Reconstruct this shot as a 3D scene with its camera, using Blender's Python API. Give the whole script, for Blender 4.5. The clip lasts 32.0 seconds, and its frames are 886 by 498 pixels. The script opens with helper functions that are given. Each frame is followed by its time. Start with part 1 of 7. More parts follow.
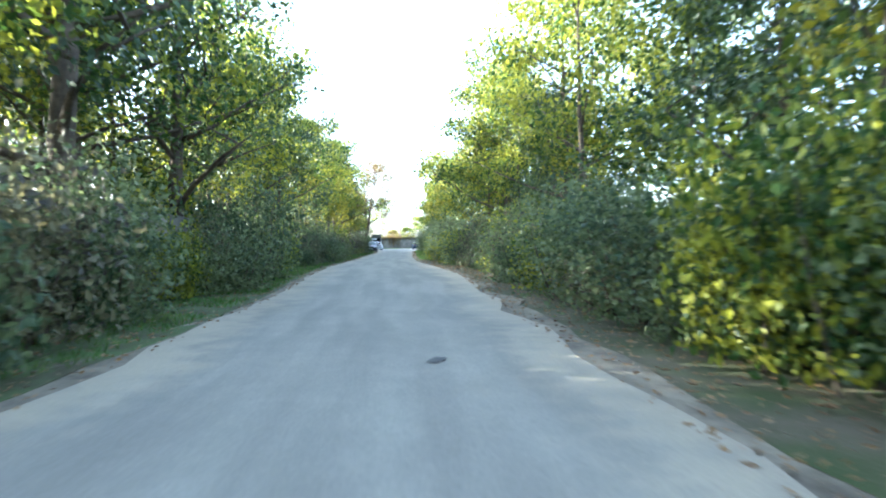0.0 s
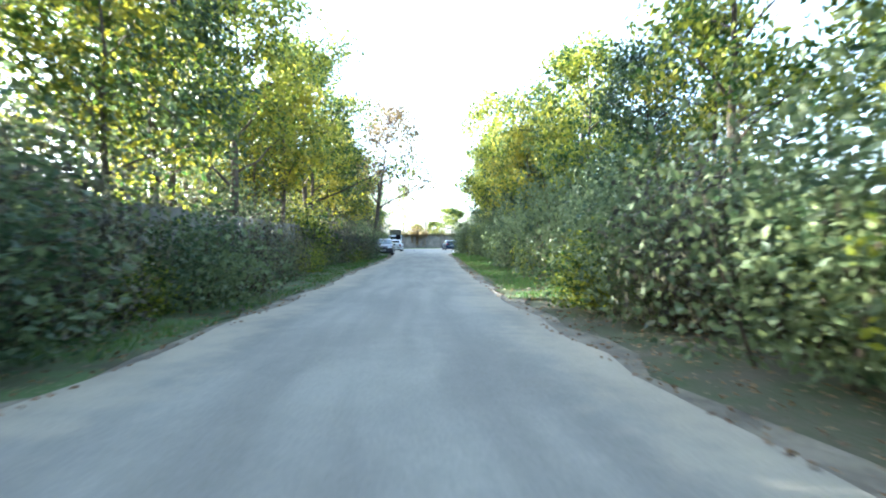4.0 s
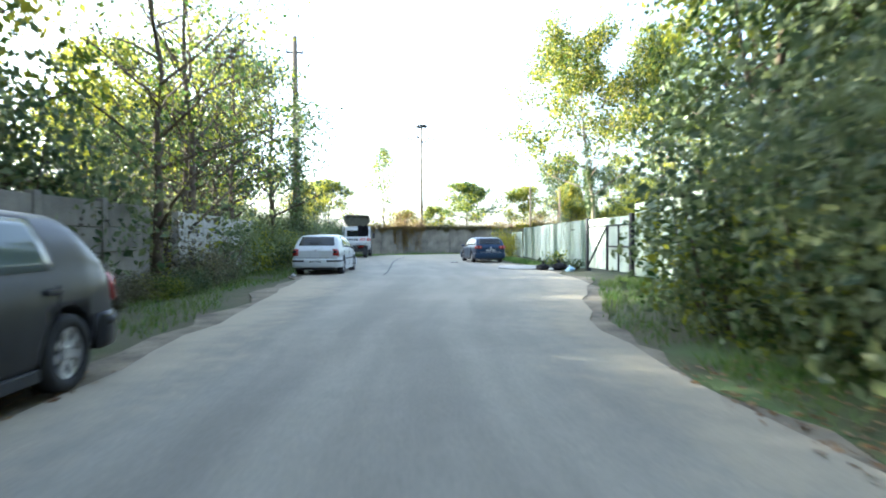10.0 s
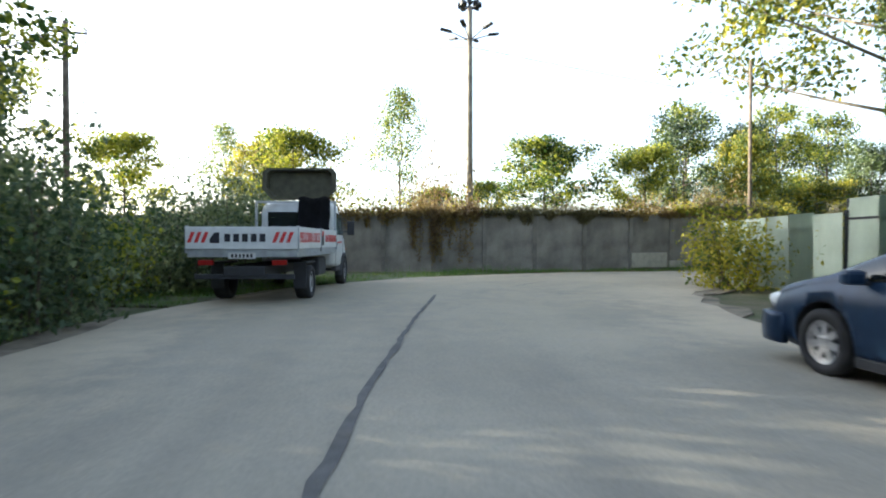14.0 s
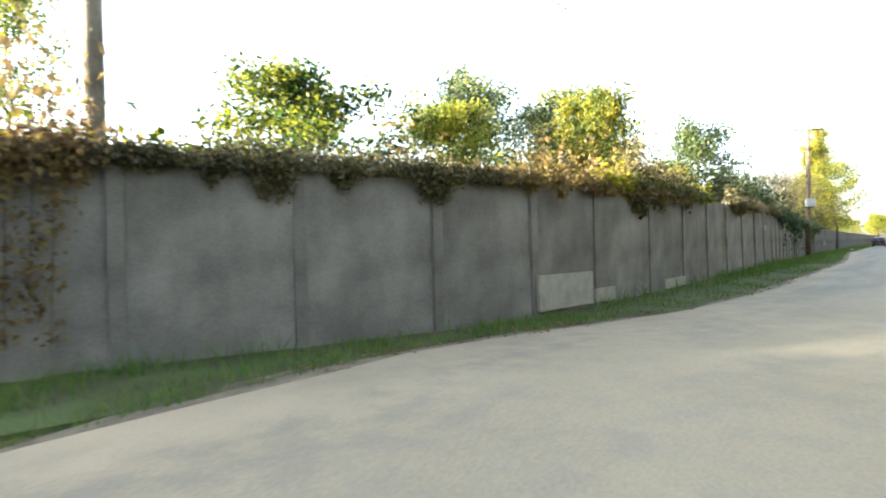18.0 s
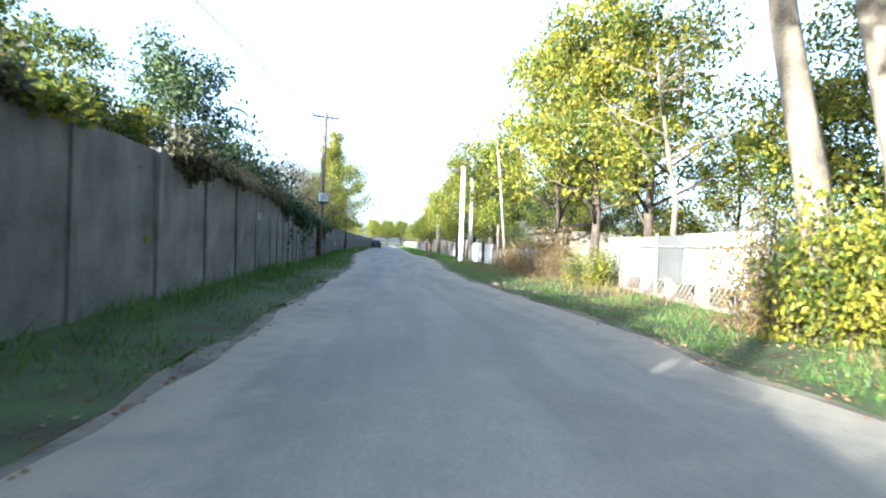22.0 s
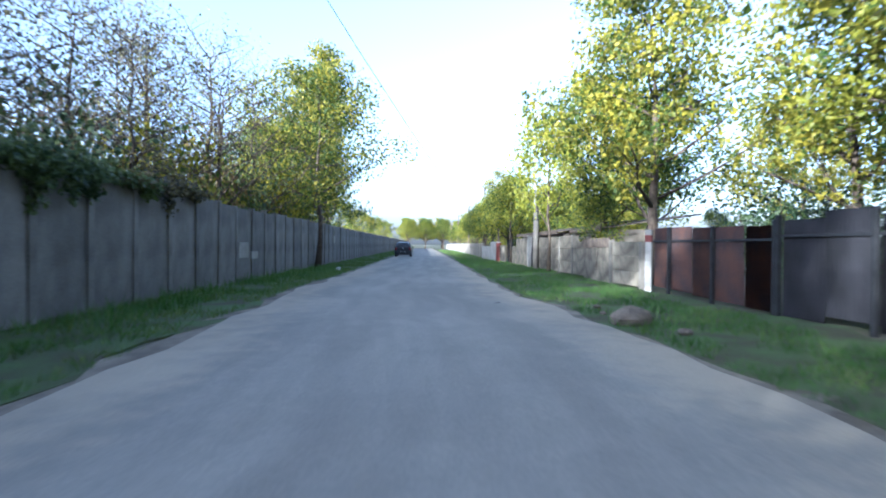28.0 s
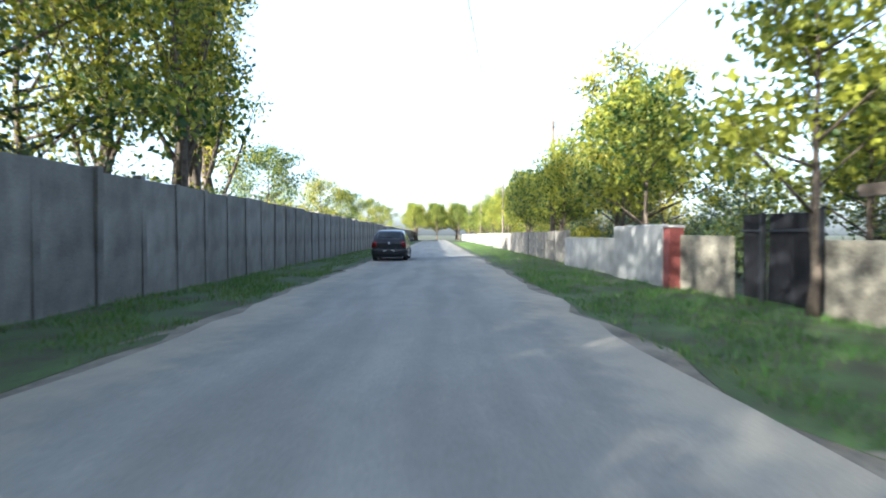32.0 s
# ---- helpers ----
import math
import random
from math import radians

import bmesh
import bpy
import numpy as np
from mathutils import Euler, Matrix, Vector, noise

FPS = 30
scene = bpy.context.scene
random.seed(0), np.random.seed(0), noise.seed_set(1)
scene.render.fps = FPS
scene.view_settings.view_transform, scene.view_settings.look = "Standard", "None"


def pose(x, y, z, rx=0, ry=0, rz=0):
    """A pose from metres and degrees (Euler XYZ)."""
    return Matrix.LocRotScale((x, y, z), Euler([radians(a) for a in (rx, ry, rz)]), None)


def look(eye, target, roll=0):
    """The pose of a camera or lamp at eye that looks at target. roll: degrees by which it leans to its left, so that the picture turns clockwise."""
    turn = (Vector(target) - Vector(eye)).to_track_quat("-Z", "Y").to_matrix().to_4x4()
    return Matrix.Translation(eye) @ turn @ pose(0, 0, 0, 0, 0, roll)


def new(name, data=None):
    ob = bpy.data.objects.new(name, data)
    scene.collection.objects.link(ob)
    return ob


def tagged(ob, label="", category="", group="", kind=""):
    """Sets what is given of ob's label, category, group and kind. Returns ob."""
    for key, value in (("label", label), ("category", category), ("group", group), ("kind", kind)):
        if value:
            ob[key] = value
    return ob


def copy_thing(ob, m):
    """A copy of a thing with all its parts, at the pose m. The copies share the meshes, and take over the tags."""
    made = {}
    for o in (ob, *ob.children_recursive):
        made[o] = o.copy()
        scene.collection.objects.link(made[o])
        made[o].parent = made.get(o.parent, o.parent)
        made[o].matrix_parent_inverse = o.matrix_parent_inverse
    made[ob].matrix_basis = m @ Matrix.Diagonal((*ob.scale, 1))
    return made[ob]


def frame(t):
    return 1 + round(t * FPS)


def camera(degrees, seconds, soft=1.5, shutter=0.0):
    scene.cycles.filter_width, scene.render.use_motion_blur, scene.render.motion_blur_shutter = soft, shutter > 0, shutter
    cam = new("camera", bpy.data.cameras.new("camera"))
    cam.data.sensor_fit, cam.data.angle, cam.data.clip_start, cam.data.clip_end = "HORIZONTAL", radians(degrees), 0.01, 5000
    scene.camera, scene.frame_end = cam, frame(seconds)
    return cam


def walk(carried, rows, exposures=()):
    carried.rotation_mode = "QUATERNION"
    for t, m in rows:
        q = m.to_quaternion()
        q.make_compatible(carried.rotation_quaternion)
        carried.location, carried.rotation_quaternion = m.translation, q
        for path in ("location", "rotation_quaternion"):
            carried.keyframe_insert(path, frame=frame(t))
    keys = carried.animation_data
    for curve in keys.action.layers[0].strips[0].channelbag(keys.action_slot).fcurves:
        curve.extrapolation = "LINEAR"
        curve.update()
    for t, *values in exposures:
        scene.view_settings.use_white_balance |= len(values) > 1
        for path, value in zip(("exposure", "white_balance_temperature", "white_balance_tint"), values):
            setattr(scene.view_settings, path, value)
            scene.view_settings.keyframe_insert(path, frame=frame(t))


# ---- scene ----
cam = camera(76.1, 32.0, soft=1.9, shutter=0.3)
# seconds, place, heading clockwise from +y, tilt, lean
ROWS = (
    (0.0, 0.00, 0.00, 1.217, 0.00, -0.62, -0.37),
    (0.5, -0.29, 3.79, 1.214, -1.95, -0.64, -0.71),
    (1.0, -0.60, 7.22, 1.214, -2.74, -0.74, -0.76),
    (1.5, -1.00, 10.81, 1.218, -3.33, -0.48, -0.57),
    (2.0, -1.33, 14.23, 1.222, -3.58, -0.10, 0.02),
    (2.5, -1.72, 17.89, 1.221, -3.56, -0.25, 0.12),
    (3.0, -2.09, 21.68, 1.217, -3.61, -0.58, 0.84),
    (3.5, -2.56, 25.68, 1.242, -3.36, 0.76, 1.33),
    (4.0, -2.89, 29.76, 1.220, -2.24, -0.76, 0.00),
    (4.5, -3.18, 33.89, 1.220, -1.51, -0.76, 0.00),
    (5.0, -3.43, 38.02, 1.220, -1.44, -0.76, 0.00),
    (5.5, -3.70, 42.10, 1.217, -1.80, -0.31, 1.34),
    (6.0, -3.99, 46.10, 1.214, -1.64, -0.27, 0.36),
    (6.5, -4.33, 49.79, 1.240, -1.46, -0.69, 0.35),
    (7.0, -4.65, 53.62, 1.220, -1.50, -1.27, -0.34),
    (7.5, -4.96, 57.37, 1.215, -1.28, -1.07, 0.03),
    (8.0, -5.11, 61.22, 1.215, -1.06, -1.11, -0.79),
    (8.5, -5.44, 65.52, 1.221, -0.72, -1.15, -0.34),
    (9.0, -5.68, 70.00, 1.218, -0.84, -0.69, 0.05),
    (9.5, -6.04, 74.16, 1.229, -1.12, -0.87, -0.34),
    (10.0, -6.43, 78.27, 1.210, -1.64, -0.85, -0.12),
    (10.5, -6.81, 82.49, 1.220, -2.26, -0.70, 0.59),
    (11.0, -7.23, 86.80, 1.217, -2.66, -0.85, 0.83),
    (11.5, -7.54, 90.69, 1.227, -2.61, -0.91, 0.23),
    (12.0, -7.84, 94.55, 1.200, -2.84, -1.00, -0.21),
    (12.5, -8.20, 97.90, 1.223, -3.01, -0.75, -0.21),
    (13.0, -8.61, 101.19, 1.230, -3.38, -0.56, 0.05),
    (13.5, -8.91, 104.01, 1.227, -4.01, -0.37, 0.34),
    (14.0, -9.22, 106.66, 1.220, -4.57, -0.76, 0.00),
    (14.5, -9.53, 109.15, 1.220, -4.68, -0.76, 0.00),
    (15.0, -9.82, 111.49, 1.220, -3.97, -0.76, 0.00),
    (15.5, -10.03, 113.70, 1.225, -2.08, -0.99, 2.19),
    (16.0, -10.16, 115.79, 1.221, 1.45, -1.46, 2.08),
    (16.5, -10.03, 117.76, 1.214, 5.56, -0.74, 1.75),
    (17.0, -9.63, 119.70, 1.202, 10.65, -1.25, -0.62),
    (17.5, -9.28, 121.40, 1.203, 16.74, -1.01, -0.11),
    (18.0, -8.30, 122.87, 1.216, 21.70, 0.24, -1.65),
    (18.5, -7.35, 124.04, 1.225, 27.67, -0.89, -0.97),
    (19.0, -6.23, 125.15, 1.231, 35.35, -1.30, 0.17),
    (19.5, -5.29, 125.91, 1.225, 42.71, -0.73, -0.69),
    (20.0, -4.27, 126.73, 1.215, 50.39, -0.33, -0.58),
    (20.5, -3.22, 127.12, 1.225, 55.96, -1.00, -0.77),
    (21.0, -2.14, 127.63, 1.228, 61.15, -2.17, 0.01),
    (21.5, -0.64, 128.34, 1.218, 65.02, -0.53, 2.59),
    (22.0, 1.34, 129.35, 1.215, 66.45, -0.55, 1.83),
    (22.5, 3.52, 130.43, 1.199, 67.11, -0.63, 1.57),
    (23.0, 6.08, 131.75, 1.192, 67.26, -0.42, 1.12),
    (23.5, 8.75, 133.06, 1.208, 66.98, -1.00, 0.30),
    (24.0, 11.70, 134.61, 1.213, 66.46, -1.05, 0.03),
    (24.5, 14.54, 136.11, 1.213, 65.47, -1.00, -0.41),
    (25.0, 17.38, 137.64, 1.216, 64.47, -1.45, -0.62),
    (25.5, 20.04, 139.10, 1.212, 63.50, -1.17, -0.43),
    (26.0, 23.11, 140.79, 1.220, 63.16, -0.76, 0.00),
    (26.5, 26.48, 142.68, 1.220, 62.86, -0.76, 0.00),
    (27.0, 30.05, 144.70, 1.220, 62.45, -0.76, 0.00),
    (27.5, 33.70, 146.81, 1.228, 62.12, -0.21, 0.28),
    (28.0, 37.35, 148.92, 1.225, 62.43, -0.43, 0.47),
    (28.5, 40.67, 150.83, 1.223, 62.69, -0.68, 0.25),
    (29.0, 44.05, 152.75, 1.223, 62.87, -0.55, 0.24),
    (29.5, 47.25, 154.66, 1.208, 63.27, -0.35, -0.11),
    (30.0, 50.65, 156.56, 1.221, 63.54, -0.68, -0.53),
    (30.5, 53.67, 158.24, 1.221, 63.94, -0.63, -0.14),
    (31.0, 56.95, 159.81, 1.221, 63.42, -0.82, -0.18),
    (31.5, 60.02, 161.63, 1.215, 62.90, -1.49, -0.42),
    (32.0, 63.15, 163.43, 1.223, 61.30, -1.39, -0.00),
)
walk(cam, [(t, pose(x, y, z, 90 + tilt, 0, -turn) @ pose(0, 0, 0, 0, 0, lean)) for t, x, y, z, turn, tilt, lean in ROWS],
     exposures=((0, 4.05, 5040, 4), (6, 3.95, 5040, 5), (8, 3.95, 4900, 4), (9.2, 3.7, 5200, 6), (10.3, 3.55, 5400, 7), (12, 2.95, 5540, 8), (13, 2.65, 5740, 9), (16, 3.05, 5740, 7), (19, 3.35, 6340, 10), (20.5, 3.2, 5740, 9), (22, 2.7, 4890, 10), (24, 2.4, 4640, 15), (25, 2.5, 4540, 16), (26, 2.6, 4290, 17), (28, 2.4, 4540, 15), (30, 2.5, 4890, 11), (32, 2.65, 5040, 11)))

# ---- light ----
SUN_TURN, SUN_HIGH = -76, 14          # degrees clockwise from +y, degrees above the horizon
world = bpy.data.worlds.new("sky")
scene.world = world
world.use_nodes = True
sky = world.node_tree.nodes.new("ShaderNodeTexSky")
sky.sky_type, sky.sun_disc = "NISHITA", False
sky.sun_elevation, sky.sun_rotation = radians(SUN_HIGH), radians(SUN_TURN)
sky.air_density, sky.dust_density, sky.ozone_density = 1.0, 3.0, 1.0
haze = world.node_tree.nodes.new("ShaderNodeHueSaturation")
haze.inputs["Saturation"].default_value = 0.62
world.node_tree.links.new(sky.outputs[0], haze.inputs["Color"])
world.node_tree.links.new(haze.outputs[0], world.node_tree.nodes["Background"].inputs[0])
world.node_tree.nodes["Background"].inputs[1].default_value = 0.115
sun = new("sun", bpy.data.lights.new("sun", "SUN"))
sun.data.energy, sun.data.angle, sun.data.color = 5.0, radians(0.6), (1.0, 0.86, 0.62)
sun_way = Vector((math.sin(radians(SUN_TURN)) * math.cos(radians(SUN_HIGH)), math.cos(radians(SUN_TURN)) * math.cos(radians(SUN_HIGH)), math.sin(radians(SUN_HIGH))))
sun.matrix_world = look(sun_way * 200, (0, 0, 0))

# ---- materials ----
def mat(name, color, rough=0.8, metal=0.0, spread=0.25, scale=6.0, bump=0.3, fine=60.0, tint=None, objects=0.0, spec=0.25, islands=0.0, streak=0.0):
    """A painted, stone or metal surface: two scales of variation, fine relief."""
    m = bpy.data.materials.new(name)
    m.use_nodes = True
    n, l = m.node_tree.nodes, m.node_tree.links
    b = n["Principled BSDF"]
    b.inputs["Roughness"].default_value, b.inputs["Metallic"].default_value = rough, metal
    b.inputs["Specular IOR Level"].default_value = spec
    tc = n.new("ShaderNodeTexCoord")
    big, small = n.new("ShaderNodeTexNoise"), n.new("ShaderNodeTexNoise")
    big.inputs["Scale"].default_value, small.inputs["Scale"].default_value = scale, fine
    big.inputs["Detail"].default_value, small.inputs["Detail"].default_value = 5, 4
    for t in (big, small):
        l.new(tc.outputs["Object"], t.inputs["Vector"])
    ramp = n.new("ShaderNodeValToRGB")
    c, d = Vector(color), Vector(tint or [v * (1 - spread) for v in color])
    ramp.color_ramp.elements[0].position, ramp.color_ramp.elements[1].position = 0.32, 0.68
    ramp.color_ramp.elements[0].color, ramp.color_ramp.elements[1].color = (*d, 1), (*[min(1, v * (1 + spread * 0.5)) for v in c], 1)
    add = n.new("ShaderNodeMath")
    add.operation = "MULTIPLY_ADD"
    l.new(small.outputs["Fac"], add.inputs[0])
    add.inputs[1].default_value = 0.35
    off = n.new("ShaderNodeMath")
    off.operation = "SUBTRACT"
    l.new(big.outputs["Fac"], off.inputs[0])
    off.inputs[1].default_value = 0.175
    l.new(off.outputs[0], add.inputs[2])
    l.new(add.outputs[0], ramp.inputs[0])
    out = ramp.outputs[0]
    if objects or islands:
        info = n.new("ShaderNodeObjectInfo" if objects else "ShaderNodeNewGeometry")
        hsv = n.new("ShaderNodeHueSaturation")
        rng = n.new("ShaderNodeMapRange")
        l.new(info.outputs["Random" if objects else "Random Per Island"], rng.inputs[0])
        rng.inputs[3].default_value, rng.inputs[4].default_value = 1 - (objects or islands), 1 + (objects or islands)
        l.new(rng.outputs[0], hsv.inputs["Value"])
        l.new(out, hsv.inputs["Color"])
        out = hsv.outputs[0]
    if streak:
        run_off, stain, dim = n.new("ShaderNodeMapping"), n.new("ShaderNodeTexNoise"), n.new("ShaderNodeHueSaturation")
        run_off.inputs["Scale"].default_value = (1.0, 1.0, 0.3)
        stain.inputs["Scale"].default_value, stain.inputs["Detail"].default_value = 1.3, 6
        l.new(tc.outputs["Object"], run_off.inputs["Vector"])
        place = n.new("ShaderNodeObjectInfo")
        shift = n.new("ShaderNodeVectorMath")
        l.new(run_off.outputs[0], shift.inputs[0])
        l.new(place.outputs["Location"], shift.inputs[1])
        l.new(shift.outputs[0], stain.inputs["Vector"])
        span = n.new("ShaderNodeMapRange")
        span.inputs[1].default_value, span.inputs[2].default_value, span.inputs[3].default_value, span.inputs[4].default_value = 0.3, 0.7, 1 - streak, 1 + streak * 0.6
        l.new(stain.outputs["Fac"], span.inputs[0])
        l.new(span.outputs[0], dim.inputs["Value"])
        l.new(out, dim.inputs["Color"])
        out = dim.outputs[0]
    l.new(out, b.inputs["Base Color"])
    if bump:
        bp = n.new("ShaderNodeBump")
        bp.inputs["Strength"].default_value, bp.inputs["Distance"].default_value = bump, 0.02
        l.new(small.outputs["Fac"], bp.inputs["Height"])
        l.new(bp.outputs[0], b.inputs["Normal"])
    return m


def leaf_mat(name, green, other, share=0.3, trans=0.45):
    """Foliage: each leaf takes its own tone between two colours, and lets light through."""
    m = bpy.data.materials.new(name)
    m.use_nodes = True
    n, l = m.node_tree.nodes, m.node_tree.links
    b = n["Principled BSDF"]
    b.inputs["Roughness"].default_value, b.inputs["Specular IOR Level"].default_value = 0.5, 0.35
    geo, ob = n.new("ShaderNodeNewGeometry"), n.new("ShaderNodeObjectInfo")
    mixv = n.new("ShaderNodeMath")
    mixv.operation = "MULTIPLY_ADD"
    l.new(ob.outputs["Random"], mixv.inputs[0])
    mixv.inputs[1].default_value = 0.3
    tc, patch, wide, both = n.new("ShaderNodeTexCoord"), n.new("ShaderNodeTexNoise"), n.new("ShaderNodeMapRange"), n.new("ShaderNodeMix")
    patch.inputs["Scale"].default_value, patch.inputs["Detail"].default_value = 0.9, 2
    l.new(tc.outputs["Object"], patch.inputs["Vector"])
    wide.inputs[1].default_value, wide.inputs[2].default_value = 0.32, 0.68
    l.new(patch.outputs["Fac"], wide.inputs[0])
    both.inputs[0].default_value = 0.45
    l.new(geo.outputs["Random Per Island"], both.inputs[2])
    l.new(wide.outputs[0], both.inputs[3])
    l.new(both.outputs[0], mixv.inputs[2])
    ramp = n.new("ShaderNodeValToRGB")
    e = ramp.color_ramp.elements
    e[0].position, e[0].color = 0.05, (*[v * 0.6 for v in green], 1)
    e[1].position, e[1].color = 1.2 - share, (*other, 1)
    mid = e.new(max(0.4, 0.85 - share))
    mid.color = (*green, 1)
    l.new(mixv.outputs[0], ramp.inputs[0])
    l.new(ramp.outputs[0], b.inputs["Base Color"])
    tr = n.new("ShaderNodeBsdfTranslucent")
    l.new(ramp.outputs[0], tr.inputs[0])
    mx = n.new("ShaderNodeMixShader")
    mx.inputs[0].default_value = trans
    l.new(b.outputs[0], mx.inputs[1])
    l.new(tr.outputs[0], mx.inputs[2])
    l.new(mx.outputs[0], n["Material Output"].inputs[0])
    return m


def glass_mat(name, color, rough=0.1):
    m = bpy.data.materials.new(name)
    m.use_nodes = True
    b = m.node_tree.nodes["Principled BSDF"]
    b.inputs["Base Color"].default_value, b.inputs["Roughness"].default_value = (*color, 1), rough
    b.inputs["Coat Weight"].default_value, b.inputs["Specular IOR Level"].default_value = 0.1, 0.35
    return m


def road_mat(name, tarmac, dust, sand):
    """Worn tarmac: streaks along the wheels' way, dust that thickens to the edges, and a sandy stretch round the bend."""
    m = bpy.data.materials.new(name)
    m.use_nodes = True
    n, l = m.node_tree.nodes, m.node_tree.links
    b = n["Principled BSDF"]
    b.inputs["Roughness"].default_value, b.inputs["Specular IOR Level"].default_value = 0.9, 0.2

    def noise_of(vec, scale, detail):
        t = n.new("ShaderNodeTexNoise")
        t.inputs["Scale"].default_value, t.inputs["Detail"].default_value = scale, detail
        l.new(vec, t.inputs["Vector"])
        return t.outputs["Fac"]

    def calc(op, a, c):
        q = n.new("ShaderNodeMath")
        q.operation = op
        for i, v in enumerate((a, c)):
            if isinstance(v, (int, float)):
                q.inputs[i].default_value = v
            else:
                l.new(v, q.inputs[i])
        return q.outputs[0]

    def ramp(v, lo, hi):
        q = n.new("ShaderNodeMapRange")
        q.interpolation_type = "SMOOTHSTEP"
        l.new(v, q.inputs[0])
        q.inputs[1].default_value, q.inputs[2].default_value = lo, hi
        return q.outputs[0]

    def blend(f, a, c):
        q = n.new("ShaderNodeMix")
        q.data_type = "RGBA"
        l.new(f, q.inputs[0])
        for i, v in ((6, a), (7, c)):
            if isinstance(v, tuple):
                q.inputs[i].default_value = (*v, 1)
            else:
                l.new(v, q.inputs[i])
        return q.outputs[2]
    tc, at_ = n.new("ShaderNodeTexCoord"), n.new("ShaderNodeAttribute")
    at_.attribute_name = "across"
    sep, lane = n.new("ShaderNodeSeparateXYZ"), n.new("ShaderNodeMapping")
    l.new(at_.outputs["Vector"], sep.inputs[0])
    lane.inputs["Scale"].default_value = (9.0, 0.16, 1.0)
    l.new(at_.outputs["Vector"], lane.inputs["Vector"])
    big, mid, fine = noise_of(tc.outputs["Object"], 0.45, 5), noise_of(tc.outputs["Object"], 2.6, 5), noise_of(tc.outputs["Object"], 34.0, 4)
    streak = noise_of(lane.outputs[0], 1.0, 4)
    edge = calc("ABSOLUTE", calc("MULTIPLY", calc("SUBTRACT", sep.outputs[0], 0.5), 2.0), 0.0)
    dusty = ramp(calc("ADD", edge, calc("MULTIPLY", calc("SUBTRACT", calc("ADD", big, mid), 1.0), 0.55)), 0.55, 1.0)
    bend = calc("MULTIPLY", ramp(sep.outputs[1], 104.0, 122.0), calc("SUBTRACT", 1.0, ramp(sep.outputs[1], 132.0, 142.0)))
    base = blend(ramp(streak, 0.33, 0.67), tuple(v * 0.86 for v in tarmac), tuple(v * 1.1 for v in tarmac))
    base = blend(calc("MULTIPLY", bend, calc("ADD", 0.45, calc("MULTIPLY", 0.5, ramp(calc("ADD", mid, calc("MULTIPLY", streak, 0.6)), 0.55, 0.95)))), base, sand)
    base = blend(calc("MULTIPLY", dusty, 0.85), base, dust)
    dark = ramp(calc("ADD", big, calc("MULTIPLY", mid, 0.5)), 0.9, 0.6)
    base = blend(calc("MULTIPLY", dark, 0.2), base, tuple(v * 0.5 for v in tarmac))
    grit = n.new("ShaderNodeHueSaturation")
    l.new(base, grit.inputs["Color"])
    l.new(calc("ADD", calc("MULTIPLY", fine, 0.5), 0.75), grit.inputs["Value"])
    l.new(grit.outputs[0], b.inputs["Base Color"])
    bp = n.new("ShaderNodeBump")
    bp.inputs["Strength"].default_value, bp.inputs["Distance"].default_value = 0.22, 0.02
    l.new(calc("ADD", fine, calc("MULTIPLY", mid, 1.2)), bp.inputs["Height"])
    l.new(bp.outputs[0], b.inputs["Normal"])
    return m


ASPHALT = road_mat("worn_road", (0.222, 0.209, 0.174), (0.31, 0.268, 0.195), (0.25, 0.222, 0.158))
DIRT = mat("dusty_earth", (0.17, 0.145, 0.105), 0.95, spread=0.5, scale=1.4, bump=0.6, fine=14)
SOIL = mat("earth_and_litter", (0.075, 0.064, 0.042), 0.95, spread=0.5, scale=1.2, bump=0.7, fine=18, tint=(0.045, 0.06, 0.02))
CONCRETE = mat("old_concrete", (0.165, 0.152, 0.126), 0.92, spread=0.35, scale=1.4, bump=0.35, fine=30, objects=0.12, streak=0.24)
PALE_CONCRETE = mat("pale_concrete", (0.30, 0.29, 0.26), 0.9, spread=0.25, scale=2.0, bump=0.3, fine=30, objects=0.1)
PATCH = mat("fresh_mortar", (0.27, 0.25, 0.20), 0.9, spread=0.2, scale=4, bump=0.3)
GREEN_SHEET = mat("pale_green_sheet", (0.37, 0.425, 0.345), 0.7, spread=0.16, scale=1.5, bump=0.1, objects=0.05, streak=0.14)
WHITE_SHEET = mat("white_fence_paint", (0.62, 0.60, 0.55), 0.7, spread=0.12, scale=1.5, bump=0.15)
RUST = mat("rusty_sheet", (0.085, 0.04, 0.025), 0.85, spread=0.5, scale=1.2, bump=0.4, fine=25, tint=(0.035, 0.032, 0.035))
RED_PAINT = mat("faded_red_paint", (0.16, 0.045, 0.035), 0.7, spread=0.3)
WEATHERED = mat("weathered_boards", (0.17, 0.152, 0.112), 0.95, spread=0.45, scale=1.8, bump=0.6, fine=18, tint=(0.075, 0.066, 0.05), objects=0.22)
STUCCO = mat("weathered_plaster", (0.22, 0.195, 0.155), 0.95, spread=0.4, scale=1.6, bump=0.5, fine=20, tint=(0.12, 0.105, 0.08))
BARK = mat("bark", (0.085, 0.066, 0.047), 0.95, spread=0.45, scale=5, bump=0.9, fine=24)
PALE_BARK = mat("pale_bark", (0.2, 0.165, 0.115), 0.9, spread=0.5, scale=2.2, bump=0.7, fine=22)
WOOD = mat("grey_wood", (0.12, 0.095, 0.07), 0.9, spread=0.4, scale=4, bump=0.6, fine=30)
DARK_STEEL = mat("dark_steel", (0.03, 0.031, 0.033), 0.6, metal=0.4, spread=0.3, bump=0.15)
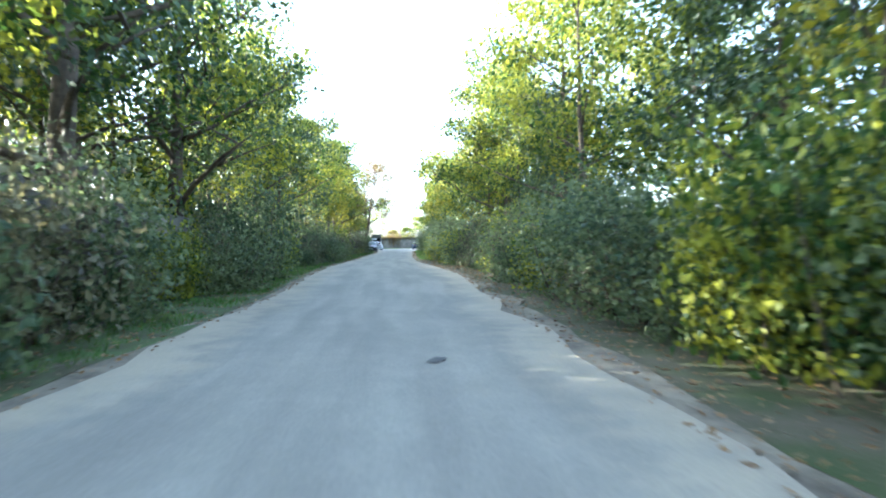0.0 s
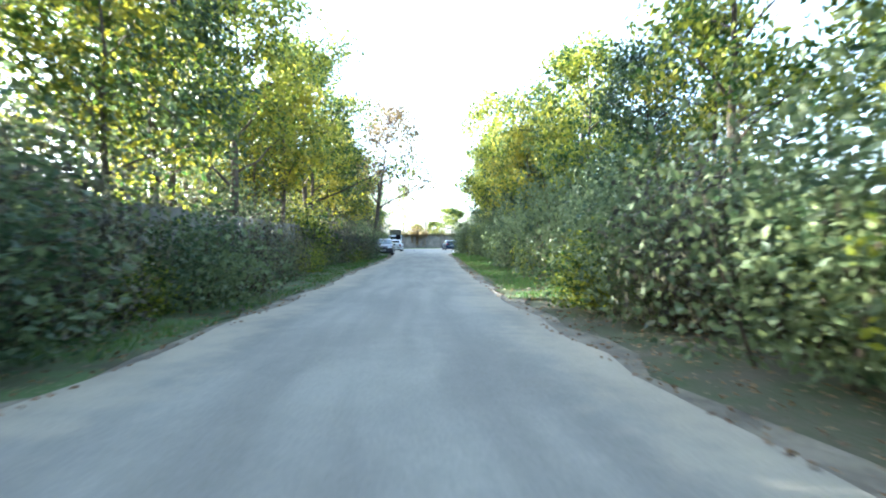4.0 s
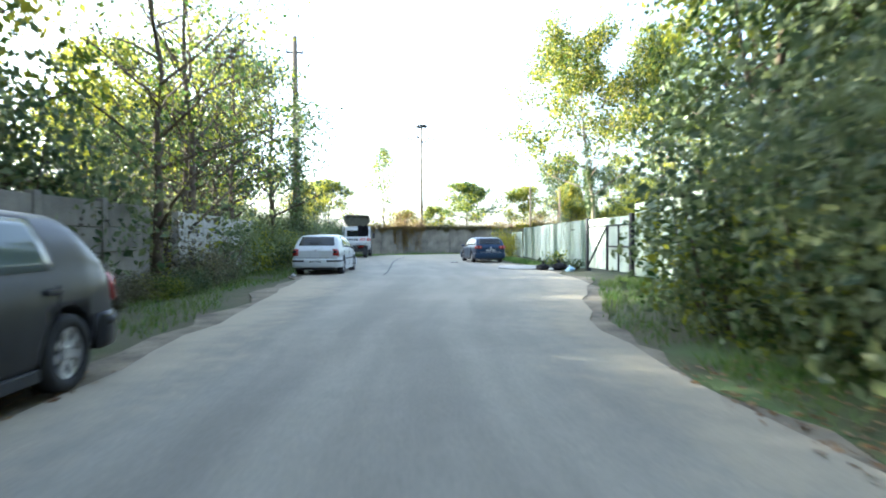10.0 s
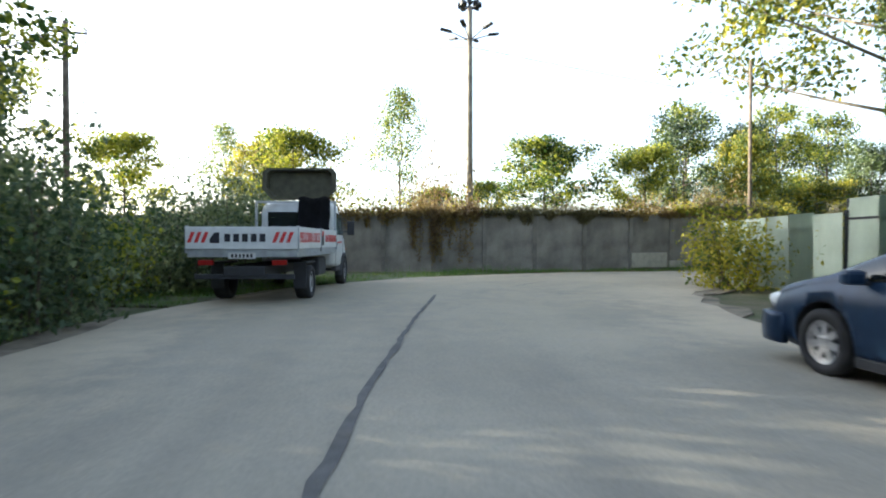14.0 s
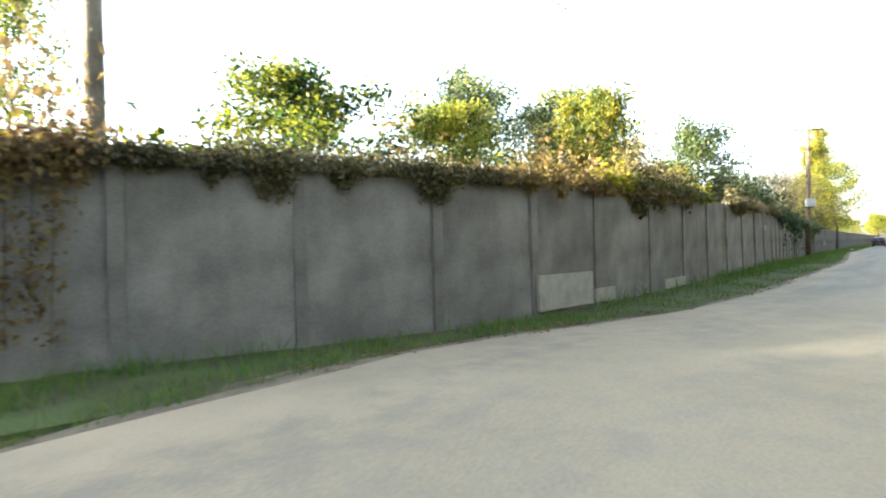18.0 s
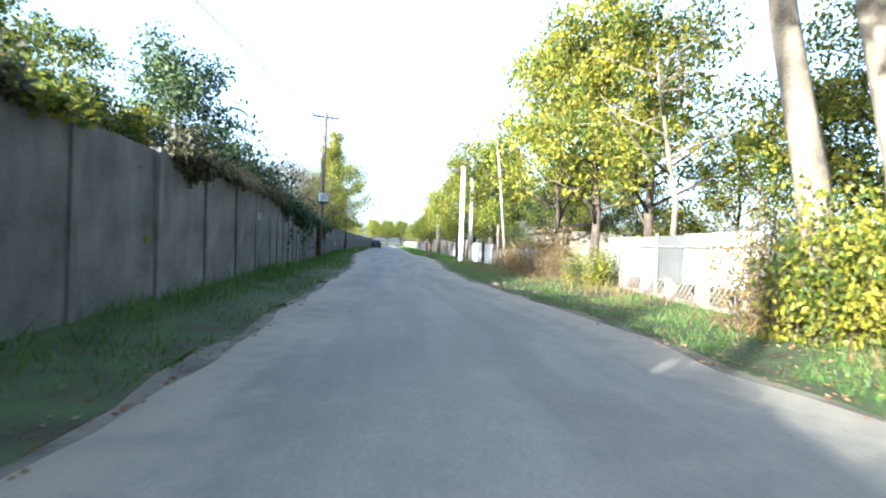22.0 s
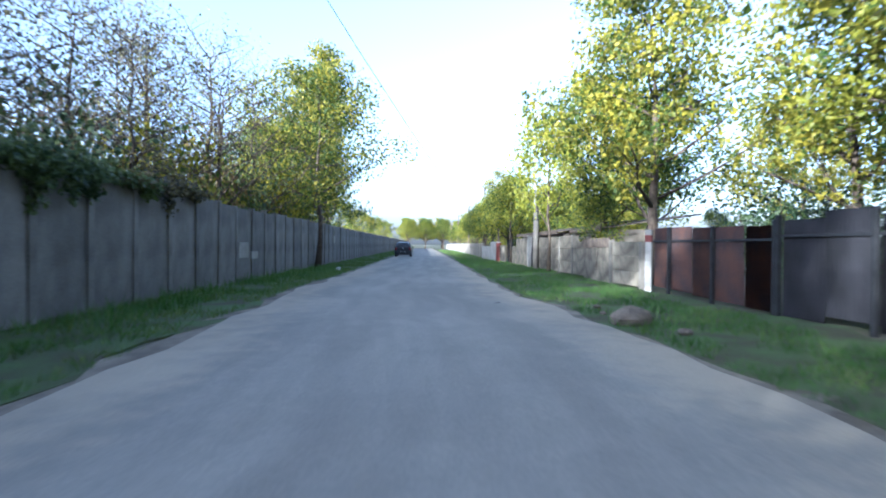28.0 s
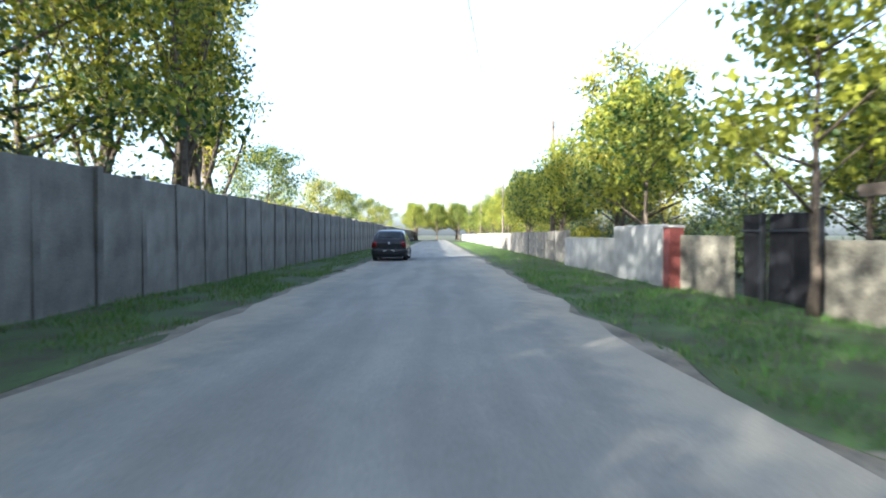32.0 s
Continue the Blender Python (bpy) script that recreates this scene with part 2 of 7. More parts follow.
GREY_METAL = mat("dull_galvanised_metal", (0.34, 0.36, 0.37), 0.5, metal=0.6, spread=0.2, bump=0.1)
STONE = mat("stone", (0.13, 0.108, 0.082), 0.95, spread=0.35, scale=5, bump=0.6)
RUBBER = mat("rubber", (0.025, 0.025, 0.026), 0.85, spread=0.3, bump=0.3)
TRIM = mat("black_plastic", (0.03, 0.031, 0.034), 0.6, spread=0.2, bump=0.05)
ALLOY = mat("alloy", (0.42, 0.42, 0.43), 0.4, metal=0.7, spread=0.2, bump=0.0)
PAPER = mat("white_plate", (0.45, 0.45, 0.43), 0.5, spread=0.05, bump=0)
PAINT_BLACK = mat("black_car_paint", (0.018, 0.019, 0.021), 0.28, spread=0.2, bump=0.02, fine=80)
PAINT_SILVER = mat("silver_white_car_paint", (0.40, 0.415, 0.42), 0.32, metal=0.1, spread=0.08, bump=0.01)
PAINT_BLUE = mat("dark_blue_car_paint", (0.011, 0.026, 0.055), 0.3, metal=0.15, spread=0.15, bump=0.01)
PAINT_BLUE_BAG = mat("pale_blue_plastic", (0.2, 0.32, 0.45), 0.5, spread=0.2, bump=0.1)
PAINT_WHITE = mat("white_truck_paint", (0.5, 0.51, 0.5), 0.45, spread=0.1, bump=0.05)
GLASS = glass_mat("tinted_glass", (0.008, 0.011, 0.012))
# opaque pane; the sky showing in the glass is put into its colour
GLASS_SKY = glass_mat("sky_toned_glass", (0.06, 0.085, 0.085))
LAMP_PINK = glass_mat("pale_red_lens", (0.4, 0.17, 0.15), 0.15)
LAMP_RED = glass_mat("red_lens", (0.2, 0.012, 0.01), 0.15)
LAMP_CLEAR = glass_mat("clear_lens", (0.62, 0.64, 0.64), 0.1)
LAMP_AMBER = glass_mat("amber_lens", (0.5, 0.17, 0.02), 0.15)
TEXT_RED = mat("red_lettering", (0.42, 0.035, 0.035), 0.6, spread=0.15, bump=0)
TEXT_BLACK = mat("black_lettering", (0.02, 0.02, 0.025), 0.6, spread=0.1, bump=0)
DARK_SHEET = mat("dark_fence_sheet", (0.02, 0.02, 0.023), 0.85, spread=0.5, scale=1.5, bump=0.3, streak=0.3)
BLACK_SHEET = mat("black_tarpaulin", (0.009, 0.009, 0.011), 0.95, spread=0.4, scale=5, bump=0.3)
OLIVE = mat("olive_plastic", (0.055, 0.052, 0.032), 0.6, spread=0.3, bump=0.1)
LEAF = leaf_mat("green_leaves", (0.036, 0.074, 0.014), (0.27, 0.275, 0.022), 0.38, 0.5)
LEAF_DARK = leaf_mat("dark_leaves", (0.026, 0.05, 0.018), (0.085, 0.115, 0.03), 0.35, 0.24)
# grey-green leaves, lifted in colour to stand in for haze over the shade
LEAF_HAZED = leaf_mat("hazed_leaves", (0.048, 0.078, 0.034), (0.145, 0.172, 0.07), 0.4, 0.42)
LEAF_YELLOW = leaf_mat("yellowing_leaves", (0.065, 0.10, 0.014), (0.31, 0.275, 0.02), 0.38, 0.5)
LEAF_GREY = leaf_mat("grey_dry_leaves", (0.05, 0.045, 0.032), (0.17, 0.155, 0.075), 0.42, 0.35)
LEAF_VINE = leaf_mat("old_ivy_leaves", (0.032, 0.032, 0.016), (0.11, 0.095, 0.035), 0.42, 0.24)
LEAF_BROWN = leaf_mat("dry_leaves", (0.115, 0.075, 0.038), (0.19, 0.135, 0.042), 0.5, 0.4)
GRASS = leaf_mat("grass_blades", (0.065, 0.145, 0.02), (0.14, 0.185, 0.04), 0.3, 0.35)
TURF = mat("turf", (0.055, 0.085, 0.026), 0.95, spread=0.45, scale=1.5, bump=0.8, fine=22, tint=(0.055, 0.05, 0.028))
TAR = mat("old_tar", (0.085, 0.084, 0.08), 0.9, spread=0.3, bump=0.2)
LITTER = leaf_mat("fallen_leaves", (0.13, 0.075, 0.036), (0.2, 0.12, 0.05), 0.5, 0.2)
DRY = mat("dry_straw", (0.24, 0.19, 0.11), 0.9, spread=0.3, bump=0.2)

# ---- building blocks ----
def mesh_of(name, bm, material, smooth=False):
    me = bpy.data.meshes.new(name)
    bm.to_mesh(me)
    bm.free()
    if smooth:
        me.shade_smooth()
    me.materials.append(material)
    return me


def part(name, bm, material, parent, label="", smooth=False):
    """One mesh object under a thing or under a part."""
    ob = new(name, mesh_of(name, bm, material, smooth))
    ob.parent = parent
    if label:
        ob["label"] = label
    return ob


def piece(name, me, parent, m=None):
    ob = new(name, me)
    ob.parent = parent
    if m is not None:
        ob.matrix_basis = m
    return ob


def thing(name, m, label, category, group="", kind=""):
    ob = new(name)
    ob.empty_display_size = 0.2
    ob.matrix_basis = m
    return tagged(ob, label, category, group, kind)


def box(x0, x1, y0, y1, z0, z1, bevel=0.0, bm=None, m=None):
    bm = bm or bmesh.new()
    r = bmesh.ops.create_cube(bm, size=1)
    vs = r["verts"]
    for v in vs:
        v.co = Vector((x0 + (v.co.x + 0.5) * (x1 - x0), y0 + (v.co.y + 0.5) * (y1 - y0), z0 + (v.co.z + 0.5) * (z1 - z0)))
    if bevel:
        es = list({e for v in vs for e in v.link_edges})
        r = bmesh.ops.bevel(bm, geom=es, offset=bevel, segments=2, affect="EDGES", profile=0.6)
        vs = list({v for f in r["faces"] for v in f.verts} | {v for v in vs if v.is_valid})
    if m is not None:
        bmesh.ops.transform(bm, matrix=m, verts=[v for v in vs if v.is_valid])
    return bm


def tube(points, radii, sides=8, bm=None):
    """A tapered, bent round bar through points."""
    bm = bm or bmesh.new()
    pts = [Vector(p) for p in points]
    rings = []
    for i, p in enumerate(pts):
        d = (pts[min(i + 1, len(pts) - 1)] - pts[max(i - 1, 0)]).normalized()
        a = d.orthogonal().normalized() if abs(d.z) < 0.99 else Vector((1, 0, 0))
        a = (a - d * a.dot(d)).normalized()
        b = d.cross(a)
        rings.append([bm.verts.new(p + (a * math.cos(k * math.tau / sides) + b * math.sin(k * math.tau / sides)) * radii[i]) for k in range(sides)])
    for r0, r1 in zip(rings, rings[1:]):
        # match ring starts so that the tube does not twist
        k0 = min(range(sides), key=lambda k: (r1[k].co - r0[0].co).length)
        for k in range(sides):
            bm.faces.new((r0[k], r0[(k + 1) % sides], r1[(k0 + k + 1) % sides], r1[(k0 + k) % sides]))
    bm.faces.new(rings[0][::-1])
    bm.faces.new(rings[-1])
    bmesh.ops.recalc_face_normals(bm, faces=bm.faces)
    return bm


def plate(outline, depth, axis="x", bm=None):
    """A flat outline given thickness along an axis."""
    bm = bm or bmesh.new()
    place = {"x": lambda a, b, d: (d, a, b), "y": lambda a, b, d: (a, d, b), "z": lambda a, b, d: (a, b, d)}[axis]
    lo = [bm.verts.new(place(a, b, 0)) for a, b in outline]
    hi = [bm.verts.new(place(a, b, depth)) for a, b in outline]
    n = len(lo)
    bm.faces.new(lo)
    bm.faces.new(hi[::-1])
    for i in range(n):
        bm.faces.new((lo[i], hi[i], hi[(i + 1) % n], lo[(i + 1) % n]))
    bmesh.ops.recalc_face_normals(bm, faces=bm.faces)
    return bm


def leaves(name, centres, sizes, material, rng, droop=0.0, lobes=False):
    """Many small folded leaves at the given centres, in one mesh."""
    c = np.asarray(centres, float)
    n = len(c)
    s = np.asarray(sizes, float).reshape(n, 1)
    a = rng.normal(size=(n, 3))
    a[:, 2] -= droop
    a /= np.linalg.norm(a, axis=1, keepdims=True)
    b = np.cross(a, rng.normal(size=(n, 3)))
    b /= np.linalg.norm(b, axis=1, keepdims=True)
    u = np.cross(a, b)
    v = np.stack([c - a * s * 0.5, c + b * s * 0.32 + u * s * 0.1, c + a * s * 0.55, c - b * s * 0.32 + u * s * 0.1], 1).reshape(-1, 3)
    f = np.arange(4 * n).reshape(n, 4)
    tri = np.concatenate([f[:, (0, 1, 2)], f[:, (0, 2, 3)]])
    me = bpy.data.meshes.new(name)
    me.from_pydata(v.tolist(), [], tri.tolist())
    me.materials.append(material)
    return me


# ---- the road's line: x, y, half widths to its left and right ----
ROAD = ((2.6, -32, 2.8, 2.2), (0, 0, 2.9, 1.9), (-1.33, 14.2, 2.7, 2.3), (-2.09, 21.7, 3.0, 2.8), (-2.9, 29.8, 3.1, 2.4), (-3.43, 38, 2.9, 1.7),
        (-4.0, 46.1, 2.75, 1.65), (-4.65, 53.6, 2.7, 1.8), (-5.1, 61.2, 2.6, 1.85), (-5.7, 70, 2.6, 2.1), (-6.4, 78.3, 2.7, 2.15), (-7.2, 86.8, 2.8, 2.7),
        (-7.84, 94.5, 3.4, 5.2), (-8.6, 101.2, 3.6, 5.8), (-9.2, 106.7, 3.8, 5.6), (-9.82, 111.5, 4.3, 5.2), (-10.16, 115.8, 4.9, 5.0), (-9.63, 119.7, 5.0, 4.8),
        (-8.3, 122.9, 4.5, 4.6), (-6.23, 125.15, 3.7, 4.4), (-4.27, 126.7, 3.3, 4.3), (-2.14, 127.6, 2.8, 4.1), (1.34, 129.35, 2.05, 3.7), (6.08, 131.75, 1.9, 3.4),
        (11.7, 134.6, 2.1, 2.9), (17.4, 137.6, 2.3, 2.2), (23.1, 140.8, 2.2, 2.1), (30.05, 144.7, 2.4, 2.5), (37.35, 148.9, 2.85, 3.0), (44.05, 152.75, 3.0, 2.9),
        (50.65, 156.56, 3.3, 2.3), (56.95, 159.8, 3.3, 2.0), (63.15, 163.4, 3.2, 2.2), (110, 189.7, 3.2, 2.2), (194, 237, 3.2, 2.2))
_pts = np.array(ROAD)
_len = np.concatenate([[0], np.cumsum(np.hypot(*np.diff(_pts[:, :2], axis=0).T))])
_len -= _len[1]


def at(s, off=0.0, z=0.0):
    """A place s metres along the road and off metres to the right of its line."""
    x, y = np.interp(s, _len, _pts[:, 0]), np.interp(s, _len, _pts[:, 1])
    a, b = s - 1.5, s + 1.5
    d = Vector((np.interp(b, _len, _pts[:, 0]) - np.interp(a, _len, _pts[:, 0]), np.interp(b, _len, _pts[:, 1]) - np.interp(a, _len, _pts[:, 1]))).normalized()
    return Vector((x + d.y * off, y - d.x * off, z))


def turn_at(s):
    """The road's heading there, in degrees for pose()'s rz of a thing that faces +y."""
    d = at(s + 1.5) - at(s - 1.5)
    return math.degrees(math.atan2(-d.x, d.y))


def edges(s):
    return np.interp(s, _len, _pts[:, 2]), np.interp(s, _len, _pts[:, 3])

# ---- ground and road ----
def ground_sheet():
    bm = bmesh.new()
    xs = [-2600, -600, -200, -90] + list(range(-60, 121, 4)) + [160, 240, 600, 2600]
    ys = [-2600, -600, -200, -80] + list(range(-44, 241, 4)) + [300, 600, 2600]
    vs = [[bm.verts.new((x, y, -0.05 + (0.03 * noise.noise(Vector((x * 0.2, y * 0.2, 0))) if abs(x) < 150 and -60 < y < 250 else 0))) for x in xs] for y in ys]
    for r0, r1 in zip(vs, vs[1:]):
        for k in range(len(xs) - 1):
            bm.faces.new((r0[k], r0[k + 1], r1[k + 1], r1[k]))
    return tagged(new("ground", mesh_of("ground", bm, SOIL, True)), "bare earth with leaf litter and weeds", "ground", kind="structure")


def bank(s):
    """How far the wall's foot lies above the road."""
    return 0.24 * min(1.0, max(0.0, (s - 133) / 5)) * min(1.0, max(0.0, (168 - s) / 12))


def strip(name, s0, s1, left, right, z, material, step=1.0, ragged=0.15, thick=0.06, seed=0, crown=0.0, rise=None):
    """A band of ground along the road with uneven edges; left and right give its borders from s."""
    bm = bmesh.new()
    across = bm.verts.layers.float_vector.new("across")
    rows = []
    n = int((s1 - s0) / step)
    for i in range(n + 1):
        s = s0 + (s1 - s0) * i / n
        a, b = left(s), right(s)
        a += ragged * noise.noise(Vector((s * 0.45, seed, 0))) * 2 + ragged * noise.noise(Vector((s * 1.7, seed, 5)))
        b += ragged * noise.noise(Vector((s * 0.45, seed, 9))) * 2 + ragged * noise.noise(Vector((s * 1.7, seed, 14)))
        m = 6
        rows.append([bm.verts.new(at(s, a, -thick)), bm.verts.new(at(s, a, z + (rise(s) if rise else 0)))] + [bm.verts.new(at(s, a + (b - a) * k / m, z + (rise(s) * (1 - k / m) if rise else 0) + crown * (1 - (2 * k / m - 1) ** 2) + 0.012 * noise.noise(Vector((s * 0.6, k, seed))))) for k in range(m + 1)] + [bm.verts.new(at(s, b, z)), bm.verts.new(at(s, b, -thick))])
        for k, v in enumerate(rows[-1]):
            v[across] = Vector((min(1.0, max(0.0, (k - 2) / m)), s, 0))
    for r0, r1 in zip(rows, rows[1:]):
        for k in range(len(r0) - 1):
            if k not in (1, len(r0) - 3):
                bm.faces.new((r0[k], r0[k + 1], r1[k + 1], r1[k]))
    return new(name, mesh_of(name, bm, material, True))


ground = ground_sheet()
road = tagged(strip("road", -32, 355, lambda s: -edges(s)[0], lambda s: edges(s)[1], 0.0, ASPHALT, ragged=0.16, seed=1, crown=0.02), "worn pale grey asphalt road with dusty edges", "road", kind="structure")
tagged(strip("verge", -32, 355, lambda s: -edges(s)[0] - 0.4, lambda s: edges(s)[1] + 0.35, -0.016, DIRT, ragged=0.34, seed=2), "dusty bare earth along the road's edges", "verge", kind="structure")

# ---- vehicles ----
def wheel(ob, x, y, r, width, side, spokes, dark=False):
    """A tyre with its rim, seen from the given side."""
    n = 28
    bm = bmesh.new()
    prof = ((r * 0.66, -width / 2), (r * 0.93, -width / 2), (r, -width * 0.36), (r, width * 0.36), (r * 0.93, width / 2), (r * 0.66, width / 2))
    rings = [[bm.verts.new((d, math.cos(k * math.tau / n) * q, math.sin(k * math.tau / n) * q)) for k in range(n)] for q, d in prof]
    for a, b in zip(rings, rings[1:] + rings[:1]):
        for k in range(n):
            bm.faces.new((a[k], a[(k + 1) % n], b[(k + 1) % n], b[k]))
    bmesh.ops.recalc_face_normals(bm, faces=bm.faces)
    w = part("wheel", bm, RUBBER, ob, smooth=True)
    w.matrix_basis = pose(x, y, r)
    bm = bmesh.new()
    for q, d in ((0.66, 0.40), (0.58, 0.30)):
        for k in range(n):
            a, b = k * math.tau / n, (k + 1) * math.tau / n
            o, i = r * q, r * (q - 0.09)
            vs = [bm.verts.new((side * width * (d if rr == o else d - 0.04), math.cos(t) * rr, math.sin(t) * rr)) for rr, t in ((o, a), (o, b), (i, b), (i, a))]
            bm.faces.new(vs)
    for k in range(spokes):
        t = k * math.tau / spokes
        box(-0.012 + side * width * 0.30, 0.012 + side * width * 0.30, -0.035, 0.035, r * 0.08, r * 0.6, 0.0, bm, Matrix.Rotation(t, 4, "X"))
    box(-0.02 + side * width * 0.32, 0.02 + side * width * 0.32, -0.06, 0.06, -0.06, 0.06, 0.02, bm)
    part("rim", bm, DARK_STEEL if dark else ALLOY, w)
    bm = bmesh.new()
    bmesh.ops.create_circle(bm, cap_ends=True, radius=r * 0.65, segments=20)
    part("brake_disc", bm, TRIM, w).matrix_basis = pose(side * width * 0.18, 0, 0, 0, 90, 0)


def loft(stations, bm=None):
    """A closed body from cross sections: y, half width, bottom, top, shoulder drop."""
    bm = bm or bmesh.new()
    rings = []
    for y, w, z0, z1, sh in stations:
        half = [(w * 0.86, z0), (w * 0.985, z0 + 0.10), (w, z0 + (z1 - z0) * 0.45), (w * 0.985, z1 - sh), (w * 0.93, z1 - sh * 0.25), (w * 0.6, z1), (0, z1 + 0.015)]
        ring = half + [(-a, b) for a, b in half[-2::-1]]
        rings.append([bm.verts.new((a, y, b)) for a, b in ring])
    n = len(rings[0])
    for a, b in zip(rings, rings[1:]):
        for k in range(n):
            bm.faces.new((a[k], a[(k + 1) % n], b[(k + 1) % n], b[k]))
    bm.faces.new(rings[0][::-1])
    bm.faces.new(rings[-1])
    bmesh.ops.recalc_face_normals(bm, faces=bm.faces)
    return bm


def pane(name, corners, material, ob, thick=0.012):
    """A slightly thick pane through four or five corners."""
    bm = bmesh.new()
    c = [Vector(p) for p in corners]
    nrm = (c[1] - c[0]).cross(c[2] - c[0]).normalized() * thick
    f, b = [bm.verts.new(p + nrm) for p in c], [bm.verts.new(p - nrm) for p in c]
    bm.faces.new(f)
    bm.faces.new(b[::-1])
    for k in range(len(c)):
        bm.faces.new((f[k], b[k], b[(k + 1) % len(c)], f[(k + 1) % len(c)]))
    return part(name, bm, material, ob)


def plate_bars(ob, y, z, way, x=0.0):
    p = part("number_plate", box(-0.26, 0.26, -0.012, 0.012, -0.056, 0.056, 0.006), PAPER, ob)
    p.matrix_basis = pose(x, y, z)
    for k in range(6):
        part("bar", box(-0.2 + k * 0.072, -0.16 + k * 0.072, way * 0.013 - 0.002, way * 0.013 + 0.002, -0.034, 0.034), TEXT_BLACK, p)


def bumper(ob, name, material, h, w, z0, z1, way, out=0.0, reach=0.42, span=1.0):
    """A band that wraps round one end of a car, from one flank to the other."""
    plan = [(w * 0.985, h - reach), (w * 0.975, h - 0.2), (w * 0.93, h - 0.05), (w * 0.8, h + 0.012), (w * 0.45, h + 0.035), (0, h + 0.042)]
    if span < 1:
        plan = [p for p in plan if p[0] >= w * span]
        full = plan
    else:
        full = plan + [(-a, b) for a, b in plan[-2::-1]]
    bm = bmesh.new()
    rings = []
    for a, b in full:
        d = Vector((a * 0.25, 1.0)).normalized() if b > h - 0.1 else Vector((math.copysign(1, a), 0.15)).normalized()
        q = [(-0.06, z0), (out - 0.012, z0), (out, z0 + (z1 - z0) * 0.2), (out + 0.006, (z0 + z1) / 2), (out, z1 - (z1 - z0) * 0.12), (out - 0.014, z1), (-0.06, z1)]
        rings.append([bm.verts.new((a + d.x * o, way * (b + d.y * o), z)) for o, z in q])
    for r0, r1 in zip(rings, rings[1:]):
        for k in range(7):
            bm.faces.new((r0[k], r0[(k + 1) % 7], r1[(k + 1) % 7], r1[k]))
    bm.faces.new(rings[0])
    bm.faces.new(rings[-1][::-1])
    bmesh.ops.recalc_face_normals(bm, faces=bm.faces)
    return part(name, bm, material, ob, smooth=True)


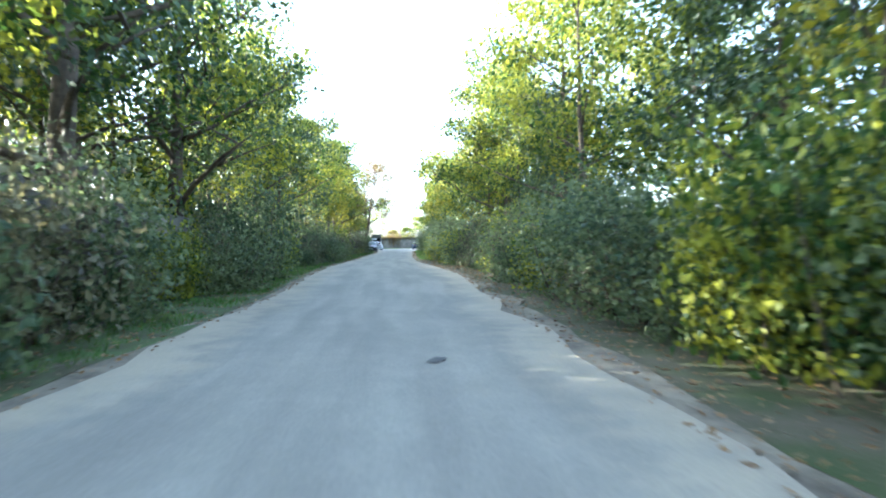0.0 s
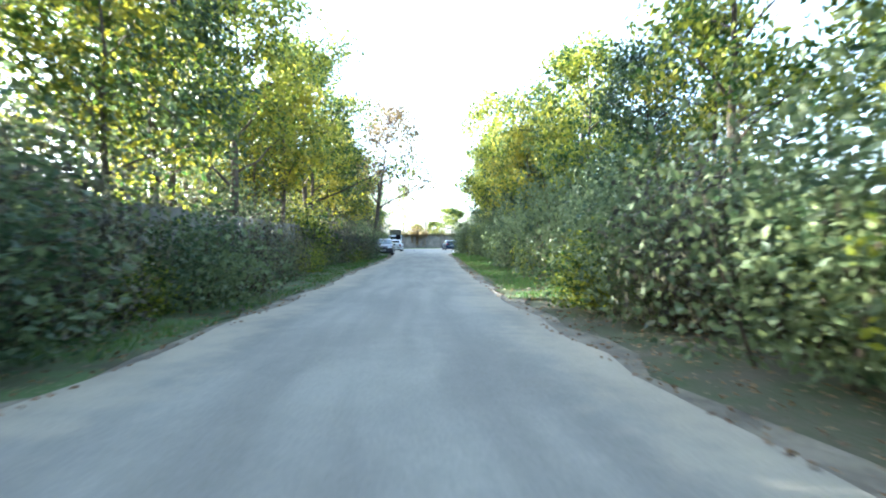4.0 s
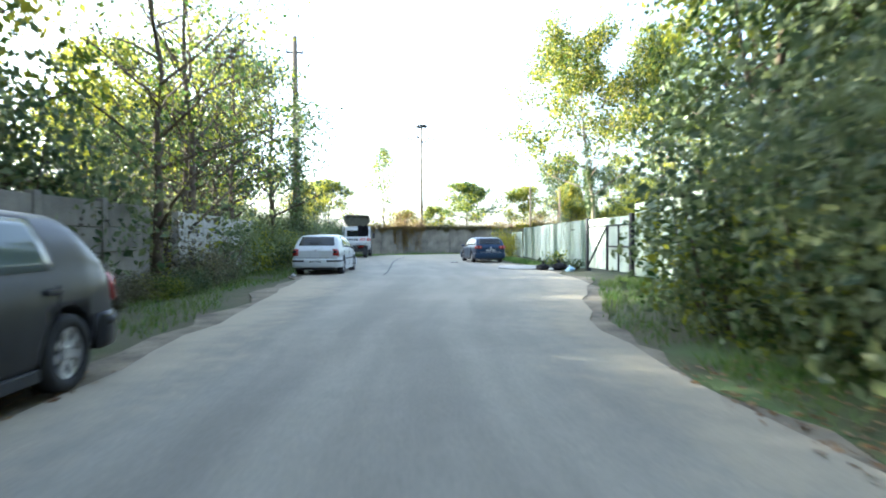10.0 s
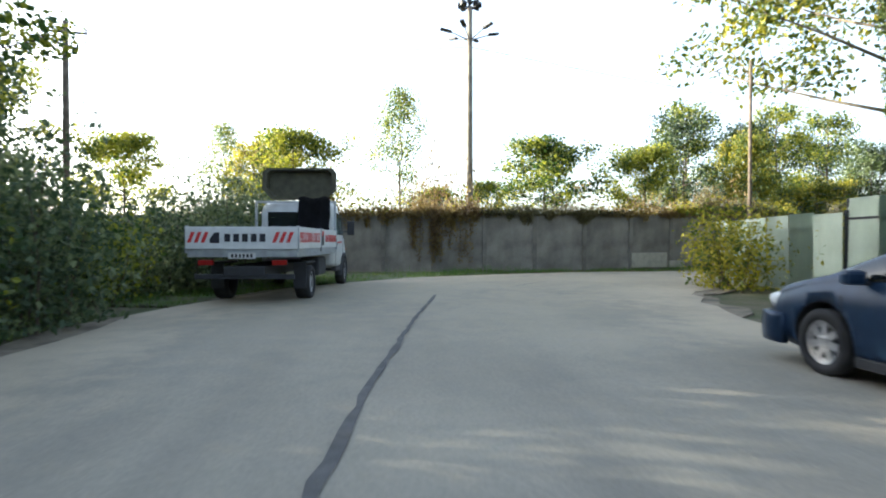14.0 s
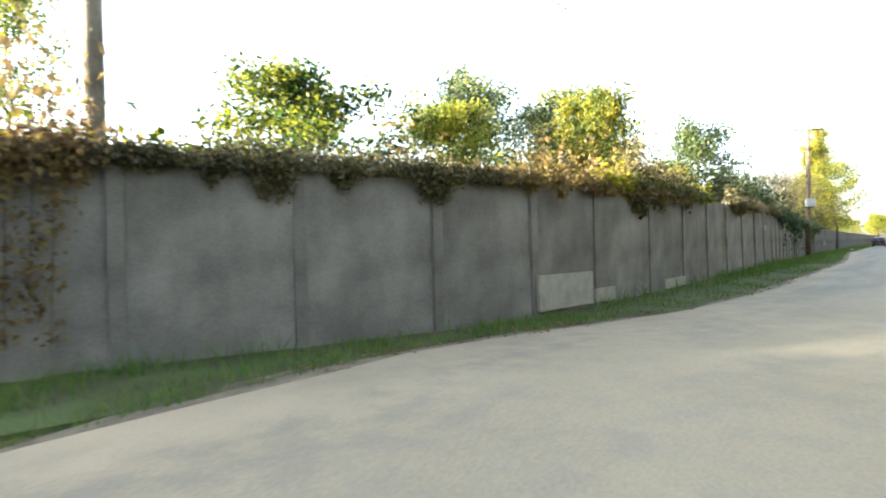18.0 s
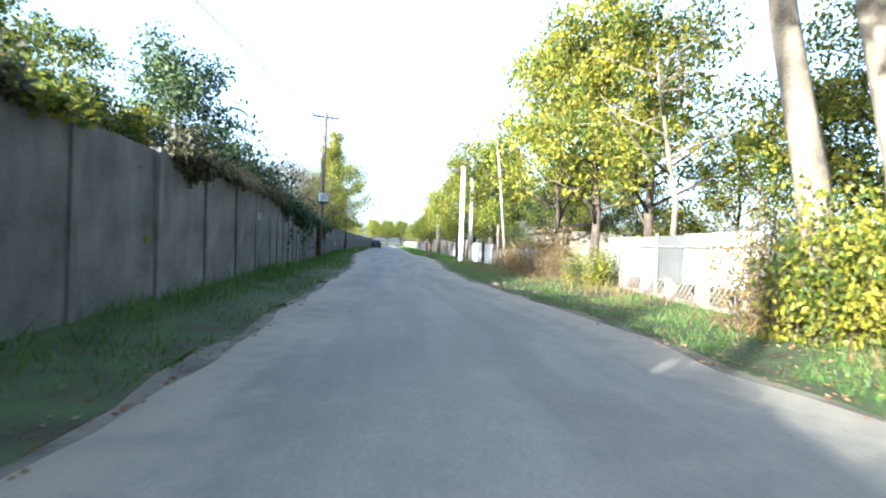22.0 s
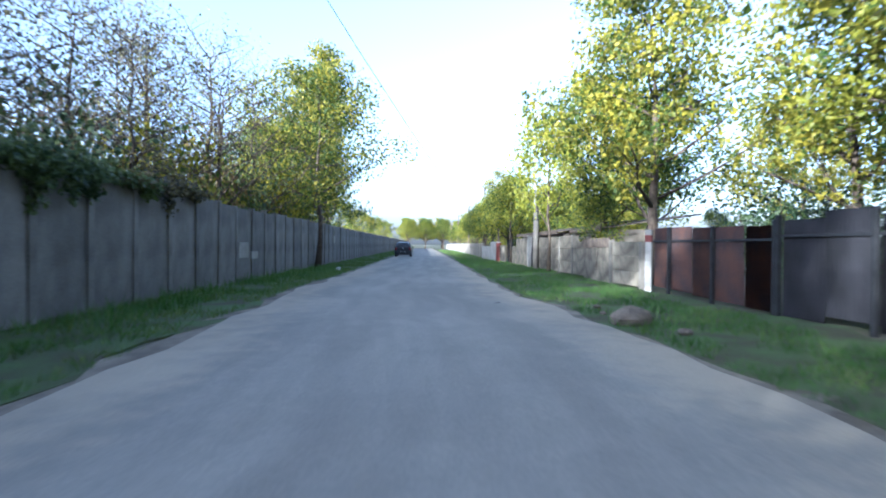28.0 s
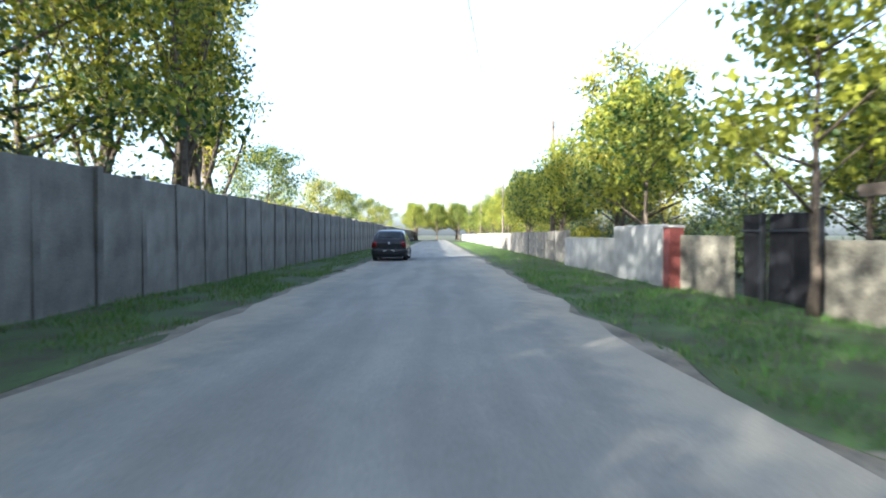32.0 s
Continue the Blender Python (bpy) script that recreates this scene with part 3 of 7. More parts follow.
def car(name, m, label, paint, L, W, top, belt, wb, r, sides, screen, rear, spokes=7, rails=False, lights="corner", glass=None, trim_strip=True, handle=None, group=""):
    """A passenger car that faces +y. top and belt are side profiles (y, z); sides holds the side panes as (y0, y1, lean0, lean1),
    screen and rear the ends of the windscreen and the rear window."""
    ob = thing(name, m, label, "car", group)
    h, w = L / 2, W / 2
    glass = glass or GLASS
    ty, tz = np.array(top).T
    by, bz = np.array(belt).T
    wy = (-h, -h + 0.04, -h + 0.16, -h + 0.5, -0.6, 0.6, h - 0.75, h - 0.3, h - 0.1, h)
    wz = (0.86, 0.915, 0.955, 0.985, 1.0, 1.0, 0.985, 0.94, 0.86, 0.74)
    ly = (-h, -h + 0.3, -h + 0.7, h - 0.7, h - 0.25, h)
    lz = (0.36, 0.27, 0.2, 0.18, 0.22, 0.30)

    def soft(y, ys, zs, k=0.07):
        return float(np.mean(np.interp([y - k, y - k / 2, y, y + k / 2, y + k], ys, zs)))

    def section(y):
        """Half a cross section at y, from the sill up to the middle of the roof."""
        T = soft(y, ty, tz)
        B = min(soft(y, by, bz), T - 0.025)
        a = w * soft(y, wy, wz, 0.03)
        b = soft(y, ly, lz)
        g = T - B
        xe = 0.945 * a - 0.40 * 0.86 * g
        return [(0.78 * a, b), (0.93 * a, b + 0.03), (0.975 * a, b + 0.12), (0.995 * a, b + 0.32 * (B - b)), (a, b + 0.5 * (B - b)), (0.992 * a, b + 0.72 * (B - b)), (0.97 * a, B - 0.035),
                (0.945 * a, B)] + [(0.945 * a - 0.40 * f * g + 0.035 * math.sin(math.pi * f) * min(1, g / 0.4), B + f * g) for f in (0.25, 0.5, 0.72, 0.86)] + [
                (xe - 0.035, B + 0.93 * g), (xe * 0.88, B + 0.965 * g), (xe * 0.6, B + 0.99 * g), (xe * 0.3, T - 0.002 * g), (0, T)]

    def side_at(y, f):
        """A point of the cabin's side at y, a share f of the way from belt to roof."""
        T = soft(y, ty, tz)
        B = min(soft(y, by, bz), T - 0.025)
        a, g = w * soft(y, wy, wz, 0.03), T - B
        return 0.945 * a - 0.40 * f * g + 0.035 * math.sin(math.pi * f) * min(1, g / 0.4), y, B + f * g

    def over_at(y, u):
        """A point of the cabin's top at y, a share u of the way from the middle to the edge."""
        s = section(y)[12:]
        xs, zs = [p[0] for p in s][::-1], [p[1] for p in s][::-1]
        x = abs(u) * s[0][0]
        return math.copysign(x, u), y, float(np.interp(x, xs, zs))

    def patch(kind, grid, lift, material, label=""):
        """A curved pane that follows the body, a little proud of it."""
        bm = bmesh.new()
        vs = [[Vector(p) for p in row] for row in grid]
        rows, cols = len(vs), len(vs[0])
        mid = Vector((0, 0, 0.8))
        out = [[None] * cols for _ in range(rows)]
        for i in range(rows):
            for j in range(cols):
                du = vs[min(i + 1, rows - 1)][j] - vs[max(i - 1, 0)][j]
                dv = vs[i][min(j + 1, cols - 1)] - vs[i][max(j - 1, 0)]
                n = du.cross(dv)
                n = n.normalized() if n.length > 1e-9 else Vector((0, 0, 1))
                if n.dot(vs[i][j] - mid) < 0:
                    n = -n
                out[i][j] = (bm.verts.new(vs[i][j] + n * lift), bm.verts.new(vs[i][j] - n * 0.01))
        for i in range(rows - 1):
            for j in range(cols - 1):
                for k in (0, 1):
                    q = [out[i][j][k], out[i + 1][j][k], out[i + 1][j + 1][k], out[i][j + 1][k]]
                    bm.faces.new(q if k else q[::-1])
        rim = [(i, 0) for i in range(rows)] + [(rows - 1, j) for j in range(1, cols)] + [(i, cols - 1) for i in range(rows - 2, -1, -1)] + [(0, j) for j in range(cols - 2, 0, -1)]
        for (i, j), (p, q) in zip(rim, rim[1:] + rim[:1]):
            bm.faces.new((out[i][j][0], out[p][q][0], out[p][q][1], out[i][j][1]))
        bmesh.ops.recalc_face_normals(bm, faces=bm.faces)
        return part(kind, bm, material, ob, label, smooth=True)

    # shell with its wheel wells cut out
    ys = sorted({round(v, 3) for v in [-h, -h + 0.02, -h + 0.05, -h + 0.1, h - 0.1, h - 0.05, h - 0.02, h, *np.linspace(-h + 0.15, h - 0.15, 52)]})
    bm = bmesh.new()
    rings = []
    for y in ys:
        s = section(y)
        rings.append([bm.verts.new((a, y, b)) for a, b in s + [(-a, b) for a, b in s[-2::-1]]])
    n = len(rings[0])
    for r0, r1 in zip(rings, rings[1:]):
        for k in range(n):
            bm.faces.new((r0[k], r0[(k + 1) % n], r1[(k + 1) % n], r1[k]))
    bm.faces.new(rings[0][::-1])
    bm.faces.new(rings[-1])
    bmesh.ops.recalc_face_normals(bm, faces=bm.faces)
    shell = bpy.data.objects.new("body", mesh_of("body", bm, paint, True))
    scene.collection.objects.link(shell)
    bm = bmesh.new()
    axles = (wb / 2 + 0.03, -wb / 2 + 0.03)
    for sd in (-1, 1):
        for y in axles:
            q = bmesh.ops.create_cone(bm, cap_ends=True, segments=28, radius1=r * 1.17, radius2=r * 1.17, depth=0.5)
            bmesh.ops.transform(bm, matrix=pose(sd * (w - 0.02), y, r + 0.015, 0, 90, 0), verts=q["verts"])
    tool = bpy.data.objects.new("tool", mesh_of("tool", bm, TRIM))
    scene.collection.objects.link(tool)
    cut = shell.modifiers.new("wells", "BOOLEAN")
    cut.operation, cut.solver, cut.object = "DIFFERENCE", "EXACT", tool
    me = bpy.data.meshes.new_from_object(shell.evaluated_get(bpy.context.evaluated_depsgraph_get()))
    bpy.data.objects.remove(shell)
    bpy.data.objects.remove(tool)
    me.materials.clear()
    me.materials.append(paint)
    me.materials.append(TRIM)
    for p in me.polygons:
        c = p.center
        well = any(math.hypot(c.y - y, c.z - r - 0.015) < r * 1.165 for y in axles) and abs(c.x) > w - 0.3
        flat = len(p.vertices) > 6 or well
        p.use_smooth, p.material_index = not flat, 1 if well else 0
    piece("body", me, ob)
    # panes
    vs = np.linspace(-1, 1, 13)
    y0, y1 = screen
    patch("windscreen", [[over_at(y0 + (y1 - y0) * i / 8, u * 0.97) for u in vs] for i in range(9)], 0.005, glass)
    y0, y1 = rear
    patch("rear_window", [[over_at(y0 + (y1 - y0) * i / 8, u * 0.90) for u in vs] for i in range(9)], 0.006, GLASS)
    fs = np.linspace(0.09, 0.84, 7)
    for sd in (-1, 1):
        def flank(y0, y1, l0, l1, f0=0.0, f1=1.0, n=12):
            g = []
            for i in range(n + 1):
                row = []
                for f in fs:
                    q = i / n
                    y = (y0 + l0 * f) * (1 - q) + (y1 + l1 * f) * q
                    k = f0 + (f1 - f0) * f if (f0, f1) != (0.0, 1.0) else f
                    x, yy, z = side_at(y, k)
                    row.append((sd * x, yy, z))
                g.append(row)
            return g
        a, b = sides[0], sides[-1]
        patch("window_seal", flank(a[0] - 0.035, b[1] + 0.02, a[2], b[3], 0.035, 1.035, 26), 0.003, TRIM)
        for y0, y1, l0, l1 in sides:
            patch("side_window", flank(y0, y1, l0, l1), 0.007, glass)
        mir = part("mirror", box(-0.09, 0.09, -0.07, 0.06, -0.065, 0.065, 0.04), paint if paint is not PAINT_SILVER else TRIM, ob)
        yb = sides[-1][1] - 0.28
        mir.matrix_basis = pose(sd * (w + 0.08), yb, soft(yb, by, bz) + 0.07, 0, 0, sd * 8)
        part("mirror_foot", box(-0.06, 0.06, -0.03, 0.03, -0.02, 0.02, 0.012), TRIM, mir).matrix_basis = pose(-sd * 0.09, 0, -0.05)
        for y in (sides[-1][0] + 0.06, sides[-2][0] + 0.06):
            z = soft(y, by, bz) - 0.12
            part("door_handle", box(-0.022, 0.022, -0.095, 0.095, -0.02, 0.02, 0.012), handle or paint, ob).matrix_basis = pose(sd * (w - 0.012), y + 0.02, z)
            part("handle_cup", box(-0.006, 0.006, -0.07, 0.07, -0.03, 0.03, 0.004), TRIM, ob).matrix_basis = pose(sd * (w - 0.012), y + 0.02, z)
        if trim_strip:
            part("side_moulding", box(-0.012, 0.012, axles[1] + r * 1.25, axles[0] - r * 1.25, -0.025, 0.025, 0.008), TRIM, ob).matrix_basis = pose(sd * (w + 0.002), 0, 0.56)
        part("sill", box(-0.03, 0.03, axles[1] + r * 1.18, axles[0] - r * 1.18, -0.05, 0.05, 0.015), paint if trim_strip else TRIM, ob).matrix_basis = pose(sd * (w - 0.045), 0, 0.215)
        for y, z1 in ((sides[-1][0] - 0.02, 0.87), (sides[-1][1] - 0.06, 0.80), (sides[-2][0] + 0.02, 0.87)):
            part("door_gap", box(-0.004, 0.004, -0.005, 0.005, 0.27, z1), TRIM, ob).matrix_basis = pose(sd * (w - 0.002), y, 0)
        for y in axles:
            wheel(ob, sd * (w - 0.115), y, r, 0.21, sd, spokes)
        # lamps
        if lights == "corner":
            bm = plate([(-0.13, -0.14), (0.12, -0.14), (0.07, 0.12), (-0.13, 0.13)], 0.15, "y")
            bmesh.ops.bevel(bm, geom=bm.edges[:], offset=0.025, segments=2, affect="EDGES")
            if sd < 0:
                bmesh.ops.scale(bm, vec=(-1, 1, 1), verts=bm.verts)
                bmesh.ops.reverse_faces(bm, faces=bm.faces)
            lamp = part("tail_light", bm, LAMP_RED, ob, smooth=True)
            lamp.matrix_basis = pose(sd * (w - 0.155), -h - 0.012, 0.80)
            part("reversing_light", box(-0.09, 0.04, -0.006, 0.02, -0.04, 0.04, 0.006), GLASS, lamp).matrix_basis = pose(0, -0.001, 0.02)
        else:
            lamp = part("tail_light", box(-0.2, 0.2, -0.06, 0.12, -0.085, 0.085, 0.045), LAMP_RED, ob, smooth=True)
            lamp.matrix_basis = pose(sd * (w - 0.215), -h + 0.045, 0.90)
            for q in (-0.1, 0.09):
                bm = bmesh.new()
                bmesh.ops.create_cone(bm, cap_ends=True, segments=18, radius1=0.058, radius2=0.05, depth=0.02)
                part("lamp_ring", bm, LAMP_PINK, lamp).matrix_basis = pose(q, -0.062, 0, 90)
        bm = box(-0.2, 0.2, -0.14, 0.10, -0.08, 0.085, 0.06)
        part("headlight", bm, LAMP_CLEAR, ob, smooth=True).matrix_basis = pose(sd * (w - 0.285), h - 0.18, 0.665, -14, 0, -sd * 20)
        part("fog_light", box(-0.08, 0.08, -0.03, 0.03, -0.035, 0.035, 0.02), TRIM, ob).matrix_basis = pose(sd * (w - 0.33), h + 0.005, 0.36, 0, 0, -sd * 12)
    # ends
    bumper(ob, "rear_bumper", paint, h, w, 0.27, 0.58, -1, 0.028)
    bumper(ob, "front_bumper", paint, h - 0.03, w, 0.22, 0.54, 1, 0.02)
    if lights == "corner":
        for sd in (-1, 1):
            s = bumper(ob, "bumper_strip", TRIM, h, w, 0.465, 0.535, -1, 0.042, 0.32, 0.40)
            s.matrix_basis = Matrix.Diagonal((sd, 1, 1, 1))
    else:
        part("chrome_strip", box(-w * 0.66, w * 0.66, -0.012, 0.012, -0.012, 0.012, 0.005), ALLOY, ob).matrix_basis = pose(0, -h - 0.035, 0.62)
    part("rear_skirt", box(-w * 0.8, w * 0.8, -0.05, 0.08, -0.06, 0.06, 0.03), TRIM, ob).matrix_basis = pose(0, -h + 0.03, 0.28)
    part("grille", box(-0.36, 0.36, -0.05, 0.03, -0.055, 0.055, 0.02), TRIM, ob).matrix_basis = pose(0, h - 0.02, 0.63)
    part("air_intake", box(-0.5, 0.5, -0.02, 0.02, -0.055, 0.055, 0.015), TRIM, ob).matrix_basis = pose(0, h + 0.03, 0.35)
    bm = bmesh.new()
    bmesh.ops.create_cone(bm, cap_ends=True, segments=16, radius1=0.058, radius2=0.05, depth=0.025)
    part("badge", bm, ALLOY, ob).matrix_basis = pose(0, -h - 0.012, 0.86, 90)
    part("tailgate_gap", box(-w * 0.78, w * 0.78, -0.006, 0.006, -0.005, 0.005), TRIM, ob).matrix_basis = pose(0, -h - 0.006, 0.605)
    plate_bars(ob, -h - 0.058 if lights == "corner" else -h - 0.012, 0.47 if lights == "corner" else 0.73, -1)
    plate_bars(ob, h + 0.06, 0.43, 1)
    x, y, z = over_at(rear[0] + (rear[1] - rear[0]) * 0.25, 0.2)
    part("wiper", box(-0.26, 0.26, -0.01, 0.01, -0.01, 0.01), TRIM, ob).matrix_basis = pose(0.02, y - 0.02, z + 0.005, 0, 6, 2)
    part("underbody", box(-w * 0.74, w * 0.74, -h + 0.3, h - 0.35, 0.17, 0.42, 0.03), TRIM, ob)
    part("aerial", tube([(0, rear[1] + 0.12, float(np.interp(rear[1] + 0.12, ty, tz)) - 0.01), (0, rear[1] - 0.1, float(np.interp(rear[1], ty, tz)) + 0.2)], [0.006, 0.003], 5), TRIM, ob)
    if rails:
        for sd in (-1, 1):
            pts = []
            for y, up in ((0.1, 0.0), (-0.05, 0.045), (-0.8, 0.05), (rear[1] + 0.35, 0.05), (rear[1] + 0.2, 0.0)):
                x, _, z = over_at(y, 0.97)
                pts.append((sd * x, y, z + up))
            part("roof_rail", tube(pts, [0.018] * 5, 6), TRIM, ob, smooth=True)
    return ob


def words(name, text, size, material, parent, m, thick=0.003):
    cu = bpy.data.curves.new(name, "FONT")
    cu.body, cu.size, cu.extrude, cu.align_x, cu.align_y = text, size, thick, "CENTER", "CENTER"
    tmp = bpy.data.objects.new(name, cu)
    scene.collection.objects.link(tmp)
    me = bpy.data.meshes.new_from_object(tmp.evaluated_get(bpy.context.evaluated_depsgraph_get()))
    bpy.data.objects.remove(tmp)
    me.materials.clear()
    me.materials.append(material)
    return piece(name, me, parent, m)


def truck(m):
    """A white dropside truck that faces +y."""
    ob = thing("flatbed_truck", m, "white dropside truck with red lettering, parked by the bend", "truck")
    part("chassis", box(-0.4, 0.4, -3.1, 2.6, 0.55, 0.75, 0.02), TRIM, ob)
    part("bed_floor", box(-1.04, 1.04, -3.2, 0.85, 0.92, 1.08, 0.015), GREY_METAL, ob)
    for y0, y1 in ((-3.2, -1.12), (-1.06, 0.85)):
        for sd in (-1, 1):
            part("side_board", box(-0.02, 0.02, y0, y1, 1.08, 1.5, 0.01), PAINT_WHITE, ob).matrix_basis = pose(sd * 1.04, 0, 0)
    tail = part("tail_board", box(-1.05, 1.05, -0.02, 0.02, 1.08, 1.5, 0.01), PAINT_WHITE, ob)
    tail.matrix_basis = pose(0, -3.22, 0)
    for sd in (-1, 1):
        for k in range(3):
            part("warning_stripe", plate([(0, 0), (0.07, 0), (0.15, 0.2), (0.08, 0.2)], 0.006, "y"), TEXT_RED, tail).matrix_basis = pose(sd * 0.8 - 0.22 + k * 0.13, -0.027, 1.2)
        for y in (-3.18, -1.09, 0.82):
            part("stake", box(-0.025, 0.025, -0.03, 0.03, 1.0, 1.52, 0.008), GREY_METAL, ob).matrix_basis = pose(sd * 1.05, y, 0)
    part("emblem", plate([(-0.09, -0.1), (0.09, -0.1), (0.09, 0.1), (0, 0.1), (-0.09, -0.02)], 0.005, "y"), TEXT_BLACK, tail).matrix_basis = pose(-0.5, -0.027, 1.29)
    for k in range(5):
        part("company_bar", box(-0.055, 0.055, -0.003, 0.003, -0.075, 0.075), TEXT_BLACK, tail).matrix_basis = pose(-0.26 + k * 0.165, -0.024, 1.29)
    words("lettering", "PRELUCRAREA STICLEI", 0.29, TEXT_RED, ob, pose(1.064, -2.16, 1.29, 90, 0, 90) @ Matrix.Diagonal((0.62, 1, 1, 1)))
    words("lettering", "GEAM TERMOIZOLANT", 0.25, TEXT_RED, ob, pose(1.064, 0.04, 1.28, 90, 0, 90) @ Matrix.Diagonal((0.52, 1, 1, 1)))
    part("emblem", plate([(-0.12, -0.16), (0.12, -0.16), (0.12, 0.16), (-0.02, 0.16), (-0.12, 0.0)], 0.006), TEXT_BLACK, ob).matrix_basis = pose(1.062, -0.93, 1.29)
    part("emblem", plate([(-0.12, 0.03), (-0.04, 0.16), (0.12, 0.16), (0.12, 0.1)], 0.006), TEXT_RED, ob).matrix_basis = pose(1.066, -0.93, 1.29)
    # front rack of the bed
    for sd in (-1, 1):
        part("rack_post", box(-0.03, 0.03, -0.03, 0.03, 1.08, 2.28, 0.006), GREY_METAL, ob).matrix_basis = pose(sd * 1.02, 0.86, 0)
    part("rack_bar", box(-1.04, 1.04, -0.025, 0.025, 2.22, 2.28, 0.006), GREY_METAL, ob).matrix_basis = pose(0, 0.86, 0)
    # cab
    cab = [(0.98, 0.93, 0.62, 2.2, 0.2), (1.3, 0.97, 0.55, 2.3, 0.25), (1.75, 0.98, 0.5, 2.26, 0.3), (2.15, 0.98, 0.48, 1.75, 0.25), (2.6, 0.97, 0.45, 1.42, 0.15), (3.1, 0.92, 0.42, 1.15, 0.15), (3.28, 0.8, 0.45, 0.9, 0.12)]
    part("cab", loft(cab), PAINT_WHITE, ob, smooth=True)
    part("rear_window", box(-0.75, 0.75, -0.015, 0.015, 1.45, 2.0, 0.03), GLASS, ob).matrix_basis = pose(0, 0.965, 0)
    pane("windscreen", [(-0.82, 2.42, 1.56), (0.82, 2.42, 1.56), (0.72, 1.84, 2.17), (-0.72, 1.84, 2.17)], GLASS, ob, 0.03)
    for sd in (-1, 1):
        q = [(sd * 0.985, 1.25, 1.4), (sd * 0.985, 2.3, 1.4), (sd * 0.96, 1.95, 1.95), (sd * 0.96, 1.3, 2.0)]
        pane("side_window", q if sd > 0 else q[::-1], GLASS_SKY, ob, 0.012)
        mir = part("mirror", box(-0.1, 0.1, -0.05, 0.05, -0.2, 0.2, 0.03), TRIM, ob)
        mir.matrix_basis = pose(sd * 1.2, 2.35, 1.6)
        part("mirror_arm", tube([(sd * 0.95, 2.3, 1.5), (sd * 1.2, 2.35, 1.5)], [0.02, 0.02], 6), TRIM, ob)
        part("door_handle", box(-0.02, 0.02, -0.08, 0.08, -0.02, 0.02, 0.008), TRIM, ob).matrix_basis = pose(sd * 0.985, 1.3, 1.15)
        part("headlight", box(-0.14, 0.14, -0.08, 0.1, -0.16, 0.16, 0.04), LAMP_CLEAR, ob).matrix_basis = pose(sd * 0.72, 3.12, 0.95)
        wheel(ob, sd * 0.9, 2.45, 0.38, 0.24, sd, 6)
        wheel(ob, sd * 0.85, -1.75, 0.36, 0.3, sd, 5)
        part("mudguard", box(-0.13, 0.13, -0.42, 0.42, 0.76, 0.8, 0.01), TRIM, ob).matrix_basis = pose(sd * 0.85, -1.75, 0)
        part("mudflap", box(-0.13, 0.13, -0.01, 0.01, 0.25, 0.78), TRIM, ob).matrix_basis = pose(sd * 0.85, -2.2, 0)
        bm = bmesh.new()
        ring = [(math.cos(math.pi * q / 16) , math.sin(math.pi * q / 16)) for q in range(-1, 18)]
        vs = [[bm.verts.new((sd * x, a * rr, b * rr)) for x, rr in ((-0.16, 0.43), (0.035, 0.43), (0.035, 0.52), (-0.16, 0.54))] for a, b in ring]
        for v0, v1 in zip(vs, vs[1:]):
            for q in range(4):
                bm.faces.new((v0[q], v0[(q + 1) % 4], v1[(q + 1) % 4], v1[q]))
        bmesh.ops.recalc_face_normals(bm, faces=bm.faces)
        part("cab_arch", bm, TRIM, ob, smooth=True).matrix_basis = pose(sd * 0.97, 2.45, 0.38)
        part("arch_lining", plate([(a * 0.44, b * 0.44) for a, b in ring], 0.02), BLACK_SHEET, ob).matrix_basis = pose(sd * 0.975 - 0.01, 2.45, 0.38)
        part("door_gap", box(-0.004, 0.004, -0.006, 0.006, 0.6, 2.05), TRIM, ob).matrix_basis = pose(sd * 0.982, 1.16, 0)
        part("door_gap", box(-0.004, 0.004, -0.006, 0.006, 0.85, 1.42), TRIM, ob).matrix_basis = pose(sd * 0.982, 2.28, 0)
        part("step", box(-0.1, 0.03, -0.35, 0.35, -0.07, 0.05, 0.02), TRIM, ob).matrix_basis = pose(sd * 0.95, 1.55, 0.5)
        part("side_lamp", box(-0.01, 0.01, -0.04, 0.04, -0.025, 0.025, 0.005), LAMP_AMBER, ob).matrix_basis = pose(sd * 0.985, 2.75, 1.0)
        for k in range(3):
            part("lettering_bar", box(-0.004, 0.004, -0.09, 0.09, -0.02, 0.02), TEXT_RED, ob).matrix_basis = pose(sd * 0.985, 1.5 + k * 0.22, 1.2)
        part("tail_light", box(-0.14, 0.14, -0.03, 0.03, -0.05, 0.05, 0.01), LAMP_RED, ob).matrix_basis = pose(sd * 0.7, -3.16, 0.82)
    part("front_bumper", box(-0.95, 0.95, -0.1, 0.12, -0.16, 0.16, 0.05), TRIM, ob).matrix_basis = pose(0, 3.22, 0.5)
    part("underrun_bar", box(-0.95, 0.95, -0.03, 0.03, -0.05, 0.05, 0.01), TRIM, ob).matrix_basis = pose(0, -3.05, 0.55)
    part("fuel_tank", box(0.45, 0.9, -0.6, 0.3, 0.42, 0.85, 0.06), TRIM, ob)
    plate_bars(ob, -3.2, 0.95, -1)
    # raised cover behind the cab
    bm = bmesh.new()
    lo = [(-0.72, 0), (0.72, 0), (0.98, 0.28), (0.98, 0.72), (0.86, 0.84), (-0.86, 0.84), (-0.98, 0.72), (-0.98, 0.28)]
    rings = [[bm.verts.new((a * k, d, b * k2 + off)) for a, b in lo] for k, k2, off, d in ((0.94, 0.94, 0.03, 0.22), (1, 1, 0, 0.02), (1, 1, 0, -0.1), (0.88, 0.86, 0.06, -0.1), (0.86, 0.84, 0.07, 0.12))]
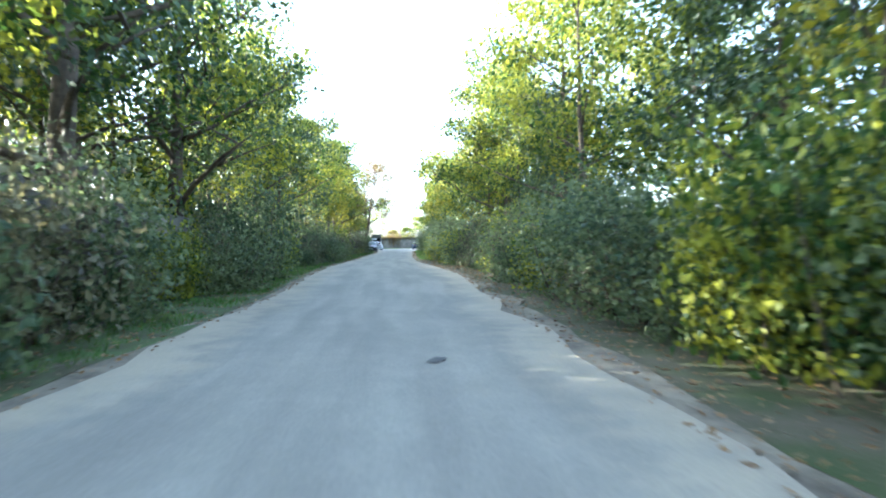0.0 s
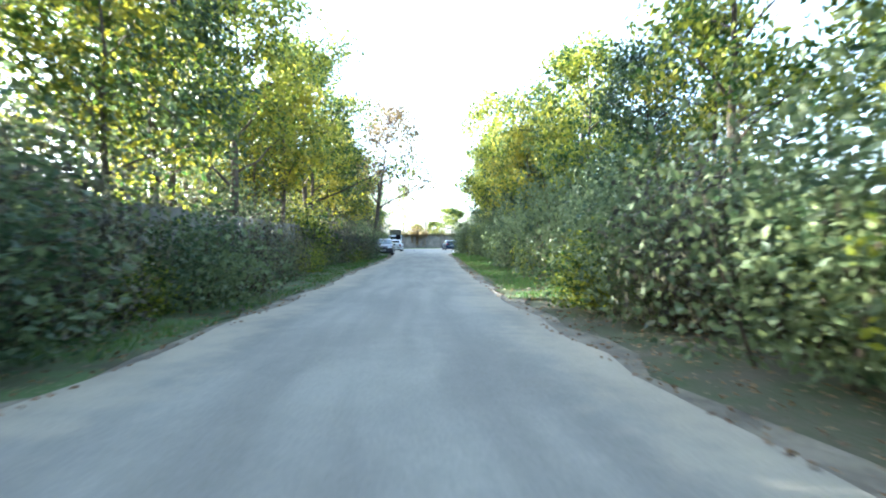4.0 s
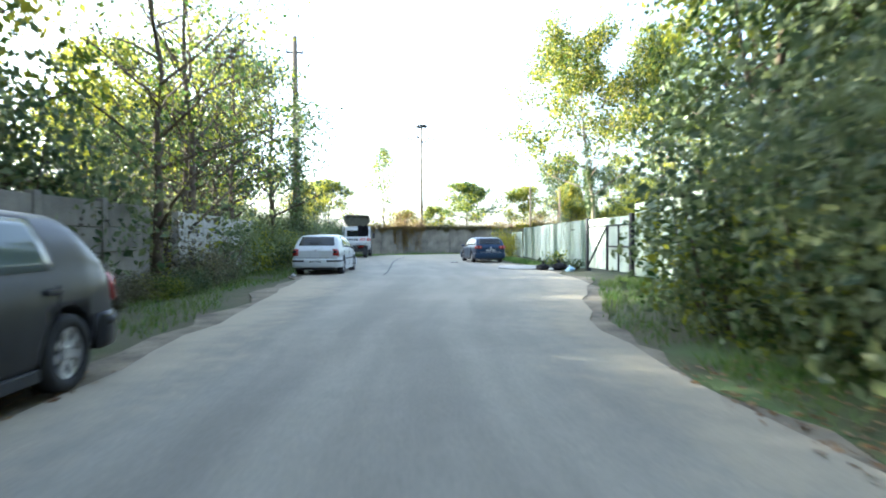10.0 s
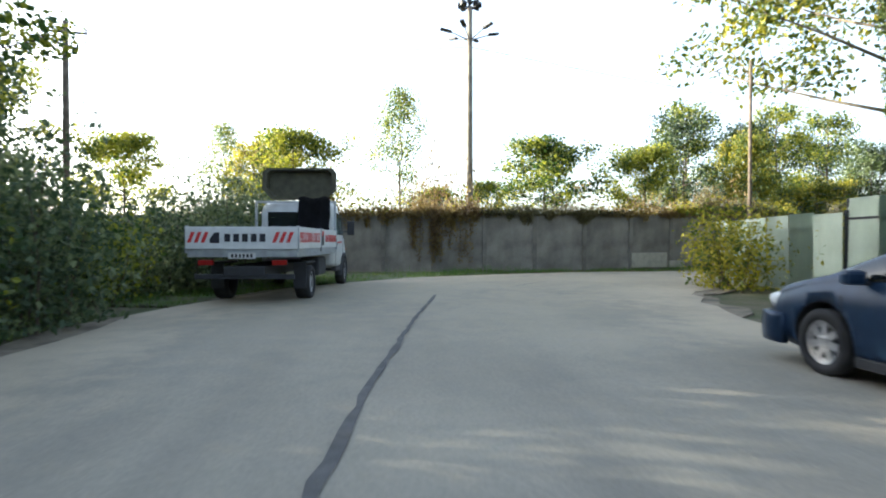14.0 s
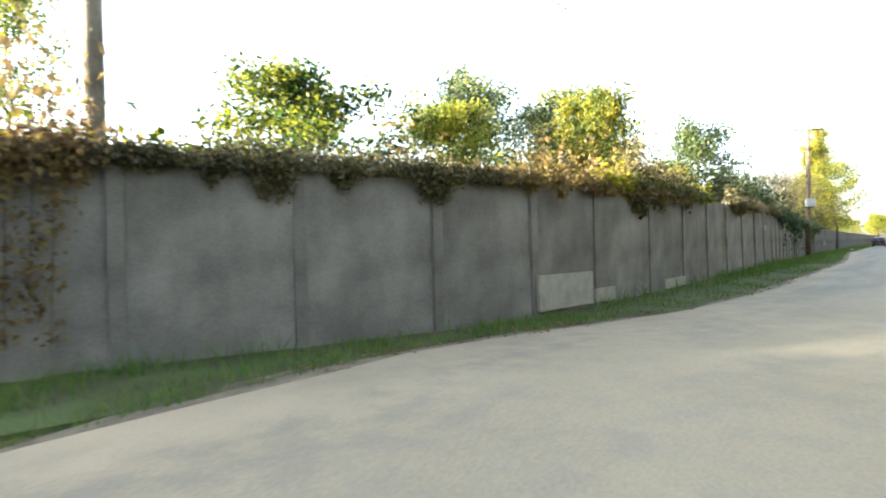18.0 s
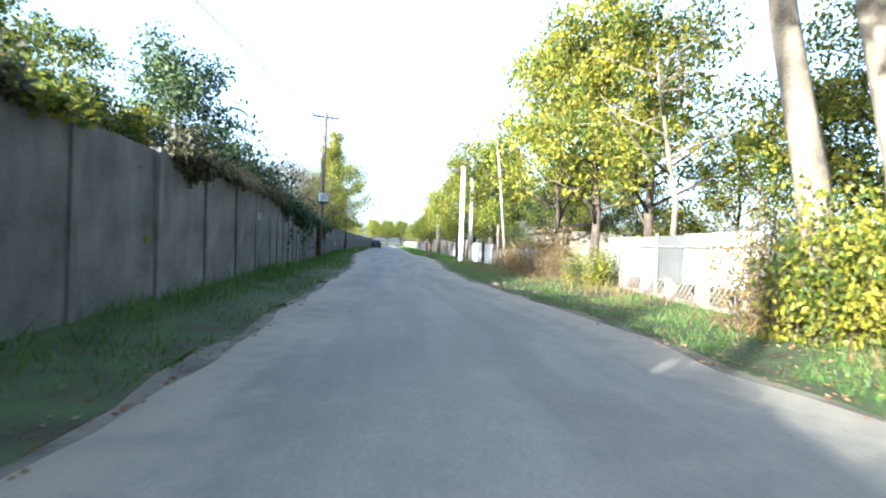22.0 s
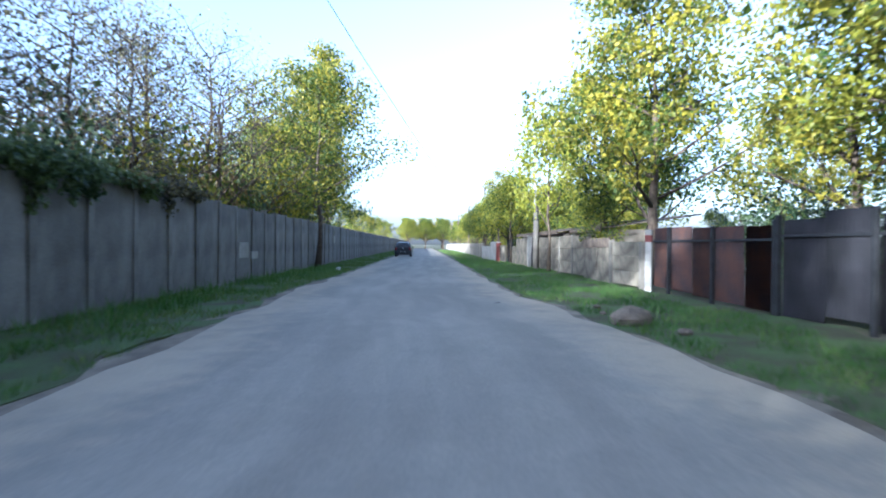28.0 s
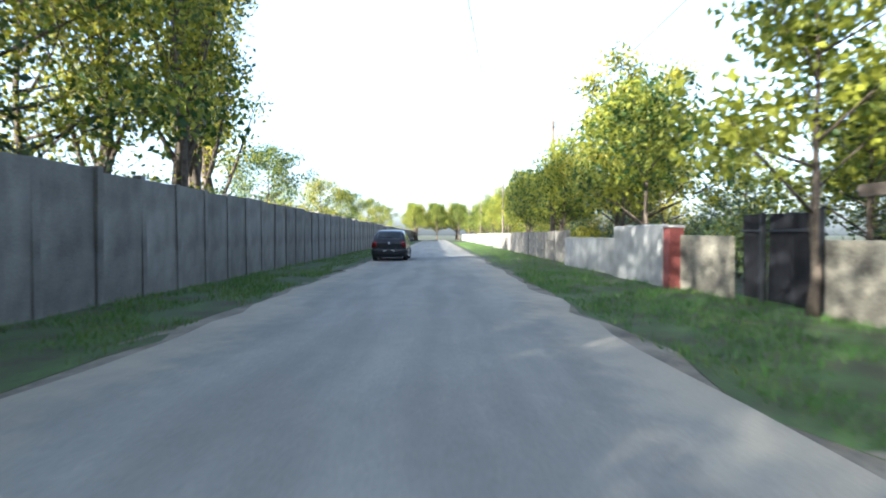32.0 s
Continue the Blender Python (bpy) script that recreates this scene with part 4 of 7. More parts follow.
    for a, b in zip(rings, rings[1:]):
        for k in range(8):
            bm.faces.new((a[k], a[(k + 1) % 8], b[(k + 1) % 8], b[k]))
    bm.faces.new(rings[-1])
    bm.faces.new(rings[0][::-1])
    bmesh.ops.recalc_face_normals(bm, faces=bm.faces)
    part("raised_cover", bm, OLIVE, ob, "olive plastic roof cover tilted up").matrix_basis = pose(0, 1.25, 2.34, -8)
    # dark sheet thrown over the rack
    bm = bmesh.new()
    r = random.Random(4)
    rows = []
    for i in range(9):
        rows.append([bm.verts.new((0.1 + k * 0.09 + r.uniform(-0.015, 0.015), 0.8 - 0.05 * math.sin(k * 1.9 + i * 0.5) - 0.02 * i, 2.36 - i * 0.14 + 0.03 * math.sin(k * 1.1))) for k in range(10)])
    for a, b in zip(rows, rows[1:]):
        for k in range(9):
            bm.faces.new((a[k], a[k + 1], b[k + 1], b[k]))
    bmesh.ops.solidify(bm, geom=bm.faces[:], thickness=0.05)
    part("tarpaulin", bm, BLACK_SHEET, ob, "black tarpaulin hung over the rack", smooth=True)
    return ob


CARS = "parked cars"
HATCH_TOP = ((-2.08, 0.78), (-2.06, 0.90), (-2.0, 0.985), (-1.93, 1.03), (-1.60, 1.36), (-1.45, 1.41), (-0.6, 1.445), (0.0, 1.43), (0.30, 1.385), (1.10, 0.985), (1.35, 0.93), (1.75, 0.835), (1.98, 0.72), (2.08, 0.56))
HATCH_BELT = ((-2.08, 0.75), (-1.95, 0.95), (-1.0, 0.94), (0.6, 0.905), (1.1, 0.875), (1.5, 0.81), (1.98, 0.66), (2.08, 0.52))
HATCH_SIDES = ((-1.12, -0.13, 0.10, -0.03), (-0.09, 1.0, -0.03, 0.0))
ESTATE_TOP = ((-2.37, 0.80), (-2.35, 0.95), (-2.29, 1.03), (-2.22, 1.08), (-1.98, 1.40), (-1.85, 1.445), (-0.6, 1.49), (0.1, 1.465), (0.45, 1.40), (1.34, 1.0), (1.6, 0.94), (2.0, 0.85), (2.25, 0.72), (2.37, 0.56))
ESTATE_BELT = ((-2.37, 0.77), (-2.2, 1.0), (-1.0, 0.975), (0.6, 0.93), (1.3, 0.89), (1.7, 0.83), (2.25, 0.67), (2.37, 0.52))
ESTATE_SIDES = ((-1.98, -1.08, 0.16, -0.02), (-1.04, -0.14, -0.02, -0.03), (-0.10, 1.2, -0.03, 0.0))
taller = lambda prof, k: tuple((y, z if z < 1.0 else 1.0 + (z - 1.0) * k) for y, z in prof)
car("hatchback", pose(-10.3, 81.4, 0, 0, 0, 185.5), "black compact hatchback parked on the earth verge", PAINT_BLACK, 4.16, 1.75, taller(HATCH_TOP, 1.08), HATCH_BELT, 2.56, 0.315, HATCH_SIDES, (0.36, 1.06), (-1.93, -1.58), 7, group=CARS, trim_strip=False, glass=GLASS_SKY)
car("hatchback", pose(-11.56, 100.15, 0, 0, 0, 2), "silver white hatchback with black bumper strips, parked beside bushes", PAINT_SILVER, 4.16, 1.735, HATCH_TOP, HATCH_BELT, 2.51, 0.31, HATCH_SIDES, (0.36, 1.06), (-1.93, -1.58), 10, group=CARS, glass=GLASS_SKY)
car("estate_car", pose(-5.14, 110.92, 0, 0, 0, 10.4) @ Matrix.Diagonal((0.94, 0.94, 0.94, 1)), "dark blue estate car with roof rails, parked by the green fence", PAINT_BLUE, 4.74, 1.82, ESTATE_TOP, ESTATE_BELT, 2.71, 0.325, ESTATE_SIDES, (0.5, 1.3), (-2.24, -1.95), 7, rails=True, lights="wide", trim_strip=False, group=CARS, handle=TRIM)
car("hatchback", pose(87.0, 179.4, 0, 0, 0, -60.7), "dark blue hatchback standing on the road", PAINT_BLACK, 4.16, 1.70, taller(HATCH_TOP, 1.1), HATCH_BELT, 2.5, 0.30, HATCH_SIDES, (0.36, 1.06), (-1.93, -1.58), 7, group=CARS)
truck(pose(-14.14, 120.2, 0, 0, 0, 5.1))

# ---- trees, bushes, vines ----
def grow(height, spread, trunk_r, bare, limbs, seed, lean=(0.0, 0.0), up=0.6, forks=3):
    """Trunk and limbs as one bmesh, and the places where twigs end."""
    rng = random.Random(seed)
    bm, tips = bmesh.new(), []
    n = 7
    trunk = [Vector((lean[0] * (i / n) + rng.uniform(-1, 1) * 0.05 * height * 0.25 * (i > 0), lean[1] * (i / n) + rng.uniform(-1, 1) * 0.05 * height * 0.25 * (i > 0), height * 0.93 * i / n - 0.12 * (i == 0))) for i in range(n + 1)]
    tube(trunk, [trunk_r * (1.25 if i == 0 else 1.0 - 0.85 * i / n) for i in range(n + 1)], 8, bm)
    tips.append((trunk[-1], 0.5))
    for k in range(limbs):
        h = bare + (1 - bare) * (k + rng.random() * 0.8) / limbs
        f = min(h * n / 0.93, n - 0.01)
        i = int(f)
        p = trunk[i].lerp(trunk[i + 1], f - i)
        ang = k * 2.4 + rng.uniform(-0.4, 0.4)
        reach = spread * (1.0 - 0.62 * max(0, (h - bare) / (1 - bare)) ** 1.3) * rng.uniform(0.75, 1.12)
        d = Vector((math.cos(ang), math.sin(ang), up * rng.uniform(0.6, 1.4)))
        pts = [p]
        for j in range(3):
            pts.append(pts[-1] + d * (reach / 3) + Vector((rng.uniform(-1, 1), rng.uniform(-1, 1), rng.uniform(-0.2, 0.7))) * reach * 0.1)
        r = trunk_r * 0.42 * (1 - 0.5 * h)
        tube(pts, [r, r * 0.75, r * 0.5, r * 0.15], 5, bm)
        tips.append((pts[-1], 1.0))
        tips.append((pts[2], 0.8))
        for j in range(forks):
            q = pts[1].lerp(pts[3], rng.random())
            e = q + Vector((rng.uniform(-1, 1), rng.uniform(-1, 1), rng.uniform(-0.1, 0.9))) * reach * 0.42
            tube([q, q.lerp(e, 0.5) + Vector((0, 0, 0.05)), e], [r * 0.4, r * 0.28, r * 0.08], 4, bm)
            tips.append((e, 0.8))
    return bm, tips


def crown_points(tips, count, clump, seed, flat=0.75):
    rng = np.random.default_rng(seed)
    w = np.array([t[1] for t in tips])
    pick = rng.choice(len(tips), count, p=w / w.sum())
    c = np.array([t[0][:] for t in tips])[pick]
    g = rng.normal(size=(count, 3))
    r = np.linalg.norm(g, axis=1, keepdims=True)
    g *= np.minimum(1, 1.9 / r) * clump
    g[:, 2] *= flat
    c = c + g
    c[:, 2] = np.maximum(c[:, 2], 0.15)
    return c, rng


def tree(name, label, height, spread, trunk_r=0.14, bare=0.3, limbs=10, count=5000, size=0.16, clump=0.5, leaf=None, bark=None, seed=1, lean=(0, 0), up=0.6, group="", forks=3, m=None, category="tree", ivy=()):
    ob = thing(name, m or Matrix(), label, category, group)
    bm, tips = grow(height, spread, trunk_r, bare, limbs, seed, lean, up, forks)
    part("trunk", bm, bark or BARK, ob, smooth=True)
    if ivy:
        g = random.Random(seed + 1)
        w = [(Vector((lean[0] * q, lean[1] * q, q * height * 0.93)), 1.0) for q in [g.uniform(*ivy) for _ in range(26)]]
        c, rng = crown_points(w, 3600, 0.27, seed + 2, 1.3)
        piece("ivy", leaves("ivy", c, rng.uniform(0.6, 1.3, 3600) * 0.14, LEAF_DARK, rng, 0.5), ob)
    c, rng = crown_points(tips, count, clump, seed)
    me = leaves("crown", c, rng.uniform(0.6, 1.35, count) * size, leaf or LEAF, rng, 0.3)
    piece("crown", me, ob)
    return ob


def bush(name, label, width, height, count=4000, size=0.13, leaf=None, seed=1, group="", m=None, depth=None, category="bush"):
    """A thicket: many thin stems from the ground and leaves in ragged clumps."""
    ob = thing(name, m or Matrix(), label, category, group)
    r = random.Random(seed)
    bm = bmesh.new()
    tips = []
    depth = depth or width
    for k in range(16):
        a, q = r.uniform(0, math.tau), r.random() ** 0.5
        p = Vector((math.cos(a) * q * width * 0.4, math.sin(a) * q * depth * 0.4, -0.1))
        top = height * r.uniform(0.5, 1.0) * (1 - 0.35 * q)
        e = Vector((p.x * 1.35 + r.uniform(-0.3, 0.3), p.y * 1.35 + r.uniform(-0.3, 0.3), top))
        mid = p.lerp(e, 0.5) + Vector((r.uniform(-0.15, 0.15), r.uniform(-0.15, 0.15), 0))
        tube([p, mid, e], [0.028, 0.018, 0.006], 4, bm)
        tips += [(e, 0.9), (mid, 0.8), (p.lerp(mid, 0.5), 0.55), (mid.lerp(e, 0.5), 0.9)]
    part("branchwork", bm, BARK, ob)
    c, rng = crown_points(tips, count, 0.18 * min(width, height), seed, 0.85)
    piece("foliage", leaves("foliage", c, rng.uniform(0.6, 1.4, count) * size, leaf or LEAF, rng, 0.2), ob)
    return ob


def scatter(protos, spots, seed):
    """Copies of the first built plants at (s, off, scale) along the road."""
    r = random.Random(seed)
    for i, (s, off, k) in enumerate(spots):
        p = protos[i % len(protos)]
        copy_thing(p, Matrix.Translation(at(s, off, -0.04)) @ pose(0, 0, 0, 0, 0, r.uniform(0, 360)) @ Matrix.Diagonal((k * r.uniform(0.9, 1.1), k * r.uniform(0.9, 1.1), k * r.uniform(0.8, 1.25), 1)))


def drop(obs):
    for ob in obs:
        for o in (*ob.children_recursive, ob):
            bpy.data.objects.remove(o)


ROADSIDE = "trees along the lane"
tall = [tree("roadside_tree", "slender green tree with yellowing leaves at the lane", 9.5, 2.5, 0.13, 0.25, 12, 5200, 0.19, 0.42, LEAF, seed=11, group=ROADSIDE),
        tree("roadside_tree", "tall green tree with an open ragged crown", 10.5, 2.8, 0.16, 0.32, 11, 4800, 0.19, 0.44, LEAF, seed=23, group=ROADSIDE),
        tree("roadside_tree", "thin tree with yellow autumn leaves", 8.2, 2.1, 0.11, 0.28, 11, 4200, 0.18, 0.38, LEAF_YELLOW, seed=37, group=ROADSIDE),
        tree("roadside_tree", "dark green tree with thick foliage", 8.8, 2.6, 0.15, 0.2, 13, 6000, 0.18, 0.45, LEAF_DARK, seed=41, group=ROADSIDE)]
low = [bush("roadside_bush", "dense green bush growing at the lane's edge", 2.7, 2.8, 7600, 0.105, LEAF_HAZED, 51, "bushes along the lane"),
       bush("roadside_bush", "leafy green bush with some yellow leaves", 2.5, 2.4, 7000, 0.105, LEAF, 52, "bushes along the lane"),
       bush("roadside_bush", "bramble thicket with dry brown and green leaves", 2.6, 1.9, 6400, 0.10, LEAF_HAZED, 53, "bushes along the lane"),
       bush("roadside_bush", "half dry brownish bush with thin stems", 2.4, 2.5, 4600, 0.10, LEAF_GREY, 54, "bushes along the lane")]

rs = random.Random(5)
left_trees = [(s + rs.uniform(-1, 1), -6.6 - rs.random() * 2.2, rs.uniform(0.9, 1.15)) for s in np.arange(-5, 100, 3.4)]
# left_back is set close, and left_far added, to keep sun off the lane
left_back = [(s + rs.uniform(-1, 1), -11 - rs.random() * 4, rs.uniform(0.9, 1.2)) for s in (*range(-8, 18, 3), *range(18, 56, 6), *range(56, 104, 4))]
right_trees = [(s + rs.uniform(-1, 1), 5.4 + rs.random() * 1.8, rs.uniform(0.72, 0.95)) for s in np.arange(-4, 84, 3.2)]
right_back = [(s + rs.uniform(-1, 1), 9.0 + rs.random() * 3, rs.uniform(0.8, 1.05)) for s in range(-6, 90, 5)]
left_far = [(s + rs.uniform(-1, 1), -17 - rs.random() * 5, rs.uniform(1.0, 1.2)) for s in np.arange(-14, 25, 3.6)]
left_trees, left_back = [q for q in left_trees if q[0] < 86], [q for q in left_back if q[0] < 84]
scatter(tall, left_trees + left_back + right_trees + right_back + left_far, 7)
left_bush = [(s + rs.uniform(-.5, .5), -4.7 - rs.random() * 0.9, rs.uniform(0.55, 1.2)) for s in np.arange(-5, 76, 2.0) if rs.random() < (0.95 if s < 22 or s > 55 else 0.62 if s < 42 else 0.8)]
right_bush = [(s + rs.uniform(-.5, .5), max(3.7, edges(s)[1] + 2.0) + rs.random() * 0.5, rs.uniform(0.7, 1.2)) for s in np.arange(-6, 42, 1.8)]
right_bush += [(s + rs.uniform(-.5, .5), (4.5 if s < 58 else 5.5) + rs.random() * 0.6, rs.uniform(0.7, 1.25)) for s in np.arange(43, 82, 1.9)]
right_bush += [(s + rs.uniform(-.5, .5), 5.6 + rs.random() * 0.9, rs.uniform(1.0, 1.3)) for s in np.arange(-3, 86, 3)]
left_bush += [(s + rs.uniform(-.5, .5), -7.6 - rs.random() * 1.5, rs.uniform(1.25, 1.75)) for s in np.arange(-3, 104, 2.6)]
scatter([low[2], low[3], low[0], low[3], low[1]], left_bush, 8)
scatter([low[0], low[1], low[2], low[0], low[3]], right_bush, 18)
scatter([low[3], low[2], low[3]], [(s, -5.3 - 0.2 * (k % 2), (0.62 if s < 83 else 0.26) + 0.08 * (k % 4)) for k, s in enumerate(np.arange(77, 97, 1.5))], 19)
# trees added mostly out of view on the left, to shade road and fence
shade = [(-22.6, 35.2, 1.15), (-21.3, 31.2, 1.15), (-21.8, 27, 1.15), (-25.3, 74.9, 1.2), (-20.5, 107.5, 1.1), (-22, 111, 1.15), (-21, 114.5, 1.2), (-23.5, 117, 1.15), (-27.5, 119, 1.3), (-26.5, 113.5, 1.3), (-19.5, 103.5, 1.1), (-24, 103.5, 1.2), (-20, 82, 1.2), (-17, 86, 1.1), (-22, 78.5, 1.2), (-20, 92, 1.2), (-22.5, 96.5, 1.2), (-18.5, 89.5, 1.1), (-25, 86, 1.3), (-27, 93, 1.3), (-27, 98, 1.3), (-30, 89, 1.3), (-24, 90, 1.25), (-32, 95, 1.4), (-29, 101, 1.3), (-25, 108.5, 1.25), (-35, 126, 1.2), (-30, 114, 1.3), (-33, 121, 1.3), (-34, 110, 1.3), (-26.5, 123.5, 1.1), (-30, 126.5, 1.25), (-34, 128.2, 1.3), (-46, 134.5, 1.35), (-41, 129, 1.3), (-30, 122, 1.2), (-34.5, 134, 1.0), (-38.5, 135, 1.0), (-42, 138, 1.0), (-40, 132.5, 1.0)]
for i, (x, y, k) in enumerate(shade):
    k *= 0.68 if 77 < y < 112 else 1.0
    copy_thing(tall[(1, 3, 0)[i % 3]], Matrix.Translation((x, y, -0.04)) @ pose(0, 0, 0, 0, 0, i * 67) @ Matrix.Diagonal((k, k, k, 1)))
lane_big = tree("lane_tree", "large spreading tree with dark limbs over the lane", 12.5, 4.6, 0.2, 0.25, 16, 11000, 0.17, 0.5, LEAF, seed=47, up=0.45, group=ROADSIDE)
for i, (s, off, k) in enumerate(((4.5, -7.6, 0.9), (14.5, -7.6, 1.05), (24, -6.8, 1.0), (35, -6.8, 0.9), (50, -6.6, 0.9), (61, -6.5, 0.95), (88.6, 6.7, 0.8), (20, 6.3, 0.85), (29.5, 6.2, 0.85), (34.5, 6.6, 0.9))):
    put_on = at(s, off, -0.05)
    copy_thing(lane_big, Matrix.Translation(put_on) @ pose(0, 0, 0, 0, 0, i * 73) @ Matrix.Diagonal((k, k, k, 1)))
lane_dark = tree("lane_tree", "old dark tree with thick forking limbs and thinning leaves", 12.0, 4.4, 0.3, 0.2, 15, 5200, 0.16, 0.5, LEAF_DARK, seed=49, up=0.5, group=ROADSIDE, forks=4)
for s, off, k in ((10.8, -5.9, 1.0), (17.5, -6.2, 0.9)):
    copy_thing(lane_dark, Matrix.Translation(at(s, off, -0.05)) @ pose(0, 0, 0, 0, 0, s * 19) @ Matrix.Diagonal((k, k, k, 1)))
scatter(tall[:1], [(75.5, 5.6, 1.1), (78.5, 6.4, 1.0), (83, 7.4, 1.05)], 14)
scatter(tall[3:], [(89.6, 7.0, 0.9), (86.5, 7.6, 1.0)], 16)
scatter(tall[2:3], [(58.5, 5.2, 1.0), (61.5, 5.8, 1.05), (65, 6.0, 1.0), (69, 6.4, 0.95), (76, -6.6, 1.1), (82, -7.0, 1.15), (56, -6.4, 1.15), (85.5, -7.6, 1.15), (88.5, -8.4, 1.2), (91.5, -9.6, 1.1)], 15)
bank_twigs = tree("bank_tree", "thin dark tree with many bare twigs and a few leaves", 10.5, 3.2, 0.13, 0.14, 20, 1700, 0.13, 0.5, LEAF, seed=48, up=0.7, group=ROADSIDE, forks=6)
for i, (x, y, k) in enumerate(((-13.6, 91.5, 0.95), (-14.2, 94.3, 1.05), (-15.6, 97.2, 1.0), (-14.9, 99.3, 0.9), (-17.4, 102, 1.05))):
    copy_thing(bank_twigs, Matrix.Translation((x, y, -0.05)) @ pose(0, 0, 0, 0, 0, i * 97) @ Matrix.Diagonal((k, k, k, 1)))
# the overgrown corner before the gates, and the bank before the truck
scatter(low[:2], [(83.2, 5.0, 1.1), (84.6, 4.9, 1.15), (86.0, 5.2, 1.12), (87.2, 5.7, 1.15), (84.8, 6.4, 1.35), (86.6, 7.2, 1.35), (82.2, 5.5, 1.2), (88.2, 6.8, 1.1)], 9)
scatter(low[:3], [(s, -5.9 - 0.5 * (k % 3), 0.82 + 0.08 * (k % 4)) for k, s in enumerate(np.arange(103.5, 116, 1.25))] + [(s, -7.6, 1.05) for s in np.arange(102, 121, 1.7)] + [(s, -9.6, 1.15) for s in np.arange(104, 122, 2.2)], 10)
scatter(low[1:], [(91, -5.3, 0.3), (94, -5.5, 0.42), (97, -5.9, 0.5), (101, -6.3, 0.8)], 12)

# ---- concrete panel walls ----
WALL_LINE = ((-43.55, 131.19), (-16, 130.3), (-9.5, 130.3), (-5.3, 131.0), (-2.8, 131.7), (1.5, 133.7), (11.6, 139.5), (22.9, 146.4), (43, 158.9), (68, 173.0), (200, 247.3))


def line_points(line, step):
    p = np.array(line, float)
    ln = np.concatenate([[0], np.cumsum(np.hypot(*np.diff(p, axis=0).T))])
    return [(float(np.interp(i * step, ln, p[:, 0])), float(np.interp(i * step, ln, p[:, 1]))) for i in range(int(ln[-1] / step + 0.1) + 1)]


def panel_wall(name, line, step, height, panel_mat, post_mat, label, post=0.09, seed=3, boards=0, rise=False):
    wall = thing(name, Matrix(), label, "wall", kind="structure")
    pts = line_points(line, step)
    stick = mesh_of("post", box(-post, post, -0.09, 0.09, -0.1, height + 0.03, 0.015), post_mat)
    slabs = []
    n = boards or 1
    for k in range(n):
        z0, z1 = (-0.1 if k == 0 else height * k / n + 0.006), height * (k + 1) / n - (0.006 if k < n - 1 else 0)
        slabs.append(mesh_of("panel", box(-step / 2 + post * 0.7, step / 2 - post * 0.7, -0.045, 0.045, z0, z1, 0.012), panel_mat))
    r = random.Random(seed)
    for (x0, y0), (x1, y1) in zip(pts, pts[1:]):
        a = math.degrees(math.atan2(y1 - y0, x1 - x0))
        sag = r.uniform(-0.05, 0.03) + (bank(133.5 + (x0 - 0) * 1.14) if rise and x0 > -1 else 0)
        up = bank(133.5 + x0 * 1.14) if rise and x0 > -1 else 0
        for me in slabs:
            piece("panel", me, wall, pose((x0 + x1) / 2, (y0 + y1) / 2, sag, r.uniform(-0.7, 0.7), 0, a))
        piece("post", stick, wall, pose(x0, y0, up + r.uniform(-0.03, 0.03), r.uniform(-0.8, 0.8), r.uniform(-0.5, 0.5), a))
    return wall


def split_line(line, step, x_split, phase):
    """The wall's line cut in two where x passes x_split, the first part's start moved on by phase."""
    fine = line_points(line, 0.05)
    near = [p for p in fine if p[0] <= x_split][int(phase / 0.05):]
    n = int((len(near) - 1) * 0.05 / step)
    end = int(round(n * step / 0.05))
    return near[:end + 1:2] + [near[end]], [near[end]] + [p for p in fine if p[0] > near[end][0]][::4]


NEAR_LINE, rest = split_line(WALL_LINE, 2.13, -1.0, 0.1)
MID_LINE, FAR_LINE = split_line(rest, 2.6, 17.5, 0.0)
wall_outer = panel_wall("wall_outer", NEAR_LINE, 2.13, 2.38, CONCRETE, CONCRETE, "tall wall of weathered grey concrete panels between posts", rise=True)
wall_middle = panel_wall("wall_middle", MID_LINE, 2.6, 2.38, CONCRETE, CONCRETE, "tall wall of wide weathered grey concrete panels between posts", rise=True, seed=8)
wall_far = panel_wall("wall_far", FAR_LINE, 1.55, 2.38, CONCRETE, CONCRETE, "long wall of narrow weathered concrete panels between posts", rise=True, seed=6)
wall_lane = panel_wall("wall_lane", [at(s, -6.0)[:2] for s in range(8, 94, 4)], 2.0, 2.0, CONCRETE, CONCRETE, "dark concrete panel wall half hidden by bushes", seed=4, boards=4)
wall_pale = panel_wall("wall_pale", [at(s, -6.2)[:2] for s in range(94, 103, 2)], 2.0, 2.0, PALE_CONCRETE, PALE_CONCRETE, "pale concrete board wall behind the verge", seed=5, boards=5)


def on_wall(x):
    """The pose at the foot of the outer wall at this x, along its line."""
    i = min(range(len(PTS) - 2), key=lambda k: abs(PTS[k][0] - x))
    (x0, y0), (x1, y1) = PTS[i], PTS[i + 2]
    return Matrix.Translation((PTS[i + 1][0], PTS[i + 1][1], 0)) @ pose(0, 0, 0, 0, 0, math.degrees(math.atan2(y1 - y0, x1 - x0)))


PTS = line_points(WALL_LINE, 0.25)


